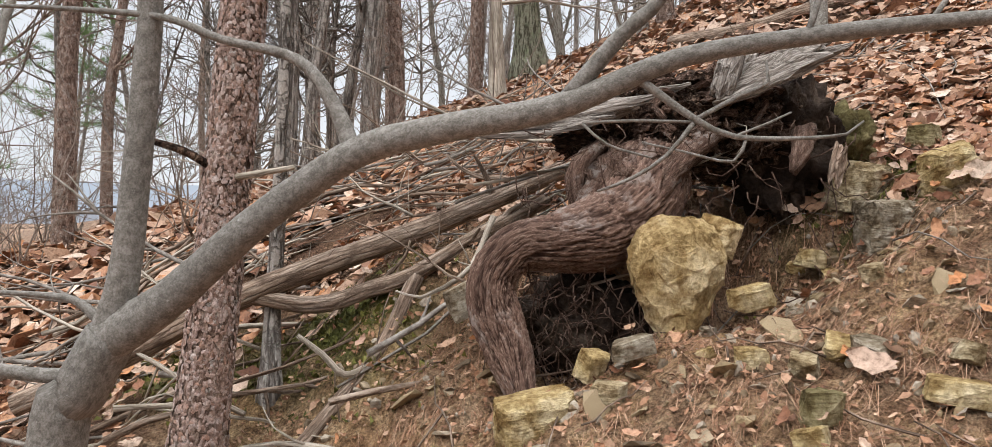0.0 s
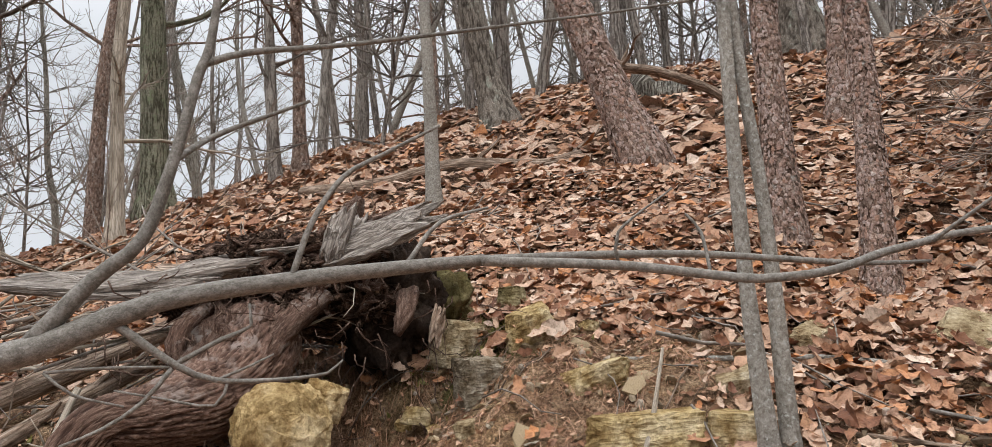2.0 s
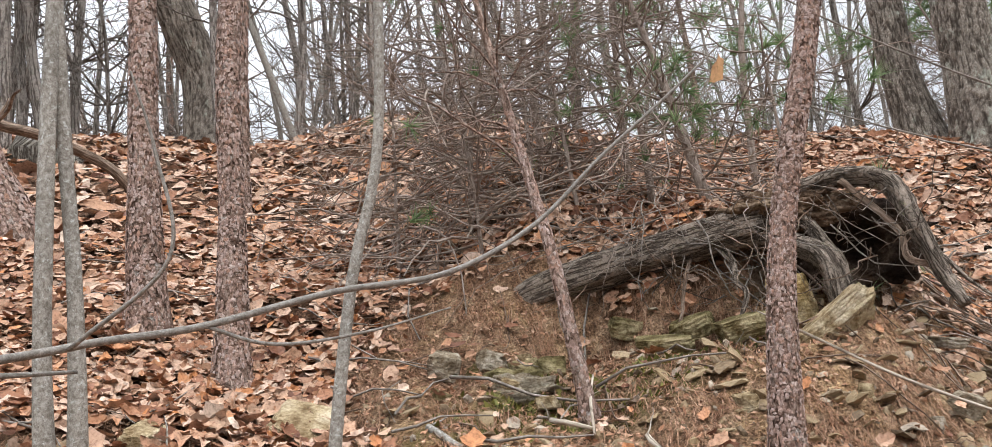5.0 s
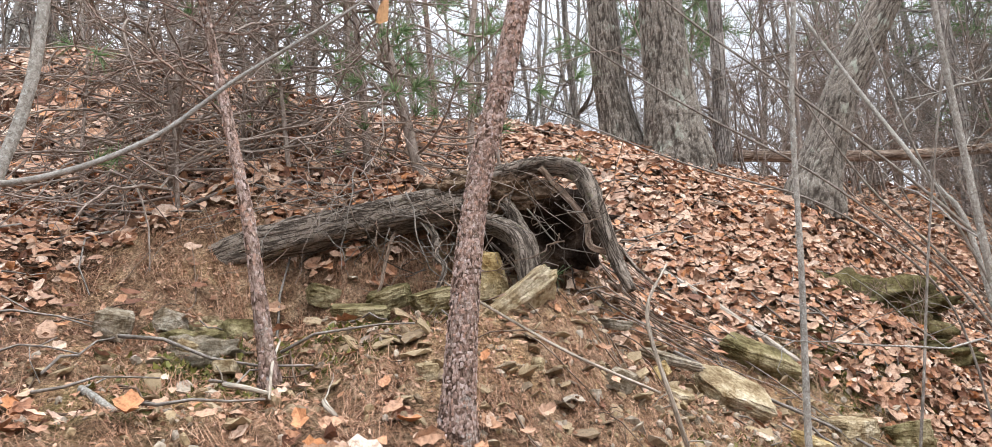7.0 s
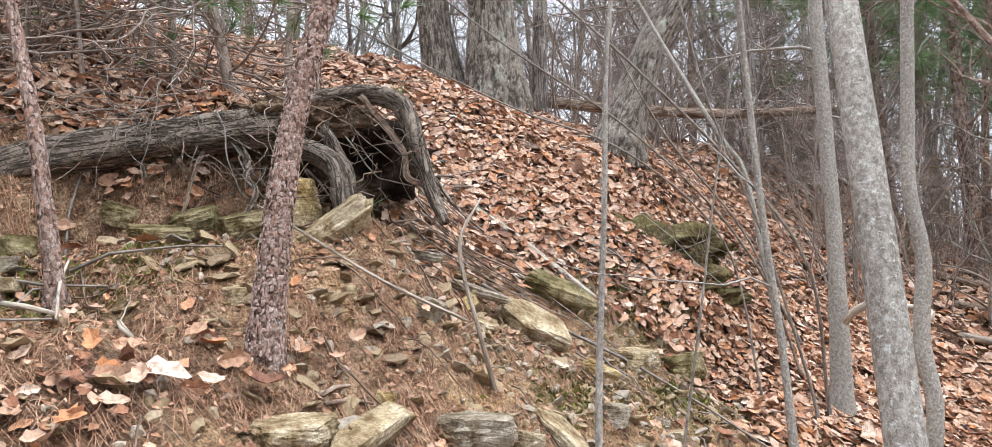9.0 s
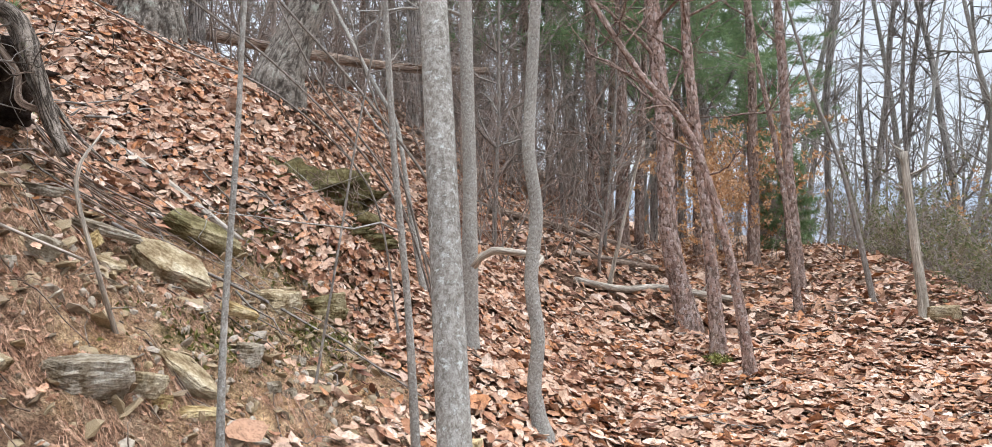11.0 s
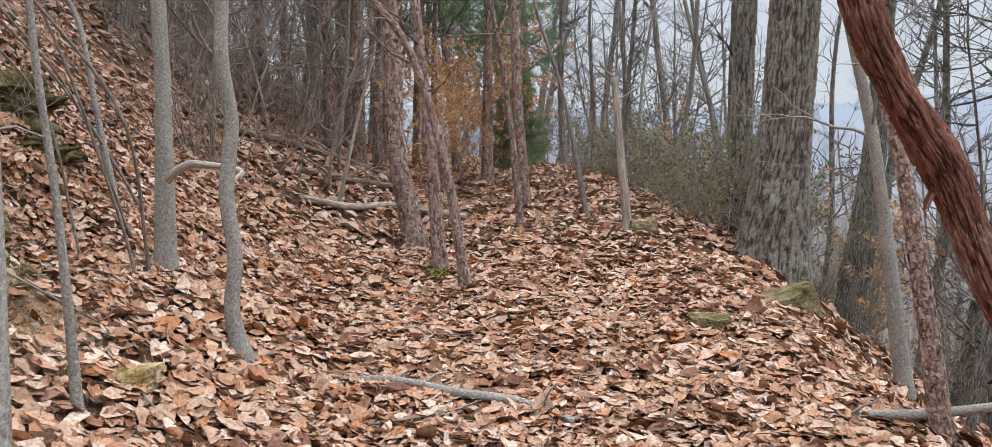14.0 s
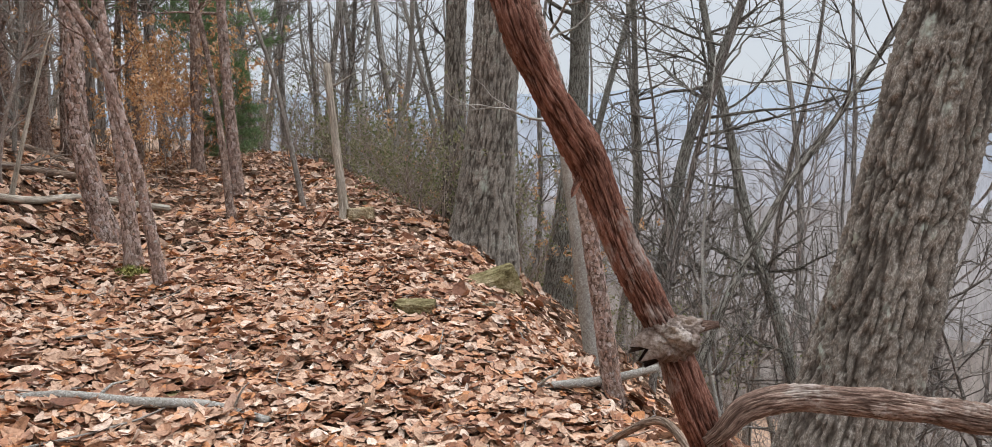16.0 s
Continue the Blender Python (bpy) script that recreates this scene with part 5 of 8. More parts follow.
# ---- dry leaves: one sheet of countless loose leaves ----
def leaf_shape(seed, k=4):
    """A dry oak leaf, curled along its rib: points on the rib and on both wavy edges."""
    g = np.random.default_rng(seed)
    u = np.linspace(0, 1, k)
    width = 0.28 * np.sin(np.pi * np.clip(u * 0.9 + 0.06, 0, 1)) ** 0.7 * (1 + 0.15 * g.normal(0, 1, k))
    curl, cup = g.uniform(-0.5, 0.8), g.uniform(-0.15, 0.5)
    rib = np.stack([u - 0.5, np.zeros(k), curl * (u - 0.5) ** 2], -1)
    left = rib + np.stack([g.normal(0, 0.02, k), width, cup * width + g.normal(0, 0.025, k)], -1)
    right = rib + np.stack([g.normal(0, 0.02, k), -width, cup * width + g.normal(0, 0.025, k)], -1)
    v = np.concatenate([rib, left, right])
    i = np.arange(k - 1)
    q = np.concatenate([np.stack([i, i + 1, k + i + 1, k + i], -1), np.stack([i + 1, i, 2 * k + i, 2 * k + i + 1], -1)])
    return v, q


SHAPES = [leaf_shape(s) for s in range(14)]
LOBED = []
for s_ in range(10):
    g_ = np.random.default_rng(50 + s_)
    k_ = 6
    u_ = np.linspace(0, 1, k_)
    w_ = 0.26 * np.sin(np.pi * np.clip(u_ * 0.92 + 0.05, 0, 1)) ** 0.7 * (1 + 0.2 * np.where(np.arange(k_) % 2, 1, -1))
    curl_, cup_, roll_ = g_.uniform(-0.6, 1.2), g_.uniform(-0.2, 0.7), g_.uniform(-0.4, 0.4)
    rib_ = np.stack([u_ - 0.5, 0.05 * np.sin(u_ * 4 + s_), curl_ * (u_ - 0.5) ** 2], -1)
    a_ = rib_ + np.stack([0.06 * np.ones(k_), w_, (cup_ + roll_) * w_ + g_.normal(0, 0.03, k_)], -1)
    b_ = rib_ + np.stack([0.06 * np.ones(k_), -w_, (cup_ - roll_) * w_ + g_.normal(0, 0.03, k_)], -1)
    i_ = np.arange(k_ - 1)
    LOBED.append((np.concatenate([rib_, a_, b_]), np.concatenate([np.stack([i_, i_ + 1, k_ + i_ + 1, k_ + i_], -1), np.stack([i_ + 1, i_, 2 * k_ + i_, 2 * k_ + i_ + 1], -1)])))
ROUGH_SHAPES = [leaf_shape(s, 3) for s in range(8)]


def turn_matrices(yaw, normal, tilt, g):
    n = normal + g.normal(0, 1, normal.shape) * tilt[:, None]
    n /= np.linalg.norm(n, axis=1, keepdims=True)
    t = np.stack([np.cos(yaw), np.sin(yaw), np.zeros_like(yaw)], -1)
    t -= n * (t * n).sum(1, keepdims=True)
    t /= np.linalg.norm(t, axis=1, keepdims=True)
    return np.stack([t, np.cross(n, t), n], -1)


def lay_leaves(build, xs, ys, g, size, tilt=0.4, lift=0.05, shapes=None):
    """Leaves lying on the ground at xs, ys."""
    shapes = shapes or SHAPES
    e = 0.12
    z = ground(xs, ys)
    nx = -(ground(xs + e, ys, False) - ground(xs - e, ys, False)) / (2 * e)
    ny = -(ground(xs, ys + e, False) - ground(xs, ys - e, False)) / (2 * e)
    normal = np.stack([nx, ny, np.ones_like(nx)], -1)
    normal /= np.linalg.norm(normal, axis=1, keepdims=True)
    R = turn_matrices(g.uniform(0, 6.28, len(xs)), normal, np.abs(g.normal(0, tilt, len(xs))), g)
    pick = g.integers(0, len(shapes), len(xs))
    sz = size * g.lognormal(0, 0.3, len(xs))
    up = lift * g.random(len(xs)) + 0.006
    for k, (v, q) in enumerate(shapes):
        sel = np.where(pick == k)[0]
        if not len(sel):
            continue
        p = np.einsum("nij,vj->nvi", R[sel], v) * sz[sel, None, None]
        p += np.stack([xs[sel], ys[sel], z[sel]], -1)[:, None] + normal[sel][:, None] * up[sel, None, None]
        m = len(v)
        build.add(p.reshape(-1, 3), (q[None] + (np.arange(len(sel)) * m)[:, None, None]).reshape(-1, 4))


def litter(build, count, s_lo, s_hi, w_lo, w_hi, g, size, keep_bare=0.06, lo=False, shapes=None, tilt=0.4):
    s0, w0 = g.uniform(s_lo, s_hi, count), g.uniform(w_lo, w_hi, count)
    chance = 1 - (1 - keep_bare) * np.clip(bare(s0, w0) * 1.15, 0, 1)
    edge = -3.4 - 0.25 * softplus(s0 - 5.5, 0.5) + 0.25 * softplus(s0 - 11, 0.5)
    chance = chance * np.where(w0 < edge - 0.2, 0.7, 1.0)
    chance = chance * (0.62 + 0.38 * np.clip(0.8 + waves(s0, w0, 1.2, 77, 2), 0, 1))
    ok = g.random(count) < chance
    s0, w0 = s0[ok], w0[ok]
    lay_leaves(build, UX * s0 - UY * w0, UY * s0 + UX * w0, g, size, tilt, shapes=ROUGH_SHAPES if lo else (shapes or SHAPES))


g = np.random.default_rng(5)
lb = Build()
litter(lb, 56000, 1.5, 9, -4.4, 1.5, g, 0.095, shapes=SHAPES + LOBED[:2], tilt=0.28)
litter(lb, 15000, 4.0, 7, 1.0, 4.5, g, 0.07, 0.02, shapes=LOBED[:5] + SHAPES[:8])
litter(lb, 27000, 5.5, 10, 1.0, 6.3, g, 0.06, 0.02, shapes=LOBED[:5] + SHAPES[:8], tilt=0.5)
litter(lb, 8000, 4.2, 5.7, 4.2, 6.3, g, 0.056, 0.02)
litter(lb, 20000, -2.2, 1.6, -4.6, 0.7, g, 0.092, lo=True, tilt=0.28)
litter(lb, 5000, -2.2, 1.6, 0.6, 1.4, g, 0.065, 0.045)
litter(lb, 9000, -6, -2.1, -4.6, 1.3, g, 0.12, lo=True, tilt=0.28)
litter(lb, 28000, -4.0, 4.4, 3.6, 6.3, g, 0.064, 0.03, tilt=0.5)
litter(lb, 22000, -3.5, 4.4, 2.2, 4.4, g, 0.07, 0.015, shapes=LOBED)
litter(lb, 6500, -4.5, 3, -0.5, 2.4, g, 0.058, 0.045, shapes=LOBED)
litter(lb, 21000, -9, 7.5, 5.9, 11.5, g, 0.115, lo=True)
litter(lb, 7000, -10, -4, 1.5, 7, g, 0.14, lo=True)
litter(lb, 27000, 9, 20, -5.2, 6, g, 0.11, lo=True)
litter(lb, 9000, 3, 18, -11, -4, g, 0.14, lo=True)
leaves = part("leaf_litter", lb, leaf_brown, kind="stuff", label="thick layer of dry brown and tan oak leaves", smooth=False)
leaves["category"] = "fallen leaves"


def fallen_twigs(spots):
    """Thin dead twigs strewn over the leaves, each following the slope."""
    g = np.random.default_rng(91)
    b = Build()
    for count, s_lo, s_hi, w_lo, w_hi in spots:
        for _ in range(count):
            s0, w0, a, run = g.uniform(s_lo, s_hi), g.uniform(w_lo, w_hi), g.normal(-0.9, 0.9), g.lognormal(-1.0, 0.55)
            u = np.linspace(-0.5, 0.5, 5) * run
            bow = g.normal(0, 0.12) * run
            s1 = s0 + u * np.cos(a) + bow * (4 * (u / run) ** 2 - 1) * np.sin(a)
            w1 = w0 + u * np.sin(a) - bow * (4 * (u / run) ** 2 - 1) * np.cos(a)
            x, y = UX * s1 - UY * w1, UY * s1 + UX * w1
            z = ground(x, y) + 0.05 + 0.02 * g.random(5)
            r = g.uniform(0.003, 0.008) * min(1.5, 0.6 + run)
            tube(b, np.stack([x, y, z], -1), np.linspace(r, r * 0.45, 5), 4)
    ob = part("fallen_twigs", b, bark_twig, kind="stuff", label="thin dead grey-brown twigs strewn over the leaves")
    ob["category"] = "twigs"


fallen_twigs([(260, 4.2, 9.5, 1.8, 6.2), (150, -3.5, 4.2, 2.6, 6.2), (110, 1.8, 9, -3.8, 1.6), (60, 9, 14, -3, 3)])


# ---- lengths of wood ----
def wood_part(name, pts, radii, mat, parent, off=(0, 0, 0), sides=10, rough=0.06, seed=1, step=0.03, ridges=0, label="", flat=1.0):
    line, rad = smooth_line(pts, radii, step)
    b = Build()
    tube(b, line - np.array(off), rad, sides, rough, seed, ridges=ridges, flat=flat)
    return part(name, b, mat, parent, label)


def lying(name, pts, radii, mat, label, category, seed=1, sides=12, rough=0.07, snags=0, group="", sink=None, step=0.05):
    """A stick or log: a stem with a few broken side stubs; sink sets it down on the ground."""
    g = np.random.default_rng(seed)
    p = np.array(pts, float)
    if sink is not None:
        p[:, 2] = [gz(x, y) + r * sink for (x, y, _), r in zip(p, radii)]
    ob = thing(name, tuple(p[0]), label, category, group)
    wood_part("stem", p, radii, mat, ob, p[0], sides, rough, seed, step)
    line, rad = smooth_line(p, radii, step)
    for k in range(snags):
        i = g.integers(len(line) // 6, len(line) - 2)
        d = np.cross(line[i + 1] - line[i - 1], g.normal(0, 1, 3)) + 0.7 * (line[i + 1] - line[i])
        d[2] = abs(d[2])
        ln = rad[i] * g.uniform(4, 14)
        s = wander(g, line[i], d, ln, 4, 0.2)
        wood_part("side_stub", s, np.linspace(rad[i] * 0.4, rad[i] * 0.15, 5), mat, ob, p[0], 6, 0.05, seed + k)
    return ob


# ---- the near sapling whose bough crosses the view ----
foot = np.array([-0.5, 0.78, gz(-0.5, 0.78) - 0.05])
sap = thing("forked_sapling", tuple(foot), "grey-barked forked sapling with one long arching bough", "sapling")


def twig(name, pts, radii, mat=bark_near, sides=12, rough=0.035, seed=1, label=""):
    return wood_part(name, pts, radii, mat, sap, foot, sides, rough, seed, 0.012, label=label)


twig("stem", [tuple(foot), (-0.48, 0.79, 0.9), (-0.435, 0.8, 1.438), (-0.41, 0.8, 1.504), (-0.379, 0.8, 1.56)], [0.034, 0.031, 0.0274, 0.0262, 0.025], sides=18, seed=2)
twig("leader", [(-0.386, 0.8, 1.545), (-0.367, 0.8, 1.616), (-0.356, 0.8, 1.703), (-0.344, 0.8, 1.828), (-0.338, 0.8, 1.94), (-0.33, 0.8, 2.4), (-0.36, 0.82, 3.0)], [0.019, 0.015, 0.0137, 0.0125, 0.0112, 0.009, 0.004], sides=16, seed=3)
twig("bough", [(-0.386, 0.8, 1.552), (-0.316, 0.79, 1.598), (-0.23, 0.77, 1.669), (-0.131, 0.75, 1.734), (-0.047, 0.72, 1.754), (0.052, 0.69, 1.769), (0.154, 0.684, 1.809), (0.262, 0.686, 1.828), (0.353, 0.694, 1.84), (0.46, 0.705, 1.852)],
     [0.0235, 0.019, 0.016, 0.0145, 0.0132, 0.0116, 0.0088, 0.0079, 0.0073, 0.006], sides=18, seed=4)
twig("branch", [(0.455, 0.705, 1.852), (0.574, 0.68, 1.856), (0.686, 0.66, 1.857), (0.795, 0.645, 1.852), (0.909, 0.632, 1.847), (1.007, 0.616, 1.849)], [0.0048, 0.0043, 0.0041, 0.0038, 0.0032, 0.002], seed=5)
twig("branch", [(0.455, 0.7, 1.85), (0.577, 0.635, 1.84), (0.658, 0.588, 1.826), (0.693, 0.56, 1.82), (0.765, 0.542, 1.827), (0.86, 0.56, 1.849), (0.954, 0.585, 1.866), (1.016, 0.595, 1.878), (1.1, 0.531, 1.89), (1.212, 0.437, 1.923), (1.325, 0.34, 1.943), (1.428, 0.257, 2.007), (1.506, 0.177, 2.103), (1.604, 0.085, 2.208), (1.674, 0.016, 2.289)],
     [0.0052, 0.0049, 0.0047, 0.0045, 0.0043, 0.0043, 0.0043, 0.0043, 0.0042, 0.004, 0.0037, 0.0033, 0.0027, 0.0022, 0.0012], seed=6)
for k, (q, r) in enumerate([
    ([(0.06, 0.69, 1.775), (0.105, 0.682, 1.828), (0.139, 0.68, 1.861), (0.161, 0.682, 1.928), (0.179, 0.686, 2.005), (0.195, 0.69, 2.08), (0.22, 0.7, 2.4)], [0.0085, 0.0066, 0.0058, 0.0052, 0.0046, 0.0038, 0.0015]),
    ([(-0.131, 0.75, 1.73), (-0.15, 0.76, 1.778), (-0.188, 0.77, 1.825), (-0.264, 0.78, 1.847), (-0.322, 0.79, 1.87), (-0.414, 0.8, 1.881), (-0.501, 0.8, 1.885)], [0.0095, 0.0071, 0.0054, 0.0043, 0.0037, 0.0028, 0.0019]),
    ([(-0.4, 0.8, 1.519), (-0.451, 0.79, 1.523), (-0.488, 0.78, 1.531), (-0.6, 0.77, 1.55)], [0.0085, 0.0074, 0.0067, 0.004]),
    ([(-0.385, 0.8, 1.57), (-0.414, 0.8, 1.594), (-0.451, 0.8, 1.6), (-0.501, 0.8, 1.603)], [0.0065, 0.0044, 0.0031, 0.0022]),
    ([(0.12, 0.685, 1.792), (0.167, 0.68, 1.757), (0.199, 0.68, 1.743), (0.247, 0.68, 1.741), (0.294, 0.68, 1.745), (0.308, 0.68, 1.756)], [0.0042, 0.0032, 0.0026, 0.0019, 0.0013, 0.0008]),
    ([(0.167, 0.68, 1.757), (0.204, 0.68, 1.777), (0.228, 0.68, 1.788), (0.226, 0.68, 1.807)], [0.0021, 0.0021, 0.0016, 0.0011]),
    ([(0.165, 0.68, 1.754), (0.143, 0.68, 1.727), (0.114, 0.68, 1.708), (0.085, 0.68, 1.697)], [0.0021, 0.0019, 0.0016, 0.0011]),
    ([(0.072, 0.68, 1.754), (0.114, 0.68, 1.756), (0.165, 0.68, 1.755)], [0.0013, 0.0013, 0.0013]),
    ([(0.072, 0.68, 1.754), (0.093, 0.68, 1.736), (0.13, 0.68, 1.725)], [0.0013, 0.0013, 0.0009]),
    ([(0.21, 0.68, 1.744), (0.199, 0.68, 1.722), (0.157, 0.68, 1.73), (0.122, 0.68, 1.738)], [0.0014, 0.0013, 0.0011, 0.0008]),
    ([(0.2, 0.68, 1.743), (0.228, 0.68, 1.754), (0.247, 0.68, 1.763)], [0.0013, 0.0011, 0.0008]),
    ([(0.262, 0.684, 1.828), (0.281, 0.686, 1.881), (0.312, 0.692, 1.927), (0.353, 0.693, 1.953), (0.408, 0.686, 1.984)], [0.0032, 0.0028, 0.0026, 0.0022, 0.0015]),
    ([(0.375, 0.7, 1.845), (0.413, 0.706, 1.889), (0.465, 0.701, 1.906)], [0.0026, 0.0022, 0.0014]),
    ([(0.654, 0.59, 1.826), (0.66, 0.608, 1.872), (0.647, 0.615, 1.892)], [0.0019, 0.0017, 0.0013]),
    ([(0.577, 0.635, 1.84), (0.575, 0.63, 1.873), (0.631, 0.612, 1.917)], [0.0019, 0.0016, 0.001]),
    ([(0.975, 0.585, 1.868), (1.005, 0.479, 1.946), (0.995, 0.485, 2.056), (0.974, 0.496, 2.142)], [0.0026, 0.0021, 0.0018, 0.001]),
    ([(0.161, 0.684, 1.93), (0.204, 0.728, 1.97), (0.286, 0.718, 2.007)], [0.0034, 0.0027, 0.0015]),
    ([(0.182, 0.687, 2.02), (0.225, 0.693, 2.04), (0.326, 0.685, 2.059), (0.496, 0.661, 2.095), (0.642, 0.64, 2.127), (0.836, 0.592, 2.17)], [0.0039, 0.0032, 0.0024, 0.0017, 0.0014, 0.0008]),
    ([(1.1, 0.531, 1.89), (1.157, 0.482, 1.865), (1.239, 0.414, 1.873), (1.34, 0.35, 1.9)], [0.0023, 0.0023, 0.0018, 0.001]),
]):
    twig("side_twig", q, r, sides=8, seed=10 + k)
one = Build()
v, q = SHAPES[3]
one.add((v * 0.055) @ np.array(pose(0, 0, 0, 70, 20, 30).to_3x3()).T + np.array([1.67, 0.02, 2.25]) - foot, q)
part("leaf", one, leaf_orange, sap, "single curled orange-brown leaf on the tip", smooth=False)

# ---- the rotten uprooted stump ----
def rotten_mass(name, centre, radii, seed, mat, parent, off, hollow=None, rough=0.2, label=""):
    """A lumpy, fibrous body of rotten wood; hollow: middle, radius and depth of a dark cavity."""
    v, f = ICO[4]
    v = v.copy()
    g = np.random.default_rng(seed)
    d = v.copy()
    lump = 0.55 * waves(d[:, 0] * 1.3 + d[:, 2], d[:, 1] * 1.3 - d[:, 2], 0.9, seed, 3)
    fibre = np.abs(waves(d[:, 0] * 3 + d[:, 1], d[:, 2] * 1.2, 0.35, seed + 1, 4, 0.65))
    k = 1 + rough * (lump + 0.9 * fibre - 0.4) + g.normal(0, 0.02, len(v))
    p = v * k[:, None] * np.array(radii) + np.array(centre)
    if hollow:
        for c, r, depth in hollow:
            c = np.array(c)
            inward = np.array(centre) - c
            inward /= np.linalg.norm(inward)
            near = np.exp(-(np.linalg.norm(p - c, axis=1) / r) ** 2)
            p += near[:, None] * inward * depth
    b = Build()
    b.add(p - np.array(off), tris=f)
    return part(name, b, mat, parent, label)


def crag(name, centre, radii, seed, mat, parent, off, amp=0.3, freq=2.2, hollow=None, label="", level=5, stretch=(1, 1, 1)):
    """A crumbling lump of earth or rotten wood: coarse knobs and fine crumbs, with hollows pressed into it."""
    v, f = ICO[level]
    at3 = [Vector(q) for q in v * np.array(stretch)]
    o = Vector((seed * 3.7, seed * 1.3, 0))
    big_ = np.array([noise.fractal(q * freq + o, 0.8, 2.1, 4) for q in at3])
    fine_ = np.array([noise.turbulence(q * freq * 3 + o, 3, True) for q in at3])
    p = v * (1 + amp * (big_ + 0.55 * (fine_ - 0.6)))[:, None] * np.array(radii) + np.array(centre)
    for c, r, depth in hollow or ():
        inward = np.array(centre) - np.array(c)
        inward /= np.linalg.norm(inward)
        p += np.exp(-(np.linalg.norm(p - np.array(c), axis=1) / r) ** 2)[:, None] * inward * depth
    b = Build()
    b.add(p - np.array(off), tris=f)
    return part(name, b, mat, parent, label)


wood_grey = bark("weathered_grey_wood", (0.14, 0.115, 0.098), (0.27, 0.235, 0.205), (0.42, 0.38, 0.34), 60, (1, 1, 0.06), 0.6, 0.15, 0.008, None, 0.9)
so = np.array([0.85, 3.35, 1.6])
stump = thing("rotten_stump", tuple(so), "rotten reddish-brown uprooted stump with a great bent root", "stump")
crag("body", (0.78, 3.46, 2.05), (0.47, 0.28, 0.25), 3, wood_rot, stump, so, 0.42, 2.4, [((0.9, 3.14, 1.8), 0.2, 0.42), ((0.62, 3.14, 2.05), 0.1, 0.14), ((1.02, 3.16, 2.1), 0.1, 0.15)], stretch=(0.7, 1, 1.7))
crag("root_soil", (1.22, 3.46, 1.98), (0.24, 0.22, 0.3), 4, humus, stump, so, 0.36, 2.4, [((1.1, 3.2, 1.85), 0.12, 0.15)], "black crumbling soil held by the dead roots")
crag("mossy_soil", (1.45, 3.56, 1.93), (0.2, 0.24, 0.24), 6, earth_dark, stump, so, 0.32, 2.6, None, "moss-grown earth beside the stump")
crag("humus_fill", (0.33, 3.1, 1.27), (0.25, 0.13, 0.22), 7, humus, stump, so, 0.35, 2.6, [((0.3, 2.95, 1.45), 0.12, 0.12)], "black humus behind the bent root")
rotten_mass("root_base", (0.53, 3.24, 1.78), (0.2, 0.2, 0.2), 5, wood_stump, stump, so, [((0.75, 3.05, 1.78), 0.12, 0.12)], 0.32)
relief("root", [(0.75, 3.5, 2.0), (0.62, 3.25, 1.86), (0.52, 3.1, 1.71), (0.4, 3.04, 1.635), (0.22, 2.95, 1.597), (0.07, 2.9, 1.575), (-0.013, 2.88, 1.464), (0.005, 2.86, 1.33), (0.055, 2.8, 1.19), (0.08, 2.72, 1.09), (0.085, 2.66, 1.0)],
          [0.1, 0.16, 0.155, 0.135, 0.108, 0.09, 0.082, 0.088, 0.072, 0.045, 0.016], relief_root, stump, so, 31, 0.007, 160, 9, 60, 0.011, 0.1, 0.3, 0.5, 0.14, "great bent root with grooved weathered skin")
for k, (q, r) in enumerate([
    ([(0.85, 3.2, 2.02), (0.7, 3.1, 1.9), (0.58, 3.04, 1.76), (0.48, 3.03, 1.66)], [0.05, 0.055, 0.055, 0.04]),
    ([(0.6, 3.25, 1.98), (0.45, 3.14, 1.88), (0.36, 3.08, 1.76), (0.3, 3.04, 1.66)], [0.05, 0.05, 0.045, 0.03]),
    ([(0.42, 3.28, 1.97), (0.34, 3.2, 1.9), (0.31, 3.16, 1.8), (0.36, 3.12, 1.7)], [0.05, 0.045, 0.04, 0.04]),
    ([(1.2, 3.15, 2.02), (1.15, 3.05, 1.94), (1.1, 3.0, 1.86)], [0.045, 0.04, 0.016]),
    ([(0.98, 3.45, 2.25), (1.02, 3.4, 2.38), (1.06, 3.38, 2.47)], [0.07, 0.05, 0.02])]):
    wood_part("root", q, r, wood_stump, stump, so, 18, 0.18, 40 + k, 0.02, 3)


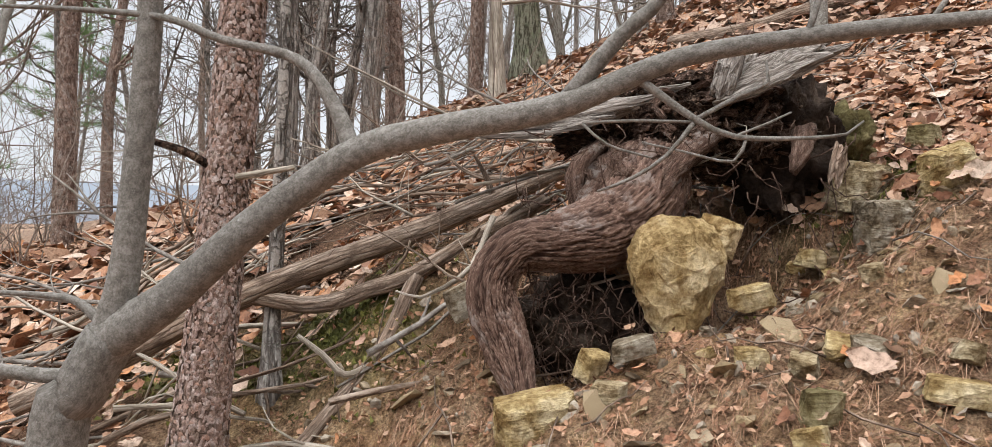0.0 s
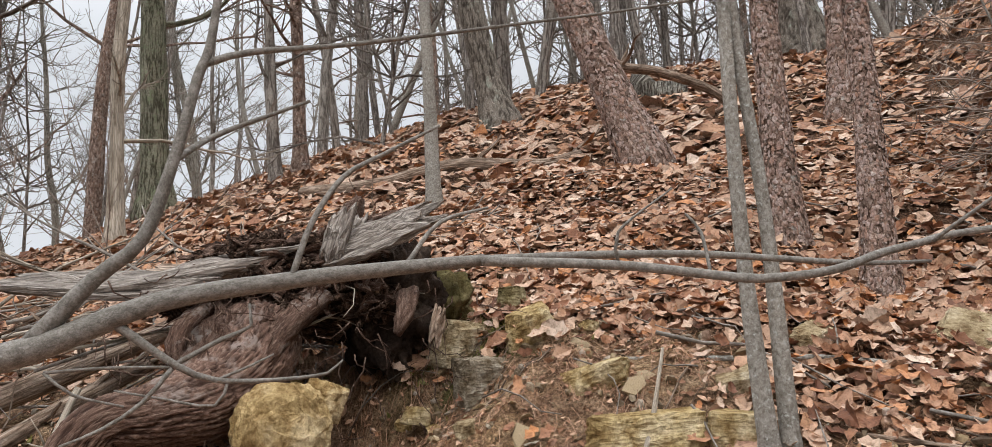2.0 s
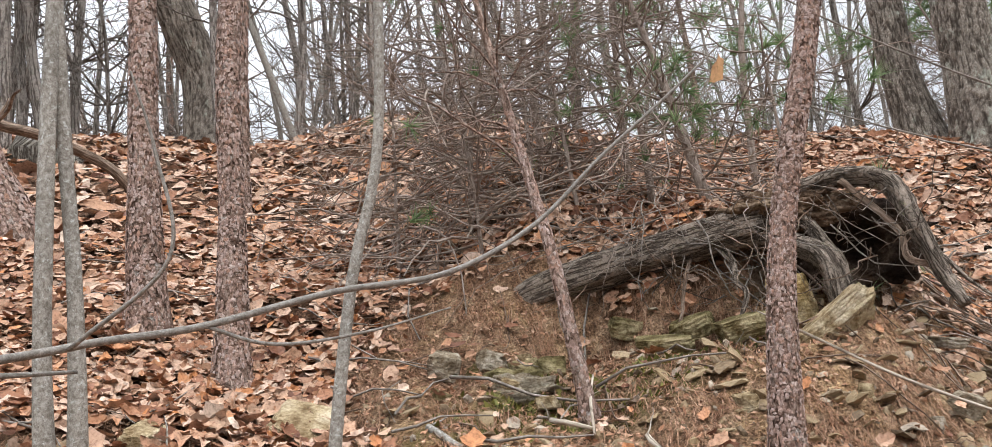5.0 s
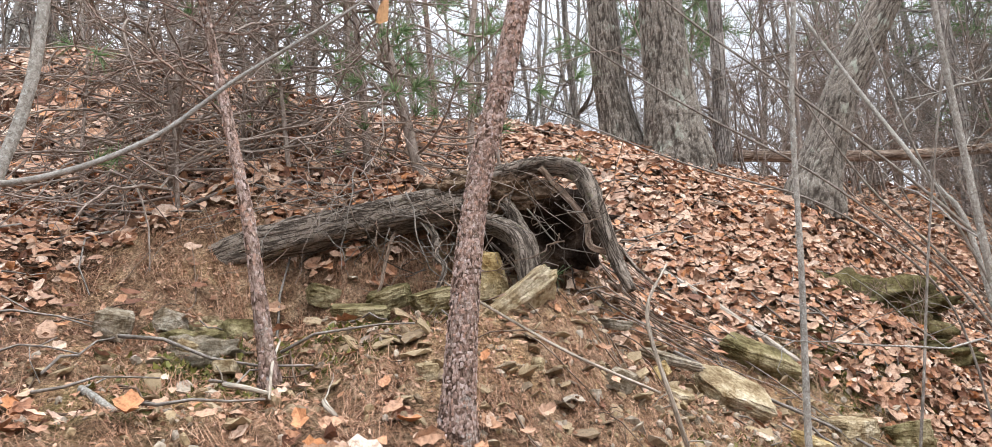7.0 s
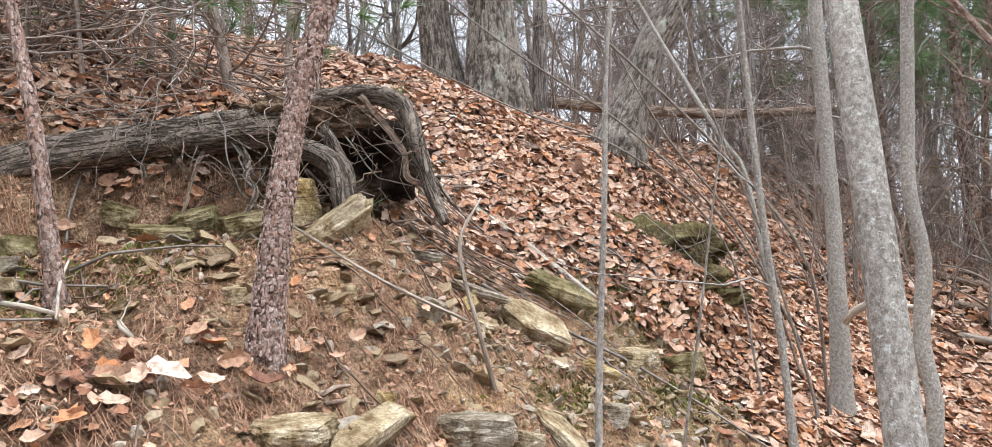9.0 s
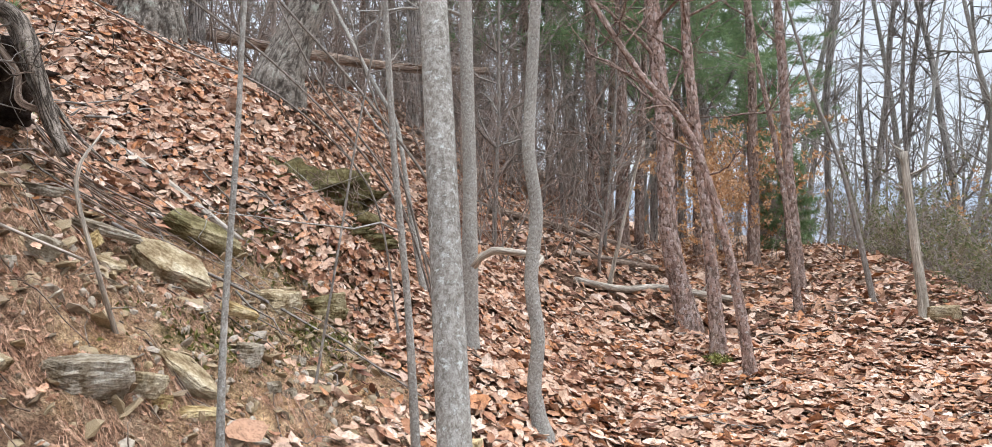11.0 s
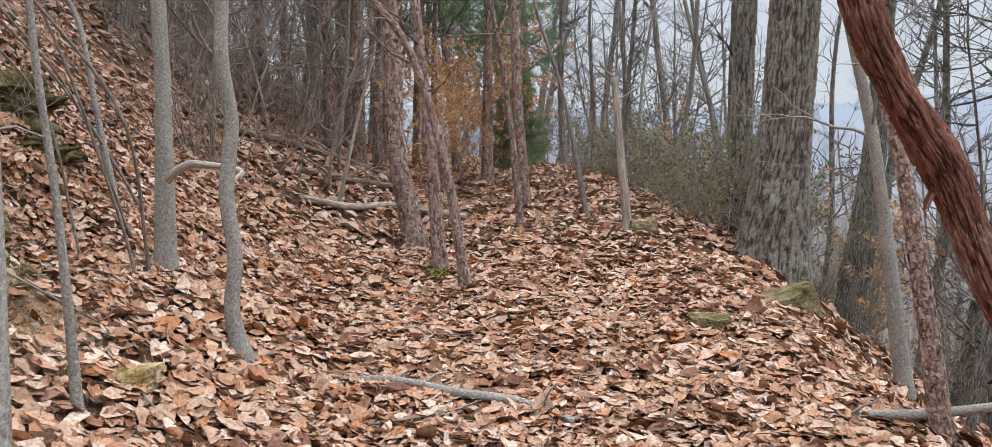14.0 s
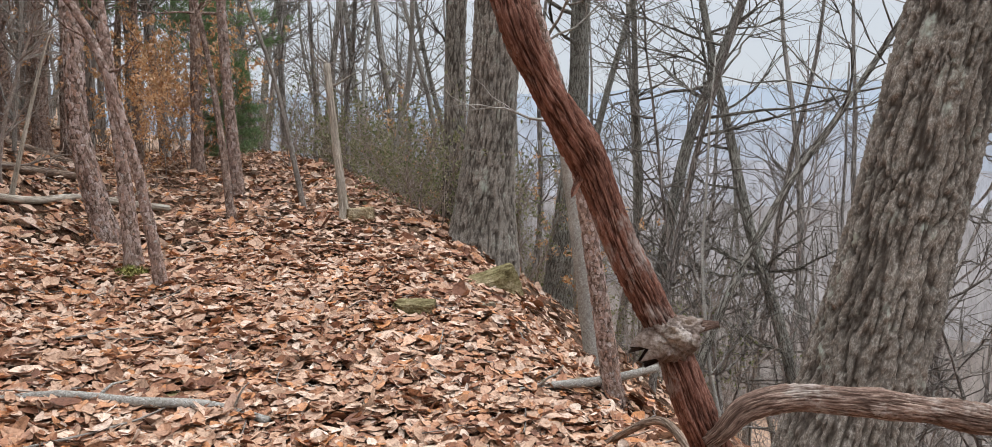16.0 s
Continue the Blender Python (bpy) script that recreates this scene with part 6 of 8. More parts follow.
def plank(parent, off, base, tip, face, width, thick, mat, seed, name="splinter"):
    """A torn board of weathered wood lying along the grain, with ragged ends; face: the way its broad side looks."""
    g = np.random.default_rng(seed)
    a, c = np.array(base, float), np.array(tip, float)
    d = (c - a) / np.linalg.norm(c - a)
    nrm = np.array(face, float)
    nrm -= d * (nrm @ d)
    nrm /= np.linalg.norm(nrm)
    side = np.cross(d, nrm)
    k, m = 9, 7
    u = np.linspace(0, 1, k)
    bend = 0.12 * np.linalg.norm(c - a) * g.normal(0, 0.4) * np.sin(u * 3.0)
    top, low = [], []
    for t in np.linspace(-1, 1, m):
        lo_, hi_ = 0.12 * g.random(), 1 - 0.3 * g.random()
        v = lo_ + (hi_ - lo_) * u
        mid = a + v[:, None] * (c - a) + nrm * bend[:, None]
        w = 0.5 * width * t * (1 - 0.35 * np.abs(u - 0.4)) * (1 + 0.06 * g.normal(0, 1, k))
        h = 0.5 * thick * (1 - 0.45 * abs(t)) * (1 + 0.4 * g.normal(0, 1, k)) * np.where((u < 0.05) | (u > 0.95), 0.3, 1)
        top.append(mid + side * w[:, None] + nrm * np.abs(h)[:, None])
        low.append(mid + side * w[:, None] - nrm * np.abs(h)[:, None])
    R = np.stack(top + low[::-1], 1)
    m2 = R.shape[1]
    i, j = np.meshgrid(np.arange(k - 1), np.arange(m2), indexing="ij")
    q = np.stack([i * m2 + j, i * m2 + (j + 1) % m2, (i + 1) * m2 + (j + 1) % m2, (i + 1) * m2 + j], -1).reshape(-1, 4)
    ends = np.array([[j_, j_ + 1, m2 - 2 - j_, m2 - 1 - j_] for j_ in range(m - 1)])
    b = Build()
    tt = (R - a)
    grain = np.stack([tt @ side, tt @ nrm, tt @ d + seed], -1).reshape(-1, 3)
    b.add(R.reshape(-1, 3) - np.array(off), np.concatenate([q, ends[:, ::-1], ends + (k - 1) * m2]), grain=grain)
    part(name, b, mat, parent, smooth=False)


plank(stump, so, (-0.35, 3.75, 2.13), (0.72, 3.1, 2.2), (0.15, -0.45, 1), 0.3, 0.05, wood_grey, 60, "plank")
plank(stump, so, (-0.2, 3.55, 2.08), (0.6, 3.08, 2.12), (0.1, -0.6, 1), 0.16, 0.04, wood_grey, 59, "plank")
plank(stump, so, (0.84, 3.2, 2.18), (1.28, 2.98, 2.36), (-0.35, -0.6, 0.7), 0.2, 0.06, wood_grey, 58, "plank")
plank(stump, so, (0.86, 3.12, 2.14), (0.95, 3.16, 2.42), (-0.6, -1, 0.1), 0.1, 0.05, wood_grey, 57, "plank")
plank(stump, so, (0.2, 3.6, 2.17), (0.7, 3.2, 2.11), (0, -0.7, 1), 0.13, 0.03, wood_log, 61, "plank")
plank(stump, so, (0.93, 3.24, 2.2), (1.04, 3.3, 2.41), (-0.5, -1, 0.1), 0.1, 0.04, wood_grey, 62, "plank")
plank(stump, so, (1.05, 3.24, 2.24), (1.34, 3.02, 2.37), (-0.2, -0.7, 0.6), 0.13, 0.035, wood_grey, 63, "plank")
plank(stump, so, (1.02, 3.3, 2.3), (1.25, 3.2, 2.36), (0, -1, 0.2), 0.12, 0.03, wood_stump, 64, "plank")
plank(stump, so, (0.82, 3.3, 2.16), (0.9, 3.3, 2.33), (-0.3, -1, 0), 0.07, 0.03, wood_stump, 65, "plank")
plank(stump, so, (1.3, 3.05, 1.98), (1.24, 3.0, 1.8), (0, -1, 0), 0.06, 0.02, wood_log, 66, "plank")
g = np.random.default_rng(71)
for k in range(300):
    th_, ph_ = g.uniform(-2.95, -0.25), g.uniform(-0.55, 1.1)
    d_ = np.array([np.cos(th_) * np.cos(ph_), np.sin(th_) * np.cos(ph_), np.sin(ph_)])
    p_ = np.array([0.78, 3.46, 2.05]) + d_ * np.array([0.46, 0.28, 0.24]) * g.uniform(0.92, 1.08)
    if np.hypot(p_[0] - 0.9, (p_[2] - 1.82) * 1.1) < 0.17:
        continue
    t_ = np.array([-0.75, 0.35, -0.12]) + g.normal(0, 0.5, 3)
    t_ /= np.linalg.norm(t_)
    ln = g.uniform(0.05, 0.2)
    plank(stump, so, p_ - t_ * ln * 0.5, p_ + t_ * ln * 0.5, d_ + g.normal(0, 0.35, 3), g.uniform(0.015, 0.05), g.uniform(0.01, 0.026), (wood_rot, wood_rot, wood_stump, wood_stump, wood_rot)[g.integers(5)], 500 + k)
hair = Build()
g = np.random.default_rng(88)
for k in range(330):
    a = np.array([g.uniform(0.05, 1.5), g.uniform(3.0, 3.15), 0])
    a[2] = g.uniform(1.3, 2.1)
    if k % 2:
        a = np.array([g.uniform(0.1, 0.6), g.uniform(2.92, 3.02), g.uniform(1.08, 1.52)])
    w = wander(g, a, (g.normal(0, 0.5), -0.5, -0.8), g.uniform(0.06, 0.3), 5, 0.45)
    tube(hair, w - so, np.linspace(0.0035, 0.001, 6), 4, cap=False)
part("root_tangle", hair, wood_stump, stump, kind="stuff", label="tangle of fine dark rootlets")

# ---- fallen branches beside it ----
lying("fallen_log", [(-1.9, 3.2, 0.95), (-1.488, 3.3, 1.138), (-1.244, 3.3, 1.267), (-1.017, 3.4, 1.381), (-0.719, 3.5, 1.501), (-0.249, 3.8, 1.68), (0.347, 4.2, 1.95)], [0.045, 0.0463, 0.0463, 0.0503, 0.0491, 0.0503, 0.05], wood_log, "long fallen log with peeling brown bark", "log", 3, 16, 0.06, 4)
fl = lying("fallen_branch", [(-1.25, 3.4, 1.33), (-1.03, 3.4, 1.36), (-0.752, 3.4, 1.329), (-0.514, 3.4, 1.4), (-0.355, 3.4, 1.453), (-0.067, 3.55, 1.62), (0.231, 3.8, 1.78)], [0.028, 0.0318, 0.0371, 0.0371, 0.0344, 0.038, 0.036], wood_log, "forked fallen branch propped over the hollow", "branch", 5, 14, 0.06, 3)
wood_part("fork", [(-0.335, 3.4, 1.45), (-0.421, 3.3, 1.241), (-0.483, 3.2, 1.129), (-0.589, 3.1, 1.001), (-0.733, 3.0, 0.83)], [0.036, 0.0334, 0.0324, 0.0314, 0.0304], wood_log, fl, (-1.25, 3.4, 1.33), 12, 0.06, 9)
wood_part("fork", [(-0.758, 3.1, 1.243), (-0.661, 3.1, 1.17), (-0.577, 3.1, 1.093), (-0.48, 3.18, 1.12)], [0.0097, 0.0121, 0.0145, 0.0155], wood_pale, fl, (-1.25, 3.4, 1.33), 8, 0.06, 10)
lying("dry_stick", [(-0.01, 3.3, 1.7), (-0.099, 3.25, 1.5), (-0.209, 3.2, 1.416), (-0.296, 3.2, 1.379), (-0.4, 3.25, 1.4)], [0.013, 0.0114, 0.01, 0.007, 0.004], wood_pale, "pale crooked dead stick beside the bent root", "stick", 6, 8, 0.06, 2)
g = np.random.default_rng(19)
for k in range(125):
    s0, w0 = g.uniform(-5.0, -1.95), g.uniform(1.2, 4.4)
    x, y, z = at_sw(s0, w0, g.uniform(0.02, 0.25))
    a = g.uniform(-0.5, 0.6) + (3.14 if k % 4 == 0 else 0)
    ln = g.uniform(0.6, 1.9)
    q = wander(g, (x, y, z), (np.cos(a), np.sin(a) * 0.4 + 0.25, g.uniform(0.05, 0.4)), ln, 8, 0.12)
    r = g.uniform(0.006, 0.017)
    ob = thing("dead_branch", (x, y, z), "thin grey-brown dead branch lying in the tangle", "branch", "tangle of dead branches")
    b = Build()
    tube(b, q - q[0], np.linspace(r, r * 0.3, len(q)), 6, 0.04, k)
    part("stem", b, (wood_log, wood_pale, bark_twig)[k % 3], ob)
    for j in range(4):
        i = g.integers(1, 7)
        t = wander(g, q[i], (q[i + 1] - q[i]) + g.normal(0, 0.6, 3) * ln / 8, ln * g.uniform(0.15, 0.4), 5, 0.2)
        b = Build()
        tube(b, t - q[0], np.linspace(r * 0.5, r * 0.15, len(t)), 5)
        part("side_twig", b, (wood_log, wood_pale, bark_twig)[k % 3], ob)
lying("fallen_log", [(1.722, 7.937, 3.4), (2.184, 7.072, 3.3), (2.829, 6.637, 3.45), (3.339, 6.002, 3.4), (3.691, 5.843, 3.45)], [0.075, 0.07, 0.065, 0.06, 0.05], wood_log, "grey-brown fallen log across the leafy slope", "log", 7, 14, 0.08, 3, sink=0.6)
lying("straight_stick", [(1.879, 2.628, 1.73), (2.176, 2.382, 1.72), (2.48, 2.22, 1.71), (2.757, 1.958, 1.66)], [0.0109, 0.012, 0.0125, 0.013], bark_grey, "straight grey lichen-flecked stick on the leaves", "stick", 8, 10, 0.04, 1)
lying("long_stick", [(1.737, 2.405, 1.6), (1.986, 2.086, 1.55), (2.089, 1.872, 1.5), (2.229, 1.698, 1.47), (2.5, 1.45, 1.42)], [0.011, 0.0124, 0.0116, 0.0093, 0.006], wood_log, "long brown stick lying behind the twin saplings", "stick", 9, 10, 0.05, 2)
lying("upright_stick", [(1.42, 1.98, 1.15), (1.463, 2.005, 1.249), (1.569, 2.081, 1.42), (1.674, 2.157, 1.561), (1.781, 2.233, 1.765)], [0.0088, 0.0088, 0.0092, 0.0087, 0.005], wood_pale, "thin dead stick leaning against the bank", "stick", 10, 8, 0.04, 0)
lying("bent_limb", [(3.9, 6.1, 4.6), (4.063, 6.01, 4.52), (4.267, 6.014, 4.392), (4.639, 5.928, 4.347), (5.148, 5.768, 4.15), (5.4, 5.7, 3.85)], [0.025, 0.0296, 0.0479, 0.0484, 0.0428, 0.04], wood_log, "bent broken limb propped on the slope", "limb", 11, 10, 0.07, 3)
tree("broken_stump", [(5.59, 7.23, 4.35), (5.6, 7.22, 4.7)], 0.24, 0.35, bark_oak, "low broken tree stump on the crest", limbs=0, sides=18, rough=0.1, broken=True, category="stump", taper=0.15)

# ---- stones of the bank ----
YS, GS = "yellow sandstone lump in the bare bank", "grey-brown shale slab in the bare bank"
for k, (at_, size, rot, mat, lab) in enumerate([
    ((1.46, 3.3, 1.78), (0.24, 0.2, 0.2), (10, 5, 20), rock_tan, "pale tan sandstone block in the bare bank"),
    ((1.47, 3.05, 1.62), (0.23, 0.18, 0.2), (5, 0, 10), rock_grey, "grey upright stone in the bare bank"),
    ((1.74, 3.1, 1.84), (0.27, 0.2, 0.17), (0, -20, 10), rock_yellow, YS), ((1.77, 3.36, 1.99), (0.13, 0.12, 0.1), (0, 0, 30), rock_mossy, "small mossy yellow stone in the bank"),
    ((1.7, 2.54, 1.63), (0.24, 0.2, 0.11), (0, -14, -30), rock_yellow, "flat yellow sandstone piece in the bank"),
    ((1.66, 2.2, 1.45), (0.38, 0.22, 0.15), (0, -3, -38), rock_yellow, "long flat-topped yellow sandstone slab in the bank"),
    ((1.9, 2.02, 1.46), (0.2, 0.2, 0.13), (0, 4, -45), rock_yellow, "flat yellow sandstone slab at the sapling's foot"),
    ((2.07, 2.19, 1.6), (0.18, 0.16, 0.1), (10, -20, -30), rock_tan, "tilted tan stone beside the twin saplings"),
    ((1.2, 2.1, 1.2), (0.15, 0.1, 0.06), (0, 5, -20), rock_yellow, "half-buried low yellow stone"),
    ((0.75, 2.39, 1.26), (0.09, 0.07, 0.06), (0, 0, 10), rock_yellow, "small yellow stone on the bare soil"), ((0.31, 2.6, 1.2), (0.1, 0.08, 0.09), (20, 0, 40), rock_yellow, "small orange-yellow stone on the bare soil"),
    ((0.43, 2.57, 1.24), (0.13, 0.09, 0.06), (0, -15, 10), rock_grey, "small flat grey stone on the bare soil"), ((0.34, 2.44, 1.12), (0.11, 0.1, 0.07), (0, 0, 70), rock_tan, "small tan stone on the bare soil"),
    ((0.12, 2.5, 1.04), (0.26, 0.18, 0.14), (0, -8, 10), rock_yellow, "broad yellow stone below the bent root"), ((0.84, 2.67, 1.39), (0.14, 0.1, 0.08), (0, -15, 0), rock_yellow, "flat yellow stone beside the boulder"),
    ((1.21, 3.12, 1.5), (0.11, 0.09, 0.07), (0, 10, 20), rock_yellow, "small yellow stone beside the boulder"), 
    ((-0.1, 3.0, 1.36), (0.17, 0.1, 0.12), (0, -25, 10), rock_grey, "grey slate block jutting from the bank"), ((0.85, 2.14, 1.15), (0.11, 0.1, 0.09), (0, 0, 20), rock_mossy, "half-buried brown stone in the soil"),
    
    
    ((3.82, 1.8, 1.97), (0.2, 0.15, 0.11), (12, -14, 25), rock_grey, "lichened grey stone jutting from needle litter"), ((3.93, 1.6, 1.96), (0.14, 0.12, 0.1), (-10, 16, -35), rock_grey, "lichened grey stone jutting from needle litter"),
    ((4.02, 1.36, 1.9), (0.2, 0.14, 0.09), (6, 12, 55), rock_mossy, "mossy stone jutting from needle litter"), ((3.78, 1.44, 1.83), (0.15, 0.11, 0.09), (18, -8, 10), rock_tan, "pale layered shale in the bank"),
    ((3.64, 1.21, 1.75), (0.13, 0.09, 0.05), (0, 8, 10), rock_tan, "pale flat stone on the needles"), ((3.62, 1.72, 1.81), (0.12, 0.1, 0.08), (15, 20, -30), rock_mossy, "mossy stone in the bank"),
    ((4.19, 1.55, 1.97), (0.1, 0.08, 0.06), (0, 0, 80), rock_tan, "small pale stone on the needles"),
    ((3.06, 2.02, 1.74), (0.3, 0.26, 0.08), (25, -22, 10), rock_tan, "tilted yellow-tan slab among the leaves"), ((2.56, 2.34, 1.75), (0.17, 0.15, 0.08), (20, -10, 0), rock_tan, "tan stone among the leaves"),
    ((4.6, 0.28, 2.12), (0.2, 0.2, 0.24), (0, 0, 20), rock_yellow, "rounded yellow stone under the curled root"),
    ((3.97, 0.01, 1.63), (0.07, 0.06, 0.14), (5, 8, 0), rock_tan, "small upright tan stone on the bare soil"), ((4.2, -0.31, 1.53), (0.14, 0.06, 0.2), (20, 25, -70), rock_grey, "pale grey tilted stone on the bare soil"),
    
    
    
    
    
    ((4.08, -2.16, 0.47), (0.3, 0.2, 0.14), (0, 10, -40), rock_yellow, "yellow stone half under the leaves"),
    
    ((5.96, -9.21, 0.52), (0.34, 0.24, 0.2), (0, 5, 30), rock_tan, "tan stone at the track edge"), ((3.45, -7.75, 0.07), (0.6, 0.32, 0.34), (0, 18, 30), rock_mossy, "angular brown mossy boulder at the track edge"),
    ((3.37, -6.26, 0.18), (0.32, 0.24, 0.14), (0, 0, 20), rock_mossy, "mossy grey-green stone among leaves"), ((3.0, -6.7, 0.1), (0.25, 0.2, 0.16), (0, 10, 0), rock_grey, "grey stone at the track edge"),
    ((1.6, -5.72, -0.08), (0.17, 0.13, 0.1), (0, 0, 0), rock_yellow, "small yellow stone by the thin pine's foot"), ((1.75, -5.62, -0.04), (0.16, 0.12, 0.12), (0, 10, 40), rock_grey, "small pale stone by the thin pine's foot"),
    ((3.75, -4.1, 0.06), (0.3, 0.14, 0.06), (0, 0, 10), rock_mossy, "flat mossy stone beneath a stick"),
]):
    up_ = 0.035 if at_[0] < 3.1 and at_[1] > 1.9 and max(size) > 0.1 else 0.015
    stone("stone", (at_[0], at_[1], at_[2] + up_), size, rot, mat, lab, 200 + k, 4 if max(size) > 0.2 else 2, 4 if max(size) > 0.2 and mat == rock_grey else 0, rough=0.03)

for k, (at_, size, rot, mat, lab) in enumerate([
    ((4.33, 0.1, 1.99), (0.42, 0.22, 0.15), (10, -35, -75), rock_tan, "tilted tan slab under the curled root"), ((5.5, -1.16, 1.63), (0.48, 0.22, 0.15), (25, 22, -80), rock_mossy, "long mossy brown slab sticking from the bank"),
    ((5.05, -0.92, 1.47), (0.46, 0.3, 0.13), (30, 32, -80), rock_tan, "tilted layered tan slab on the bank"), ((5.2, -1.55, 1.2), (0.34, 0.28, 0.2), (0, 8, -72), rock_tan, "layered tan ledge stone"),
    ((5.45, -1.87, 1.13), (0.28, 0.26, 0.2), (0, 5, -60), rock_mossy, "brown mossy ledge stone"), ((3.22, -0.08, 1.22), (0.48, 0.13, 0.1), (25, -11, -29), rock_tan, "plank-like tan slab on the bank foot"),
    ((3.13, 0.12, 1.25), (0.3, 0.2, 0.12), (8, 6, -70), rock_tan, "flat layered tan slab at the bank foot"), ((3.58, -0.47, 1.15), (0.3, 0.2, 0.16), (12, 8, -85), rock_grey, "layered grey-tan slab at the bank foot"),
    ((3.74, -0.68, 1.07), (0.13, 0.12, 0.1), (0, 12, -70), rock_tan, "small tan slab at the bank foot"), ((3.97, -0.86, 1.05), (0.34, 0.17, 0.08), (12, 40, -112), rock_tan, "thin tan slab dipping down the bank"),
    ((4.24, -1.17, 1.07), (0.13, 0.12, 0.12), (0, 10, -40), rock_grey, "small grey block on the bank foot"), ((3.76, -0.85, 0.93), (0.22, 0.13, 0.05), (5, 10, -80), rock_yellow, "thin yellow flake of stone at the bank foot"),
    ((3.05, -0.13, 1.09), (0.16, 0.12, 0.1), (10, 10, -20), rock_grey, "pale grey broken stone at the bank foot"), ((4.75, -0.34, 1.86), (0.2, 0.12, 0.05), (10, 12, -80), rock_grey, "thin flat grey stone on the bank"),
    ((4.9, -0.62, 1.66), (0.34, 0.14, 0.05), (18, 20, -80), rock_grey, "thin pale shale slab under the fallen branch"), ((4.3, -0.02, 1.78), (0.2, 0.16, 0.1), (12, -25, -80), rock_yellow, "yellow slab below the curled root"),
    ((4.54, 1.1, 2.1), (0.2, 0.16, 0.11), (12, 14, -60), rock_mossy, "mossy ledge slab under the fallen trunk"), ((4.48, 0.76, 2.06), (0.22, 0.18, 0.11), (14, -8, -95), rock_mossy, "mossy ledge slab under the fallen trunk"),
    ((4.4, 0.5, 2.03), (0.28, 0.22, 0.11), (10, -8, -85), rock_mossy, "mossy ledge slab under the fallen trunk"), ((4.36, 0.88, 1.99), (0.3, 0.2, 0.08), (15, 5, -70), rock_mossy, "mossy ledge slab in the bank"),
    ((4.0, 0.25, 1.74), (0.16, 0.13, 0.06), (20, -15, -60), rock_tan, "tan flake of stone on the bare bank"), ((4.5, -0.6, 1.5), (0.15, 0.1, 0.05), (15, 25, -90), rock_tan, "tan flake of stone on the bare bank"),
    ((4.62, -1.2, 1.24), (0.2, 0.13, 0.06), (10, 20, -80), rock_yellow, "yellow flake of stone on the bare bank"), ((3.6, 0.2, 1.5), (0.14, 0.12, 0.05), (10, 0, -60), rock_grey, "grey flake of stone on the bare bank"),
    ((4.45, -0.12, 1.86), (0.12, 0.05, 0.05), (10, 10, -100), rock_tan, "short tan splinter of stone on the bank")]):
    slab(at_, size, rot, mat, lab, 1300 + k, 6 if max(size) > 0.3 else 4)
g = np.random.default_rng(57)
for k in range(46):
    if k < 26:
        x_, y_, z_ = at_sw(g.uniform(-1.7, -0.2), g.uniform(2.1, 3.7))
    else:
        x_, y_, z_ = at_sw(g.uniform(2.6, 5.3), g.uniform(1.5, 3.0))
    d_ = g.uniform(0.04, 0.1)
    stone("stone", (x_, y_, z_ - d_ * 0.02), (d_ * 1.4, d_, d_ * 0.75), tuple(g.uniform(-25, 25, 2)) + (g.uniform(0, 360),), (rock_tan, rock_yellow, rock_grey)[k % 3], "small broken stone lying on the bare bank", 1400 + k, 1, 0, "small stones of the bank", rough=0.07)
oc = np.array([3.95, 1.62, 1.85])
crop = thing("rock_outcrop", tuple(oc), "lumpy mossy rock outcrop breaking through the needle litter", "rock")
crag("body", (4.0, 1.64, 1.86), (0.2, 0.36, 0.14), 21, rock_mossy, crop, oc, 0.4, 2.2, level=4)
crag("lower_lump", (3.82, 1.45, 1.8), (0.14, 0.24, 0.1), 22, rock_grey, crop, oc, 0.45, 2.6, level=4)
for k, (a_, c_, r_) in enumerate([((3.33, 0.07, 1.34), (3.45, -0.02, 1.36), 0.008), ((3.3, 0.05, 1.32), (3.46, -0.1, 1.29), 0.008)]):
    lying("short_stick", [a_, tuple((np.array(a_) + np.array(c_)) / 2 + np.array([0, 0, 0.012])), c_], [r_, r_ * 1.1, r_ * 0.7], wood_log, "short brown stick among the slabs", "stick", 160 + k, 8, 0.1, 0, "short sticks on the needles")

# ---- thin arching stems at the foot of the second bank ----
for k, (q, r) in enumerate([
    ([(5.3, -2.75, 0.95), (5.01, -2.54, 1.72), (4.99, -2.15, 2.29), (4.96, -1.53, 2.93), (4.93, -0.96, 3.45)], 0.02),
    ([(5.2, -2.6, 1.0), (5.05, -2.3, 1.9), (5.0, -2.0, 2.7), (5.05, -1.85, 3.5)], 0.017),
    ([(5.5, -2.4, 1.1), (5.4, -2.2, 1.9), (5.3, -1.6, 2.45), (5.3, -0.9, 2.75)], 0.014),
    ([(5.9, -2.9, 0.95), (5.7, -2.5, 1.9), (5.5, -1.9, 2.6), (5.4, -1.5, 3.3)], 0.016),
    ([(4.3, -1.5, 0.9), (4.25, -1.6, 1.5), (4.3, -1.75, 2.2), (4.2, -1.9, 3.0)], 0.012),
    ([(6.4, -3.2, 1.0), (6.2, -2.6, 2.0), (5.9, -1.8, 2.7), (5.7, -1.0, 3.2)], 0.018)]):
    tree("arching_sapling", q, r * 0.62, 3.2, bark_twig, "thin arching grey-brown sapling leaning from the bank", "arching saplings", limbs=7, lo=0.7, length=0.9, sides=8, rough=0.05, seed=820 + k, twigs=3)
lying("white_sprout", [(4.0, -0.6, 1.2), (3.85, -0.52, 1.5), (3.8, -0.45, 1.85), (3.85, -0.55, 2.05)], [0.011, 0.01, 0.008, 0.004], wood_pale, "pale branching dead sprout on the bare bank", "sprout", 31, 8, 0.05, 5)
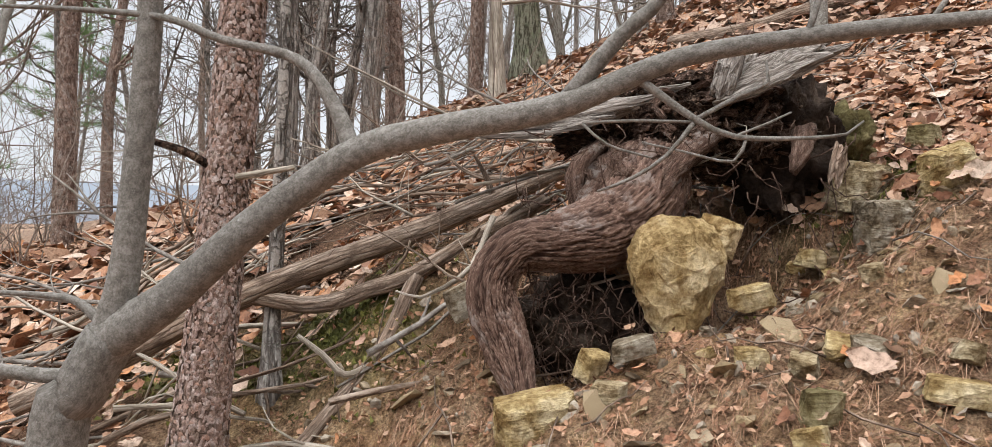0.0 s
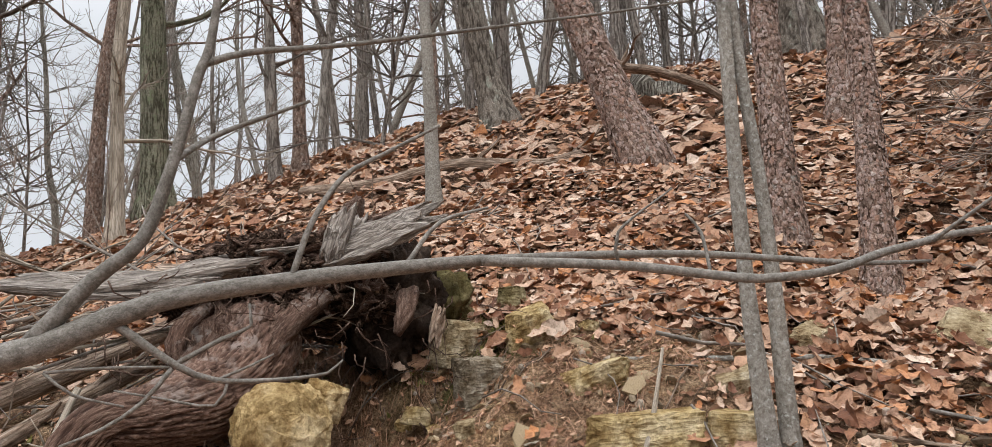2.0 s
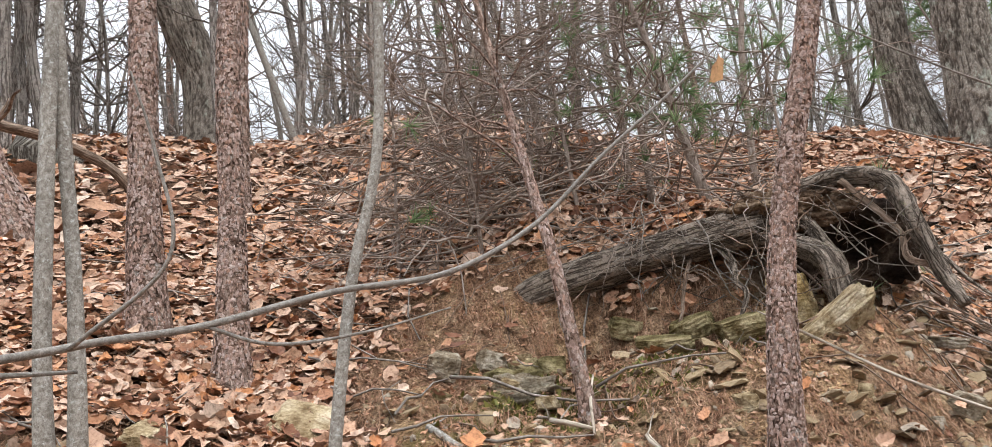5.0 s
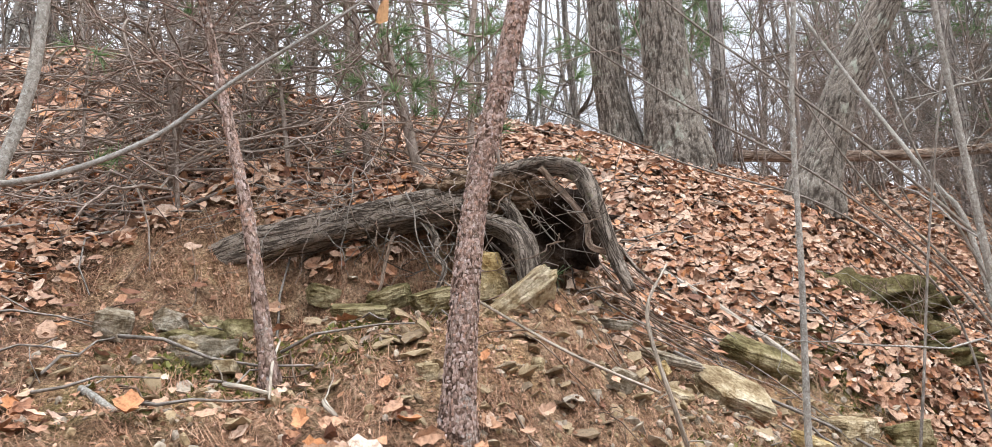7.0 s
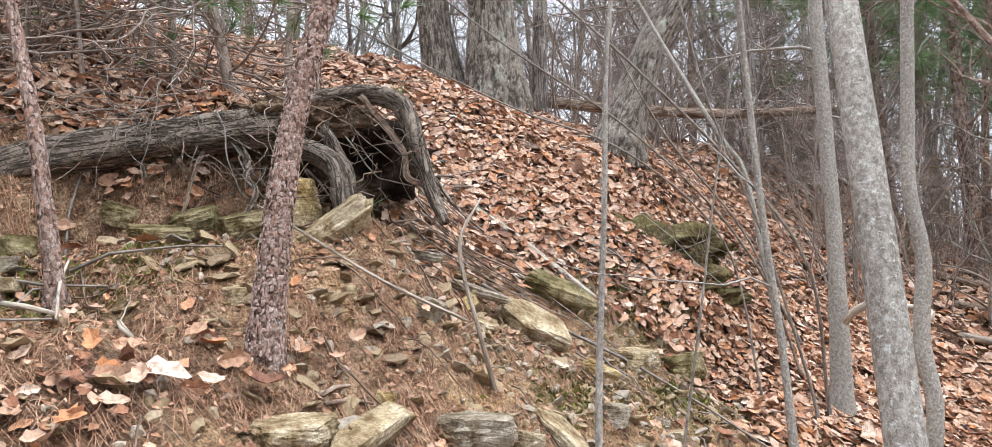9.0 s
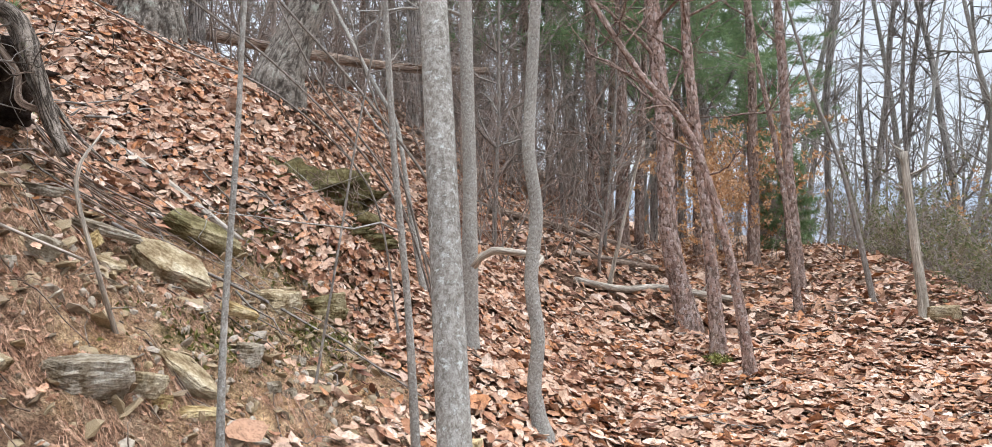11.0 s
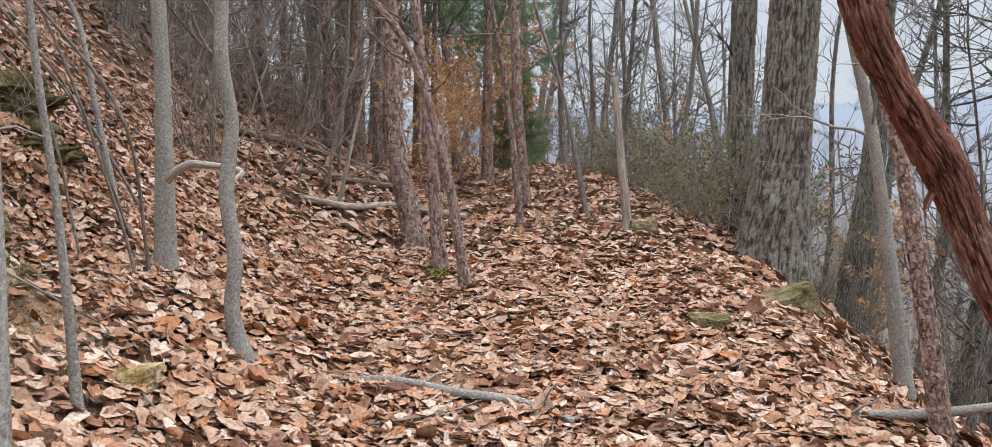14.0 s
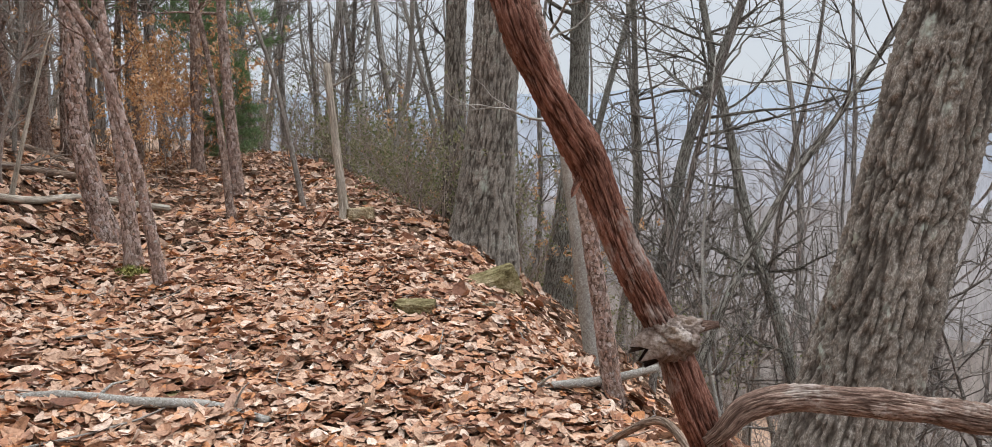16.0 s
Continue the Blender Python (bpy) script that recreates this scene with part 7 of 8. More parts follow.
lying("pale_twig", [(3.8, -0.47, 1.55), (3.7, -0.15, 1.72), (3.6, 0.15, 1.92), (3.55, 0.3, 2.02)], [0.007, 0.007, 0.006, 0.003], wood_pale, "long thin pale twig over the bare bank", "twig", 32, 6, 0.05, 0)

for k, (a_, c_, r_) in enumerate([((3.332, 0.908, 1.64), (3.931, 1.102, 1.87), 0.006), ((3.416, 1.115, 1.7), (3.367, 0.929, 1.66), 0.009), ((3.361, 0.72, 1.62), (3.286, 0.652, 1.57), 0.009), ((3.156, 1.2, 1.63), (3.029, 0.91, 1.52), 0.008),
                                  ((3.267, 1.573, 1.72), (3.121, 1.357, 1.64), 0.015)]):
    mid_ = tuple((np.array(a_) + np.array(c_)) / 2 + np.array([0.0, 0.012, 0.008]))
    lying("short_stick", [a_, mid_, c_], [r_, r_ * 1.1, r_ * 0.8], bark_grey if k == 4 else wood_pale, "short pale stick lying on the needle litter", "stick", 140 + k, 8, 0.08, 1, "short sticks on the needles")

oh = np.array([6.62, -2.08, 1.9])
shelf = thing("earth_overhang", tuple(oh), "dark mossy earth overhang with hanging rootlets on the bank", "earth bank")
crag("body", (6.64, -1.92, 1.86), (0.34, 0.75, 0.28), 27, earth_dark, shelf, oh, 0.36, 2.3, [((6.3, -1.95, 1.78), 0.16, 0.22), ((6.32, -2.3, 1.72), 0.12, 0.16)])
crag("lower_lump", (6.45, -2.05, 1.56), (0.28, 0.6, 0.18), 28, earth_dark, shelf, oh, 0.4, 2.5)
g = np.random.default_rng(131)
hang = Build()
for _ in range(130):
    a_ = np.array([6.34 + g.uniform(-0.05, 0.15), -2.05 + g.uniform(-0.4, 0.45), 1.95 + g.uniform(-0.1, 0.15)])
    tube(hang, wander(g, a_, (-0.3, g.normal(0, 0.3), -0.8), g.uniform(0.1, 0.35), 5, 0.3) - oh, np.linspace(0.004, 0.001, 6), 4, cap=False)
part("rootlet_fringe", hang, wood_log, shelf, kind="stuff")

# ---- the second root plate ----
ro = np.array([4.75, 0.6, 2.2])
bark_root = furrowed("root_bark", (0.055, 0.042, 0.033), (0.165, 0.128, 0.102), (0.33, 0.28, 0.235), 34, (0.2, 0.2, 0.1), 0.016, 0.62)
plate = thing("uprooted_root_plate", tuple(ro), "half-buried fallen trunk with arching roots over a dark hollow", "root plate")
wood_part("trunk", [(4.53, 1.8, 2.29), (4.56, 1.7, 2.34), (4.578, 1.499, 2.395), (4.645, 1.145, 2.458), (4.691, 0.806, 2.507), (4.727, 0.477, 2.549), (4.789, 0.248, 2.578)],
          [0.05, 0.085, 0.096, 0.102, 0.1, 0.096, 0.085], bark_root, plate, ro, 28, 0.07, 51, 0.035, 5, "fallen trunk with rough grey-brown bark")
crag("crown_mass", (4.86, 0.3, 2.6), (0.22, 0.36, 0.12), 8, earth_root, plate, ro, 0.4, 2.6, None, "needle-strewn earth on the root crown")
# Soil mass behind the arch; its black puts the hollow's shade into colour.
crag("soil_roof", (5.0, -0.02, 2.4), (0.22, 0.34, 0.25), 18, humus, plate, ro, 0.3, 2.4, [((4.72, -0.08, 2.3), 0.2, 0.38)], "soil and roots over the hollow, blackened for its shade")
crag("soil_wall", (4.98, 1.0, 2.2), (0.26, 0.7, 0.2), 19, earth_root, plate, ro, 0.35, 2.4, [((4.7, 1.15, 2.2), 0.16, 0.24), ((4.7, 0.75, 2.24), 0.16, 0.24)], "rooty soil under the fallen trunk")
for k, (q, r, m) in enumerate([
    ([(4.78, 0.416, 2.606), (4.79, 0.208, 2.69), (4.752, -0.035, 2.72), (4.662, -0.233, 2.64), (4.565, -0.312, 2.394), (4.518, -0.372, 2.161), (4.45, -0.43, 2.0)], [0.066, 0.058, 0.05, 0.046, 0.038, 0.032, 0.022], bark_root),
    ([(4.76, 0.45, 2.52), (4.732, 0.38, 2.475), (4.64, 0.206, 2.397), (4.546, 0.09, 2.293), (4.497, 0.056, 2.096), (4.49, 0.06, 1.95)], [0.05, 0.05, 0.056, 0.06, 0.064, 0.05], bark_root),
    ([(4.75, 0.2, 2.6), (4.693, 0.156, 2.518), (4.646, 0.093, 2.389), (4.598, 0.04, 2.297), (4.58, 0.02, 2.15)], [0.035, 0.033, 0.032, 0.029, 0.02], bark_root),
    ([(4.75, -0.03, 2.68), (4.705, -0.096, 2.602), (4.661, -0.212, 2.352), (4.566, -0.327, 2.17), (4.53, -0.37, 2.0)], [0.028, 0.0264, 0.0259, 0.0219, 0.012], wood_log),
    ([(4.7, 0.6, 2.45), (4.55, 0.55, 2.25), (4.45, 0.52, 2.05)], [0.035, 0.025, 0.015], bark_root),
    ([(4.72, 0.75, 2.45), (4.55, 0.8, 2.2), (4.42, 0.85, 2.0)], [0.02, 0.015, 0.01], wood_log),
    ([(4.7, -0.15, 2.68), (4.62, -0.28, 2.52), (4.55, -0.45, 2.25), (4.5, -0.62, 1.95)], [0.024, 0.022, 0.018, 0.01], bark_root)]):
    gr = np.random.default_rng(700 + k)
    if k > 2:
        q = [tuple(np.array(a_) + gr.normal(0, 0.03, 3) * (0 < i_ < len(q) - 1)) for i_, a_ in enumerate(q)]
        q = [a_ for x_, y_ in zip(q[:-1], q[1:]) for a_ in (x_, tuple((np.array(x_) + np.array(y_)) / 2 + gr.normal(0, 0.025, 3)))] + [q[-1]]
        r = [a_ for x_, y_ in zip(r[:-1], r[1:]) for a_ in (x_, (x_ + y_) / 2)] + [r[-1]]
    wood_part("root", q, r if k < 3 else [a_ * 0.6 for a_ in r], m, plate, ro, 18, 0.14, 70 + k, 0.02, 3)
g = np.random.default_rng(66)
for k in range(80):
    a = np.array([4.6 + g.uniform(-0.05, 0.15), g.uniform(-0.45, 1.3), g.uniform(2.2, 2.65)])
    w = wander(g, a, (-0.35, g.normal(0, 0.6), g.uniform(-0.9, 0.1)), g.uniform(0.3, 0.9), 10, 0.45)
    rr = g.uniform(0.002, 0.0045)
    b = Build()
    tube(b, w - ro, np.linspace(rr, rr * 0.35, len(w)), 5)
    part("thin_root", b, (wood_log, bark_root, bark_twig)[k % 3], plate)
g = np.random.default_rng(69)
for k in range(34):
    a = np.array([4.7 + g.uniform(-0.1, 0.2), g.uniform(0.1, 1.4), g.uniform(2.55, 2.85)])
    w = wander(g, a, (-0.4, g.normal(0, 0.7), g.uniform(-0.35, 0.15)), g.uniform(0.5, 1.1), 12, 0.24, -0.035)
    rr = g.uniform(0.0025, 0.006)
    ob = thing("dead_twig", tuple(w[0]), "curved grey-brown dead twig hanging over the fallen trunk", "twig", "dead twigs over the fallen trunk")
    b = Build()
    tube(b, w - w[0], np.linspace(rr, rr * 0.3, len(w)), 5, 0.05, k)
    part("stem", b, (bark_brush, wood_log, bark_twig)[k % 3], ob)
    t = wander(g, w[6], (w[7] - w[6]) + g.normal(0, 0.05, 3), g.uniform(0.15, 0.4), 6, 0.3)
    b = Build()
    tube(b, t - w[0], np.linspace(rr * 0.6, rr * 0.2, len(t)), 4)
    part("side_twig", b, (bark_brush, wood_log, bark_twig)[k % 3], ob)
g = np.random.default_rng(67)
for k in range(22):
    a = np.array([4.85 + g.uniform(-0.1, 0.5), g.uniform(-0.5, 0.35), 0])
    w = wander(g, a, (g.uniform(0.1, 0.9), -1, 0), g.uniform(0.6, 1.9), 10, 0.1)
    w[:, 2] = ground(w[:, 0], w[:, 1], False) + np.linspace(g.uniform(0.1, 0.3), 0.04, 11)
    rr = g.uniform(0.003, 0.009)
    ob = thing("dead_branch", tuple(w[0]), "thin brown dead branch fallen over the leafy bank", "branch", "dead branches beside the root plate")
    b = Build()
    tube(b, w - w[0], np.linspace(rr, rr * 0.35, len(w)), 6, 0.05, k)
    part("stem", b, (wood_log, bark_brush)[k % 2], ob)
lying("pale_branch", [(6.1, -0.625, 2.28), (6.0, -0.916, 2.06), (5.865, -1.201, 1.8), (5.728, -1.456, 1.57)], [0.028, 0.028, 0.028, 0.018], wood_pale, "pale bare fallen branch sliding down the bank", "branch", 13, 10, 0.05, 2)
lying("fallen_branch", [(6.921, -0.364, 3.1), (6.889, -1.038, 2.83), (7.34, -1.953, 2.58)], [0.02, 0.024, 0.018], wood_log, "brown fallen branch on the leafy bank", "branch", 14, 8, 0.05, 3, sink=1.2)
lying("crest_log", [(10.133, -1.566, 3.938), (10.202, -2.99, 3.795), (10.275, -4.491, 3.716), (10.337, -5.77, 3.784)], [0.07, 0.065, 0.06, 0.05], wood_log, "grey fallen log lying along the crest", "log", 15, 10, 0.06, 3)
lying("hooked_branch", [(5.34, -2.92, 1.36), (5.3, -2.96, 1.43), (5.26, -3.03, 1.47), (5.112, -3.125, 1.46), (4.9, -3.196, 1.43), (4.66, -3.0, 1.38)], [0.022, 0.026, 0.028, 0.025, 0.018, 0.012], wood_pale, "pale barkless hooked branch caught between two trees", "branch", 16, 10, 0.04, 0)

# ---- along the track ----
lying("fallen_log", [(7.983, -5.588, 0.93), (8.243, -6.431, 0.8), (8.5, -7.3, 0.7), (7.9, -8.0, 0.6)], [0.04, 0.045, 0.045, 0.04], wood_pale, "pale fallen log across the track", "log", 17, 10, 0.05, 2, sink=1.7)
lying("fallen_log", [(8.9, -6.2, 0.9), (9.3, -7.2, 0.8), (9.7, -8.2, 0.8)], [0.05, 0.055, 0.05], wood_log, "brown fallen log across the track end", "log", 18, 10, 0.06, 2, sink=1.6)
lying("fallen_log", [(9.4, -5.2, 1.2), (10.2, -7.4, 1.1), (10.8, -9.0, 1.0)], [0.05, 0.06, 0.06], wood_log, "dark fallen log at the thicket", "log", 19, 10, 0.06, 2, sink=1.0)
lying("crooked_stick", [(4.24, -3.425, 0.151), (3.962, -3.622, 0.097), (3.596, -3.785, 0.068), (3.312, -4.012, 0.059), (2.93, -4.06, 0.044)], [0.017, 0.024, 0.027, 0.028, 0.022], bark_grey, "crooked grey stick lying on the leaves", "stick", 20, 10, 0.05, 2, sink=2.4)
lying("grey_log", [(2.121, -4.891, 0.032), (1.95, -5.35, 0.03), (1.608, -5.621, 0.05), (1.268, -5.711, 0.155)], [0.0146, 0.026, 0.03, 0.024], bark_grey, "grey branch resting on the track edge", "branch", 21, 10, 0.05, 1)
sn = np.array([0.52, -4.1, 0.0])
snag = thing("leaning_snag", tuple(sn), "barkless red-brown leaning snag with a hollow knot", "dead tree")
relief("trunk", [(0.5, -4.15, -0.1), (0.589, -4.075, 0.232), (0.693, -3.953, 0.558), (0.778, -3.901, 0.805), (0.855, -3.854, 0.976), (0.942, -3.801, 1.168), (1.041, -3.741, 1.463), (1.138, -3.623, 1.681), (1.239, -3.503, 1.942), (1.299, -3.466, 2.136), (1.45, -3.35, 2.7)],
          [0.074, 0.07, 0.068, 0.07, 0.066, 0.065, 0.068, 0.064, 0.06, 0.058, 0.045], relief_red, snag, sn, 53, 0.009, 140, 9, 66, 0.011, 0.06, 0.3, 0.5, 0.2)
knot = crag("knot", (0.765, -3.87, 0.845), (0.105, 0.1, 0.085), 12, knot_skin, snag, sn, 0.4, 1.5, [((0.88, -3.76, 0.79), 0.07, 0.12)], "pale grey swollen knot", 5, (1, 1, 1))
hole = Build()
g = np.random.default_rng(31)
mouth, inner = np.array([0.872, -3.79, 0.775]), np.array([0.79, -3.86, 0.83])
ax_ = (mouth - inner) / np.linalg.norm(mouth - inner)
ua = np.cross(ax_, (0, 0, 1.0))
ua /= np.linalg.norm(ua)
va = np.cross(ax_, ua)
an = np.arange(16) * 2 * np.pi / 16
rag = g.uniform(0.55, 1.2, 16)
rings = [inner + 0.075 * (np.cos(an)[:, None] * ua + np.sin(an)[:, None] * va),
         mouth * 0.5 + inner * 0.5 + 0.07 * (np.cos(an)[:, None] * ua + np.sin(an)[:, None] * va),
         inner + (mouth - inner) * rag[:, None] + 0.062 * (np.cos(an)[:, None] * ua + np.sin(an)[:, None] * va),
         inner + (mouth - inner) * rag[:, None] * 0.98 + 0.05 * (np.cos(an)[:, None] * ua + np.sin(an)[:, None] * va),
         inner + (mouth - inner) * 0.2 + 0.035 * (np.cos(an)[:, None] * ua + np.sin(an)[:, None] * va), np.repeat(inner[None], 16, 0)]
ri, rj = np.meshgrid(np.arange(2), np.arange(16), indexing="ij")
cup = np.stack([ri * 16 + rj, ri * 16 + (rj + 1) % 16, (ri + 1) * 16 + (rj + 1) % 16, (ri + 1) * 16 + rj], -1).reshape(-1, 4)
hole.add(np.concatenate(rings[:3]) - sn, cup)
part("knot_rim", hole, knot_skin, knot, "ragged grey rim of the knot hole")
# The hole's inner wall is blackened to stand for the shade inside it.
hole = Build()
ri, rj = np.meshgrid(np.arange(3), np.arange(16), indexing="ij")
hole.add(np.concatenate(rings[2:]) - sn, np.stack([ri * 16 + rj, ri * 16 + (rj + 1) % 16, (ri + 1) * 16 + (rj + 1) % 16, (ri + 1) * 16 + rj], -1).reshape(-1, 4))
part("knot_hole", hole, humus, knot, "broken hollow in the knot, blackened for its shade")
splint = np.array([1.06, -3.72, 1.5])
plank(snag, sn, tuple(splint), tuple(splint + np.array([0.05, 0.06, -0.13])), (0.6, 0.8, 0.2), 0.035, 0.02, wood_red, 77, "spur")
wood_part("knot_stub", [(0.74, -3.9, 0.86), (0.64, -3.93, 0.885), (0.6, -3.94, 0.89)], [0.035, 0.02, 0.012], wood_stump, snag, sn, 10, 0.1, 3)
relief("fallen_limb", [(0.62, -3.93, 0.42), (0.563, -3.923, 0.484), (0.49, -3.958, 0.572), (0.361, -4.02, 0.611), (0.165, -4.114, 0.607), (-0.098, -4.239, 0.577), (-0.429, -4.398, 0.523), (-1.0, -4.7, 0.45)],
          [0.03, 0.04, 0.05, 0.0531, 0.0507, 0.0535, 0.055, 0.05], relief_limb, snag, sn, 54, 0.01, 110, 9, 80, 0.007, 0.05, 0.3, 0.4, 0.16, "weathered limb growing from the snag's foot")
lying("edge_stick", [(1.3, -4.75, 0.0), (0.941, -4.407, 0.3), (0.699, -4.08, 0.3)], [0.018, 0.0203, 0.0207], wood_log, "brown stick leaning at the track edge", "stick", 23, 8, 0.06, 1)


def moss_cushion(at_, r, seed):
    g = np.random.default_rng(seed)
    b = Build()
    v, f = ICO[2]
    b.add(v * np.array([r, r * 0.9, r * 0.35]) * (1 + 0.1 * g.normal(0, 1, (len(v), 1))), tris=f)
    for _ in range(500):
        d = g.normal(0, 1, 3)
        d[2] = abs(d[2])
        d /= np.linalg.norm(d)
        p = d * np.array([r, r * 0.9, r * 0.35])
        t = p + (d * 0.5 + np.array([0, 0, 0.5]) + g.normal(0, 0.35, 3)) * r * 0.16
        s = np.cross(d, g.normal(0, 1, 3)) * r * 0.035
        b.add(np.array([p - s, p + s, t]), tris=[[0, 1, 2]])
    ob = part("moss_cushion", b, moss_green, label="green moss cushion at a tree's foot", smooth=False)
    ob.location = at_
    ob["category"] = "moss"


moss_cushion((6.05, -5.85, gz(6.05, -5.85) + 0.02), 0.15, 4)
moss_cushion((5.95, -5.78, gz(5.9, -5.7) + 0.02), 0.1, 5)


# ---- brush, young pines, beech and shrubs ----
def tuft(build, g, at_, d, n, length):
    """A tuft of needles fanning out along a twig's end."""
    d = np.asarray(d, float)
    d = d / (np.linalg.norm(d) + 1e-9)
    e = d[None] * 0.75 + g.normal(0, 0.5, (n, 3))
    e /= np.linalg.norm(e, axis=1, keepdims=True)
    s = np.cross(e, g.normal(0, 1, (n, 3)))
    s /= np.linalg.norm(s, axis=1, keepdims=True)
    p = np.asarray(at_)[None] - d * 0.05 * g.random((n, 1))
    ln = length * g.uniform(0.7, 1.2, (n, 1))
    wd = 0.02 * length + 0.0008
    v = np.stack([p - s * wd, p + s * wd, p + e * ln], 1).reshape(-1, 3)
    build.add(v, tris=np.arange(3 * n).reshape(-1, 3))


def brush_tree(name, at_, height, count, reach, seed, label, group, green=0, mat=bark_twig, r0=0.035, low=0.15):
    """A thin tree thick with dead, crooked, drooping lower branches."""
    g = np.random.default_rng(seed)
    ob = thing(name, at_, label, "tree", group)
    line = wander(g, (0, 0, -0.1), (g.normal(0, 0.08), g.normal(0, 0.08), 1), height, 12, 0.05, 0.02)
    b = Build()
    tube(b, line, np.linspace(r0, r0 * 0.3, len(line)), 9, 0.06, seed)
    part("trunk", b, mat, ob)
    tips = []
    b = Build()
    for _ in range(count):
        k = g.uniform(low, 0.97)
        i = min(int(k * 12), 11)
        a = g.uniform(0, 6.28)
        ln = reach * g.uniform(0.4, 1.15) * (1.1 - 0.5 * k)
        q = wander(g, line[i] + (line[i + 1] - line[i]) * g.random(), (np.cos(a), np.sin(a), g.uniform(-0.2, 0.45)), ln, 9, 0.2, -0.015)
        r = g.uniform(0.004, 0.011)
        tube(b, q, np.linspace(r, r * 0.3, len(q)), 4, cap=False)
        tips.append((q[-1], q[-1] - q[-2]))
        for _ in range(7):
            j = g.integers(2, 9)
            t = wander(g, q[j], (q[j] - q[j - 1]) + g.normal(0, 0.9, 3) * ln / 9, ln * g.uniform(0.15, 0.5), 5, 0.32, -0.01)
            tube(b, t, np.linspace(r * 0.45, r * 0.15, len(t)), 3, cap=False)
            tips.append((t[-1], t[-1] - t[-2]))
    part("crown", b, mat, ob, kind="stuff", label="mass of thin bare twiggy branches")
    if green:
        b = Build()
        for i in g.permutation(len(tips))[:green]:
            tuft(b, g, tips[i][0], tips[i][1], 44, 0.125)
        part("needles", b, needle_green, ob, kind="stuff", label="few tufts of green pine needles")
    return ob


def put_brush(x, y, *args, **kw):
    return brush_tree("brushy_pine", (x, y, gz(x, y)), *args, **kw)


BP = "young pine thick with bare dead lower branches"
for k_, (x_, y_, h_, c_, r_, gr) in enumerate([(5.35, 2.4, 3.2, 60, 1.5, 3), (5.4, 1.1, 3.4, 66, 1.5, 8), (6.6, 0.6, 3.6, 46, 1.4, 12), (6.4, 2.2, 3.2, 48, 1.5, 3), (5.8, 2.7, 2.4, 34, 1.5, 2), (5.95, 1.4, 2.4, 34, 1.4, 6)]):
    put_brush(x_, y_, h_, c_, r_, 301 + k_, BP, "brushy pines on the slope", green=gr, r0=0.022 + 0.004 * (k_ % 4), mat=bark_brush, low=0.05)


for k_, (x_, y_, h_, c_, r_, gr) in enumerate([(5.1, 0.68, 2.2, 74, 1.25, 34), (5.0, 1.45, 1.6, 66, 1.4, 10), (4.75, 2.0, 1.5, 58, 1.5, 5), (4.9, 2.7, 1.6, 60, 1.5, 2), (5.4, 1.9, 1.6, 44, 1.4, 4), (5.3, 0.2, 1.6, 18, 0.9, 14)]):
    put_brush(x_, y_, h_, c_, r_, 361 + k_, "low dead pine, a thicket of curved grey-brown twigs", "dead brush over the root plate", green=gr, r0=0.016 if k_ else 0.035, mat=bark_brush, low=0.12)


def young_pine(seed, height, label, tufts=34, n=12):
    """A green pine: whorls of branches bearing needle tufts."""
    g = np.random.default_rng(seed)
    ob = thing("green_pine", (0, 0, -200), label, "tree", "green pines of the wood")
    line = wander(g, (0, 0, -0.3), (0, 0, 1), height, 14, 0.02, 0.02)
    b = Build()
    tube(b, line, np.linspace(0.05 + height * 0.006, 0.01, len(line)), 8, 0.05, seed)
    part("trunk", b, bark_pine, ob)
    b, nb = Build(), Build()
    for i in range(3 if height < 5 else 6, 14):
        for a in np.arange(4) * 1.57 + g.uniform(0, 6.28):
            ln = height * 0.3 * (1.1 - 0.8 * i / 14) * g.uniform(0.6, 1.25) + 0.2
            q = wander(g, line[i], (np.cos(a), np.sin(a), 0.12), ln, 7, 0.12, 0.03)
            tube(b, q, np.linspace(0.014, 0.004, len(q)), 4, cap=False)
            for _ in range(tufts):
                j = g.integers(3, 8)
                p = q[j] + g.normal(0, 0.11, 3) * ln * np.array([1, 1, 0.22])
                tuft(nb, g, p, (q[j] - q[j - 1]) + g.normal(0, 0.05, 3), n, 0.24)
    part("crown", b, bark_twig, ob, kind="stuff", label="whorled thin branches")
    part("needles", nb, needle_green, ob, kind="stuff", label="soft green needle tufts")
    return ob


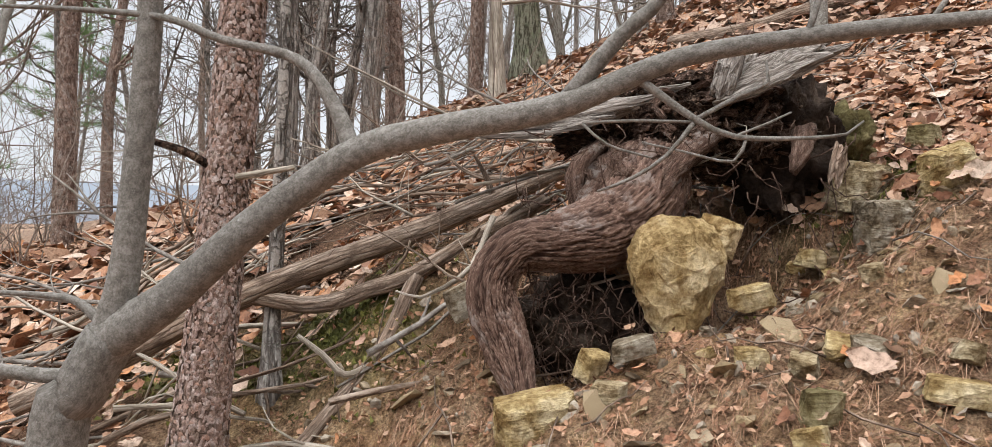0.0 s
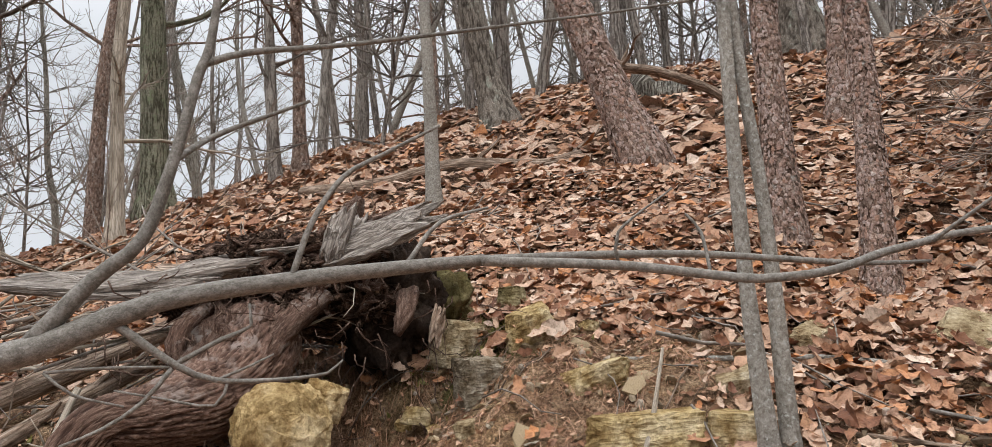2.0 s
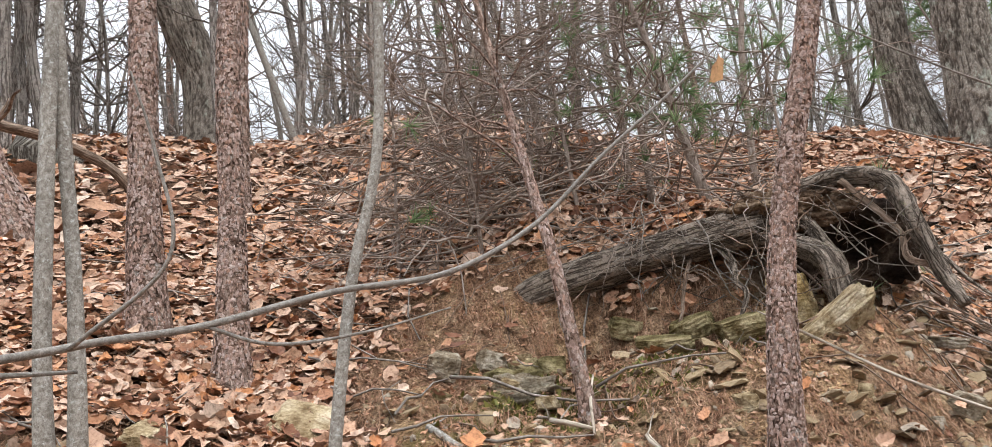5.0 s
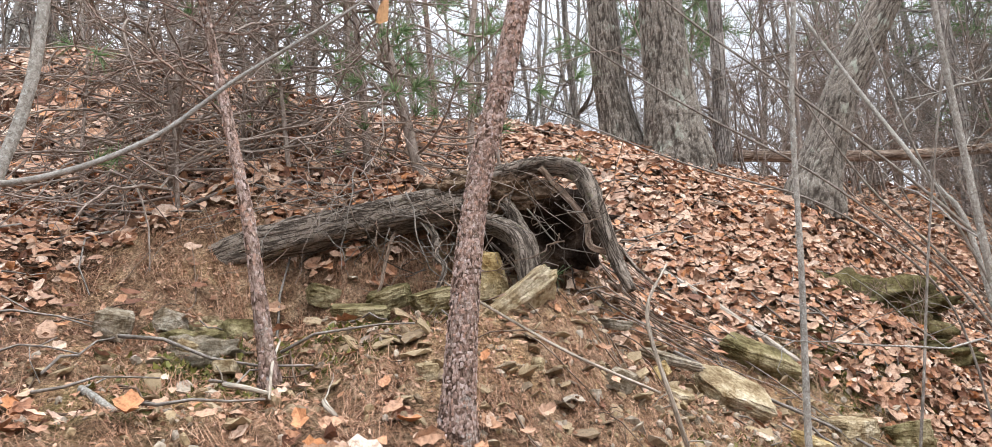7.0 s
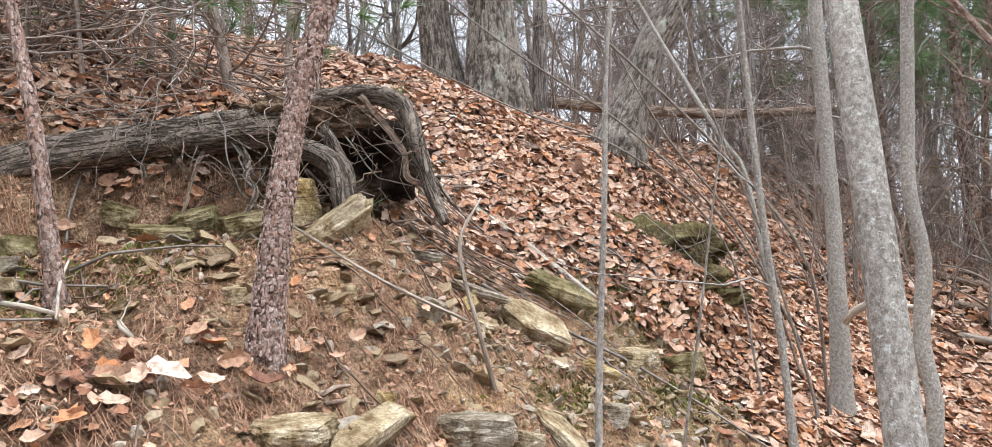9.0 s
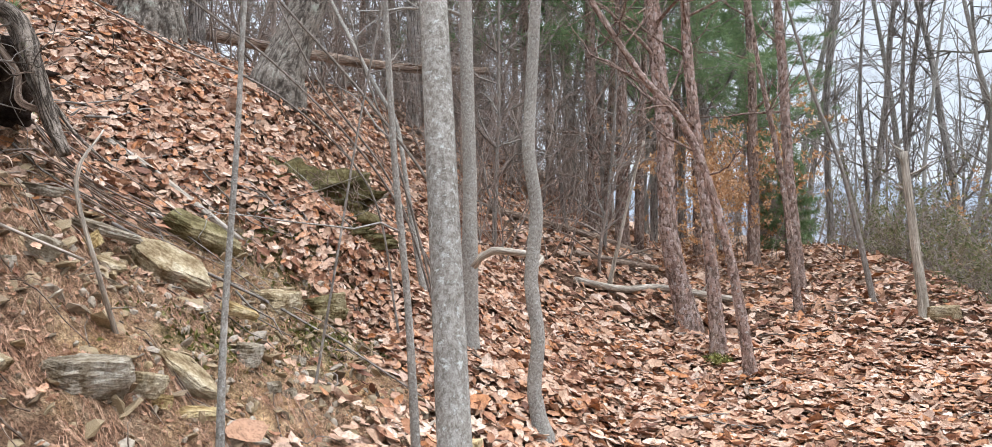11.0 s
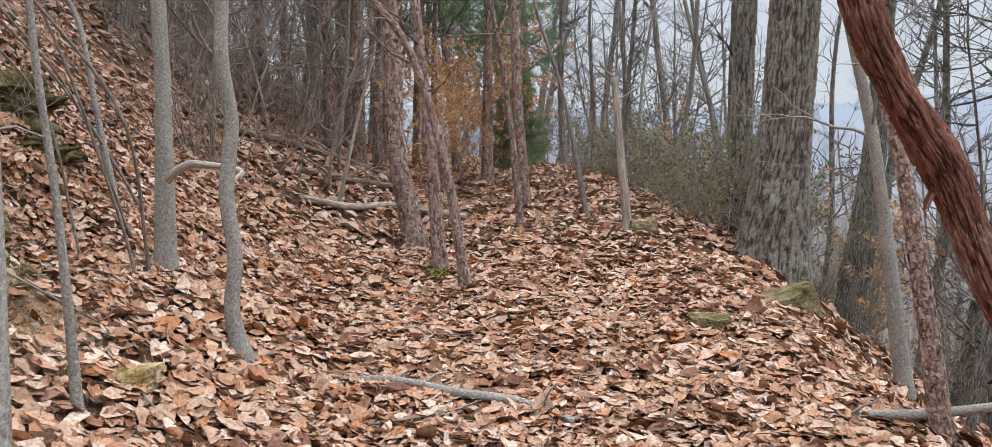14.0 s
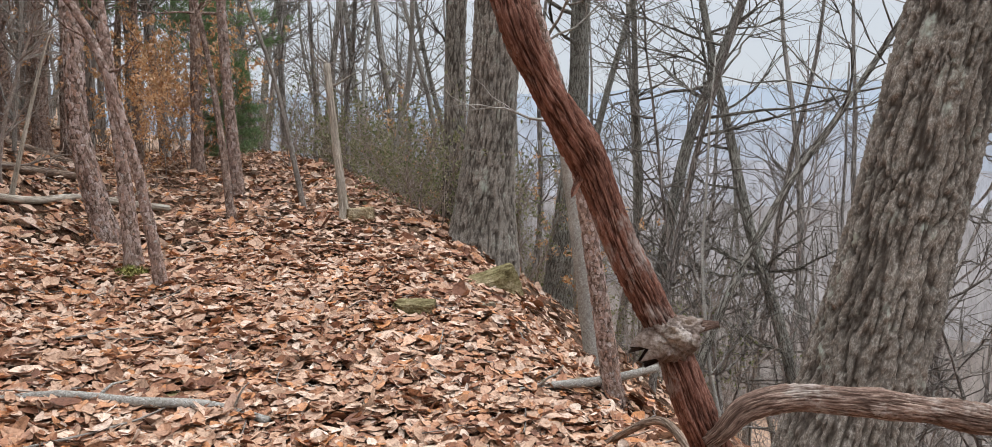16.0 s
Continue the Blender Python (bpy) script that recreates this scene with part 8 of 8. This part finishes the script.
def shrub(seed, height, stems, label, leafy=0, mat=bark_brush, name="bare_shrub", leaf_mat=leaf_orange):
    g = np.random.default_rng(seed)
    ob = thing(name, (0, 0, -200), label, "shrub", "shrubs of the wood")
    tips, tw = [], Build()
    for _ in range(stems):
        b = Build()
        q = wander(g, (g.normal(0, 0.15), g.normal(0, 0.15), -0.1), (g.normal(0, 0.35), g.normal(0, 0.35), 1), height * g.uniform(0.6, 1.15), 8, 0.13)
        r = g.uniform(0.005, 0.011)
        tube(b, q, np.linspace(r, r * 0.3, len(q)), 4, cap=False)
        for _ in range(11):
            j = g.integers(2, 8)
            t = wander(g, q[j], (q[j] - q[j - 1]) + g.normal(0, 0.8, 3) * height / 8, height * g.uniform(0.15, 0.45), 4, 0.22)
            tube(tw, t, np.linspace(r * 0.5, r * 0.2, len(t)), 3, cap=False)
            tips += [t[-1], t[-2], t[-3]]
        part("stem", b, mat, ob)
    part("twig_mass", tw, mat, ob, kind="stuff", label="many thin bare twigs")
    if leafy:
        lbb = Build()
        v, q = SHAPES[2]
        for i in g.integers(0, len(tips), leafy):
            R = np.array(pose(0, 0, 0, *g.uniform(-70, 70, 2), g.uniform(0, 360)).to_3x3())
            lbb.add((v * (0.075 if leaf_mat == leaf_orange else 0.05) * g.uniform(0.6, 1.2)) @ R.T + tips[i] + g.normal(0, 0.04, 3), q)
        part("leaves", lbb, leaf_mat, ob, kind="stuff", smooth=False, label="clinging dry orange leaves" if leaf_mat == leaf_orange else "small olive-green leaves")
    return ob


laurel_leaf = leaf_material("laurel_leaves", [(0.0, (0.12, 0.13, 0.055)), (0.5, (0.2, 0.2, 0.095)), (1.0, (0.3, 0.27, 0.16))], 0.4)
pines = [young_pine(401, 6.0, "young white pine with soft green needles"), young_pine(402, 4.0, "small green pine in the understorey"), young_pine(403, 8.0, "tall green pine behind the bare trunks", 36)]
shrubs = [shrub(411, 1.8, 7, "thicket shrub of thin bare grey stems"), shrub(412, 2.6, 6, "tall thicket shrub of bare grey stems"), shrub(413, 1.7, 7, "laurel shrub with sparse olive-green leaves", 650, name="laurel_shrub", leaf_mat=laurel_leaf)]
beech = shrub(414, 3.4, 4, "young beech with clinging orange leaves", 1700, name="young_beech")
g = np.random.default_rng(97)


def put(src, s0, w0, k=1.0):
    x, y = UX * s0 - UY * w0, UY * s0 + UX * w0
    ob = copy_thing(src, pose(x, y, gz(x, y), 0, 0, g.uniform(0, 360)))
    ob.scale = (k, k, k)


for s0, w0, i, k in [(15.5, 1.4, 2, 0.9), (17.2, 0.4, 2, 0.95), (19.0, -1.0, 2, 1.0), (18.4, -2.6, 0, 0.9), (22, 0.8, 2, 1.2), (20, 2.6, 2, 1.0), (21, -4, 2, 0.8), (23, -1.5, 2, 1.2),
                     (14.5, -0.2, 2, 0.95), (16.3, -1.3, 2, 0.9), (13.6, 1.5, 0, 1.1), (15.0, -2.7, 1, 0.5), (15.5, 5.0, 2, 0.9), (-19, 8.5, 2, 0.8), (10.5, 6.2, 0, 1.0), (8.0, 8.5, 2, 0.8), (-14, 4, 0, 0.9), (-10.5, 2.6, 1, 0.9)]:
    put(pines[i], s0, w0, k)
for _ in range(60):
    put(shrubs[(0, 2, 2, 2)[g.integers(4)]], g.uniform(10.5, 24), g.uniform(-9.5, -4.3), g.uniform(0.8, 1.5))
for _ in range(38):
    put(shrubs[g.integers(2)], g.uniform(8.0, 15), g.uniform(0.4, 5.0), g.uniform(0.7, 1.3))
for k_ in range(9):
    x_, y_, z_ = at_sw(g.uniform(8.6, 14), g.uniform(0.6, 4.5))
    put_brush(x_, y_, g.uniform(3, 4.5), 40, 1.4, 340 + k_, "thin sapling thick with bare grey branches", "brushy saplings in the thicket", mat=bark_brush, low=0.1, r0=0.025)
for _ in range(70):
    put(shrubs[g.integers(2)], g.uniform(-4, 14), g.uniform(-22, -6.5), g.uniform(0.8, 1.5))
for _ in range(24):
    put(shrubs[g.integers(2)], g.uniform(-14, -4.8), g.uniform(0.5, 7), g.uniform(0.6, 1.2))
for _ in range(24):
    put(shrubs[g.integers(2)], g.uniform(15, 24), g.uniform(-4, 4), g.uniform(0.7, 1.3))
for s0, w0, k in [(12.6, -1.3, 0.6), (15.1, -1.7, 0.7), (13.9, -1.4, 0.8), (14.6, -2.2, 0.9), (15.4, -2.3, 0.8), (15.9, -1.7, 0.8), (12.5, -8.0, 0.9), (16.5, -6.5, 0.8)]:
    put(beech, s0, w0, k)
for k in (*pines, *shrubs, beech):
    for o in (*k.children_recursive, k):
        bpy.data.objects.remove(o)

# ---- needles, twigs and gravel on the soil ----
g = np.random.default_rng(23)
b = Build()
cnt = 230000
s0, w0 = g.uniform(-2.2, 6.0, cnt), g.uniform(0.9, 4.5, cnt)
keep = g.random(cnt) < np.clip(bare(s0, w0) + 0.25, 0, 1) * np.clip(0.55 + 1.6 * waves(s0, w0, 0.45, 61, 3), 0.08, 1) * (0.65 + 0.35 * sigmoid((s0 - 0.8) / 0.4)) * (1 - 0.35 * sigmoid((s0 - 3.6) / 0.4))
s0, w0 = s0[keep], w0[keep]
x, y = UX * s0 - UY * w0, UY * s0 + UX * w0
p = np.stack([x, y, ground(x, y) + g.uniform(0.004, 0.02, len(x))], -1)
a = g.uniform(0, 6.28, len(x))
ln = g.uniform(0.04, 0.09, len(x))[:, None]
d = np.stack([np.cos(a), np.sin(a), g.normal(0, 0.25, len(x))], -1)
qx, qy = p[:, 0] + d[:, 0] * ln[:, 0], p[:, 1] + d[:, 1] * ln[:, 0]
q = np.stack([qx, qy, ground(qx, qy) + g.uniform(0.004, 0.02, len(x))], -1)
side = np.stack([-np.sin(a), np.cos(a), np.zeros_like(a)], -1) * 0.0009
b.add(np.stack([p - side, p + side, q + side, q - side], 1).reshape(-1, 3), np.arange(4 * len(x)).reshape(-1, 4))
nl = part("needle_litter", b, needle_dry, kind="stuff", label="reddish dry pine needles strewn on the soil", smooth=False)
nl["category"] = "needle litter"
b = Build()
for _ in range(900):
    s1, w1 = g.uniform(-3, 9), g.uniform(-2, 4.5)
    x, y = UX * s1 - UY * w1, UY * s1 + UX * w1
    ln, a = g.uniform(0.06, 0.45), g.uniform(0, 6.28)
    line = wander(g, (x, y, 0), (np.cos(a), np.sin(a), 0), ln, 5, 0.12)
    line[:, 2] = ground(line[:, 0], line[:, 1]) + 0.012 + 0.03 * g.random()
    r = 0.0015 + 0.008 * ln
    tube(b, line, np.linspace(r, r * 0.5, 6), 4)
tl = part("twig_litter", b, wood_log, kind="stuff", label="small dead twigs scattered over the ground")
tl["category"] = "twigs"
gravel_mix = leaf_material("stone_chips", [(0.0, (0.1, 0.07, 0.042)), (0.3, (0.22, 0.155, 0.092)), (0.55, (0.32, 0.235, 0.13)), (0.8, (0.3, 0.25, 0.195)), (1.0, (0.4, 0.34, 0.26))])
b = Build()
for k in range(6500):
    s1, w1 = g.uniform(-2.6, 6), g.uniform(0.9, 3.7)
    if k % 3 == 0:
        s1 = g.uniform(3.4, 6.0)
    if g.random() > bare(s1, w1):
        continue
    x, y = UX * s1 - UY * w1, UY * s1 + UX * w1
    v, f = stone_mesh((1, 1, 1), 900 + k % 12, 1, 4, 0.75)
    sz = min(0.009 * g.lognormal(0.3, 0.7), 0.024)
    R = np.array(pose(0, 0, 0, *g.uniform(0, 360, 3)).to_3x3())
    b.add((v * np.array([1.4, 1, 0.7]) * sz) @ R.T * 1.6 + np.array([x, y, gz(x, y)]), tris=f)
gl = part("gravel", b, gravel_mix, kind="stuff", label="tan gravel and stone chips in the bare soil", smooth=False)
gl["category"] = "gravel"
b = Build()
cnt = 24000
s0, w0 = g.uniform(-2.8, 5.9, cnt), g.uniform(0.9, 4.3, cnt)
keep = g.random(cnt) < np.clip(bare(s0, w0), 0, 1) * (1 - 0.5 * sigmoid((s0 - 3.4) / 0.3))
s0, w0 = s0[keep], w0[keep]
lay_leaves(b, UX * s0 - UY * w0, UY * s0 + UX * w0, g, 0.022, 0.6, 0.012, ROUGH_SHAPES)
cl = part("leaf_crumbs", b, needle_dry, kind="stuff", label="crumbled leaf bits strewn over the bare soil", smooth=False)
cl["category"] = "leaf crumbs"

b = Build()
flake_kinds, flakes = [], 0
for k in range(10):
    v, f = stone_mesh((1, 1, 1), 930 + k, 1, 5, 0.7)
    one = Build()
    one.add(v * np.array([1.5, 1.0, 0.28]) * 1.5, tris=f)
    flake_kinds.append(one.mesh("stone_flake", False))
    flake_kinds[-1].materials.append(gravel_mix)
for k in range(1700):
    s1, w1 = (g.uniform(2.6, 6.0), g.uniform(1.0, 3.6)) if k % 3 else (g.uniform(-2.2, 2.6), g.uniform(1.4, 3.6))
    if g.random() > bare(s1, w1) * 1.1:
        continue
    x, y = UX * s1 - UY * w1, UY * s1 + UX * w1
    v, f = stone_mesh((1, 1, 1), 930 + k % 10, 1, 5, 0.7)
    sz = min(0.018 * g.lognormal(0.25, 0.55), 0.06)
    R = np.array(pose(0, 0, 0, g.normal(0, 22), g.normal(0, 22) - 18, g.uniform(0, 360)).to_3x3())
    if sz > 0.024 and flakes < 300:
        flakes += 1
        ob = new("stone_flake", flake_kinds[k % 10])
        ob.matrix_world = pose(x, y, gz(x, y) + 0.004, g.normal(0, 22), g.normal(0, 22) - 18, g.uniform(0, 360))
        ob.scale = (sz, sz, sz)
        ob.parent = ground_ob
        continue
    b.add((v * np.array([1.5, 1.0, 0.28]) * sz) @ R.T * 1.5 + np.array([x, y, gz(x, y) + 0.004]), tris=f)
fk = part("stone_flakes", b, gravel_mix, kind="stuff", label="pale flat flakes of shale littering the bank", smooth=False)
fk["category"] = "gravel"


# ---- moss on the damp soil ----
b = Build()
for s_, w_, ls, lw, n_ in [(-2.6, 2.3, 0.25, 0.15, 1500), (-3.3, 2.05, 0.25, 0.15, 1200), (-1.05, 3.9, 0.15, 0.25, 1200), (-0.8, 3.6, 0.15, 0.15, 700), (2.0, 3.3, 0.2, 0.08, 700), (2.45, 3.05, 0.3, 0.08, 800),
                          (4.1, 1.9, 0.25, 0.1, 900), (5.0, 1.75, 0.25, 0.1, 900), (5.6, 1.55, 0.3, 0.12, 800), (5.8, 2.2, 0.3, 0.15, 800)]:
    a_, c_ = s_ + g.normal(0, ls, n_), w_ + g.normal(0, lw, n_)
    ok = waves(a_, c_, 0.22, 91, 3) > -0.12
    a_, c_ = a_[ok], c_[ok]
    x, y = UX * a_ - UY * c_, UY * a_ + UX * c_
    p = np.stack([x, y, ground(x, y) + 0.002], -1)
    up = np.stack([g.normal(0, 0.5, len(x)), g.normal(0, 0.5, len(x)), np.ones(len(x))], -1) * g.uniform(0.012, 0.03, (len(x), 1))
    sd = np.stack([g.normal(0, 1, len(x)), g.normal(0, 1, len(x)), g.normal(0, 0.2, len(x))], -1) * 0.009
    b.add(np.stack([p - sd, p + sd, p + up], 1).reshape(-1, 3), tris=np.arange(3 * len(x)).reshape(-1, 3))
mo = part("moss_carpet", b, moss_green, kind="stuff", label="patches of yellow-green moss on damp soil", smooth=False)
mo["category"] = "moss"
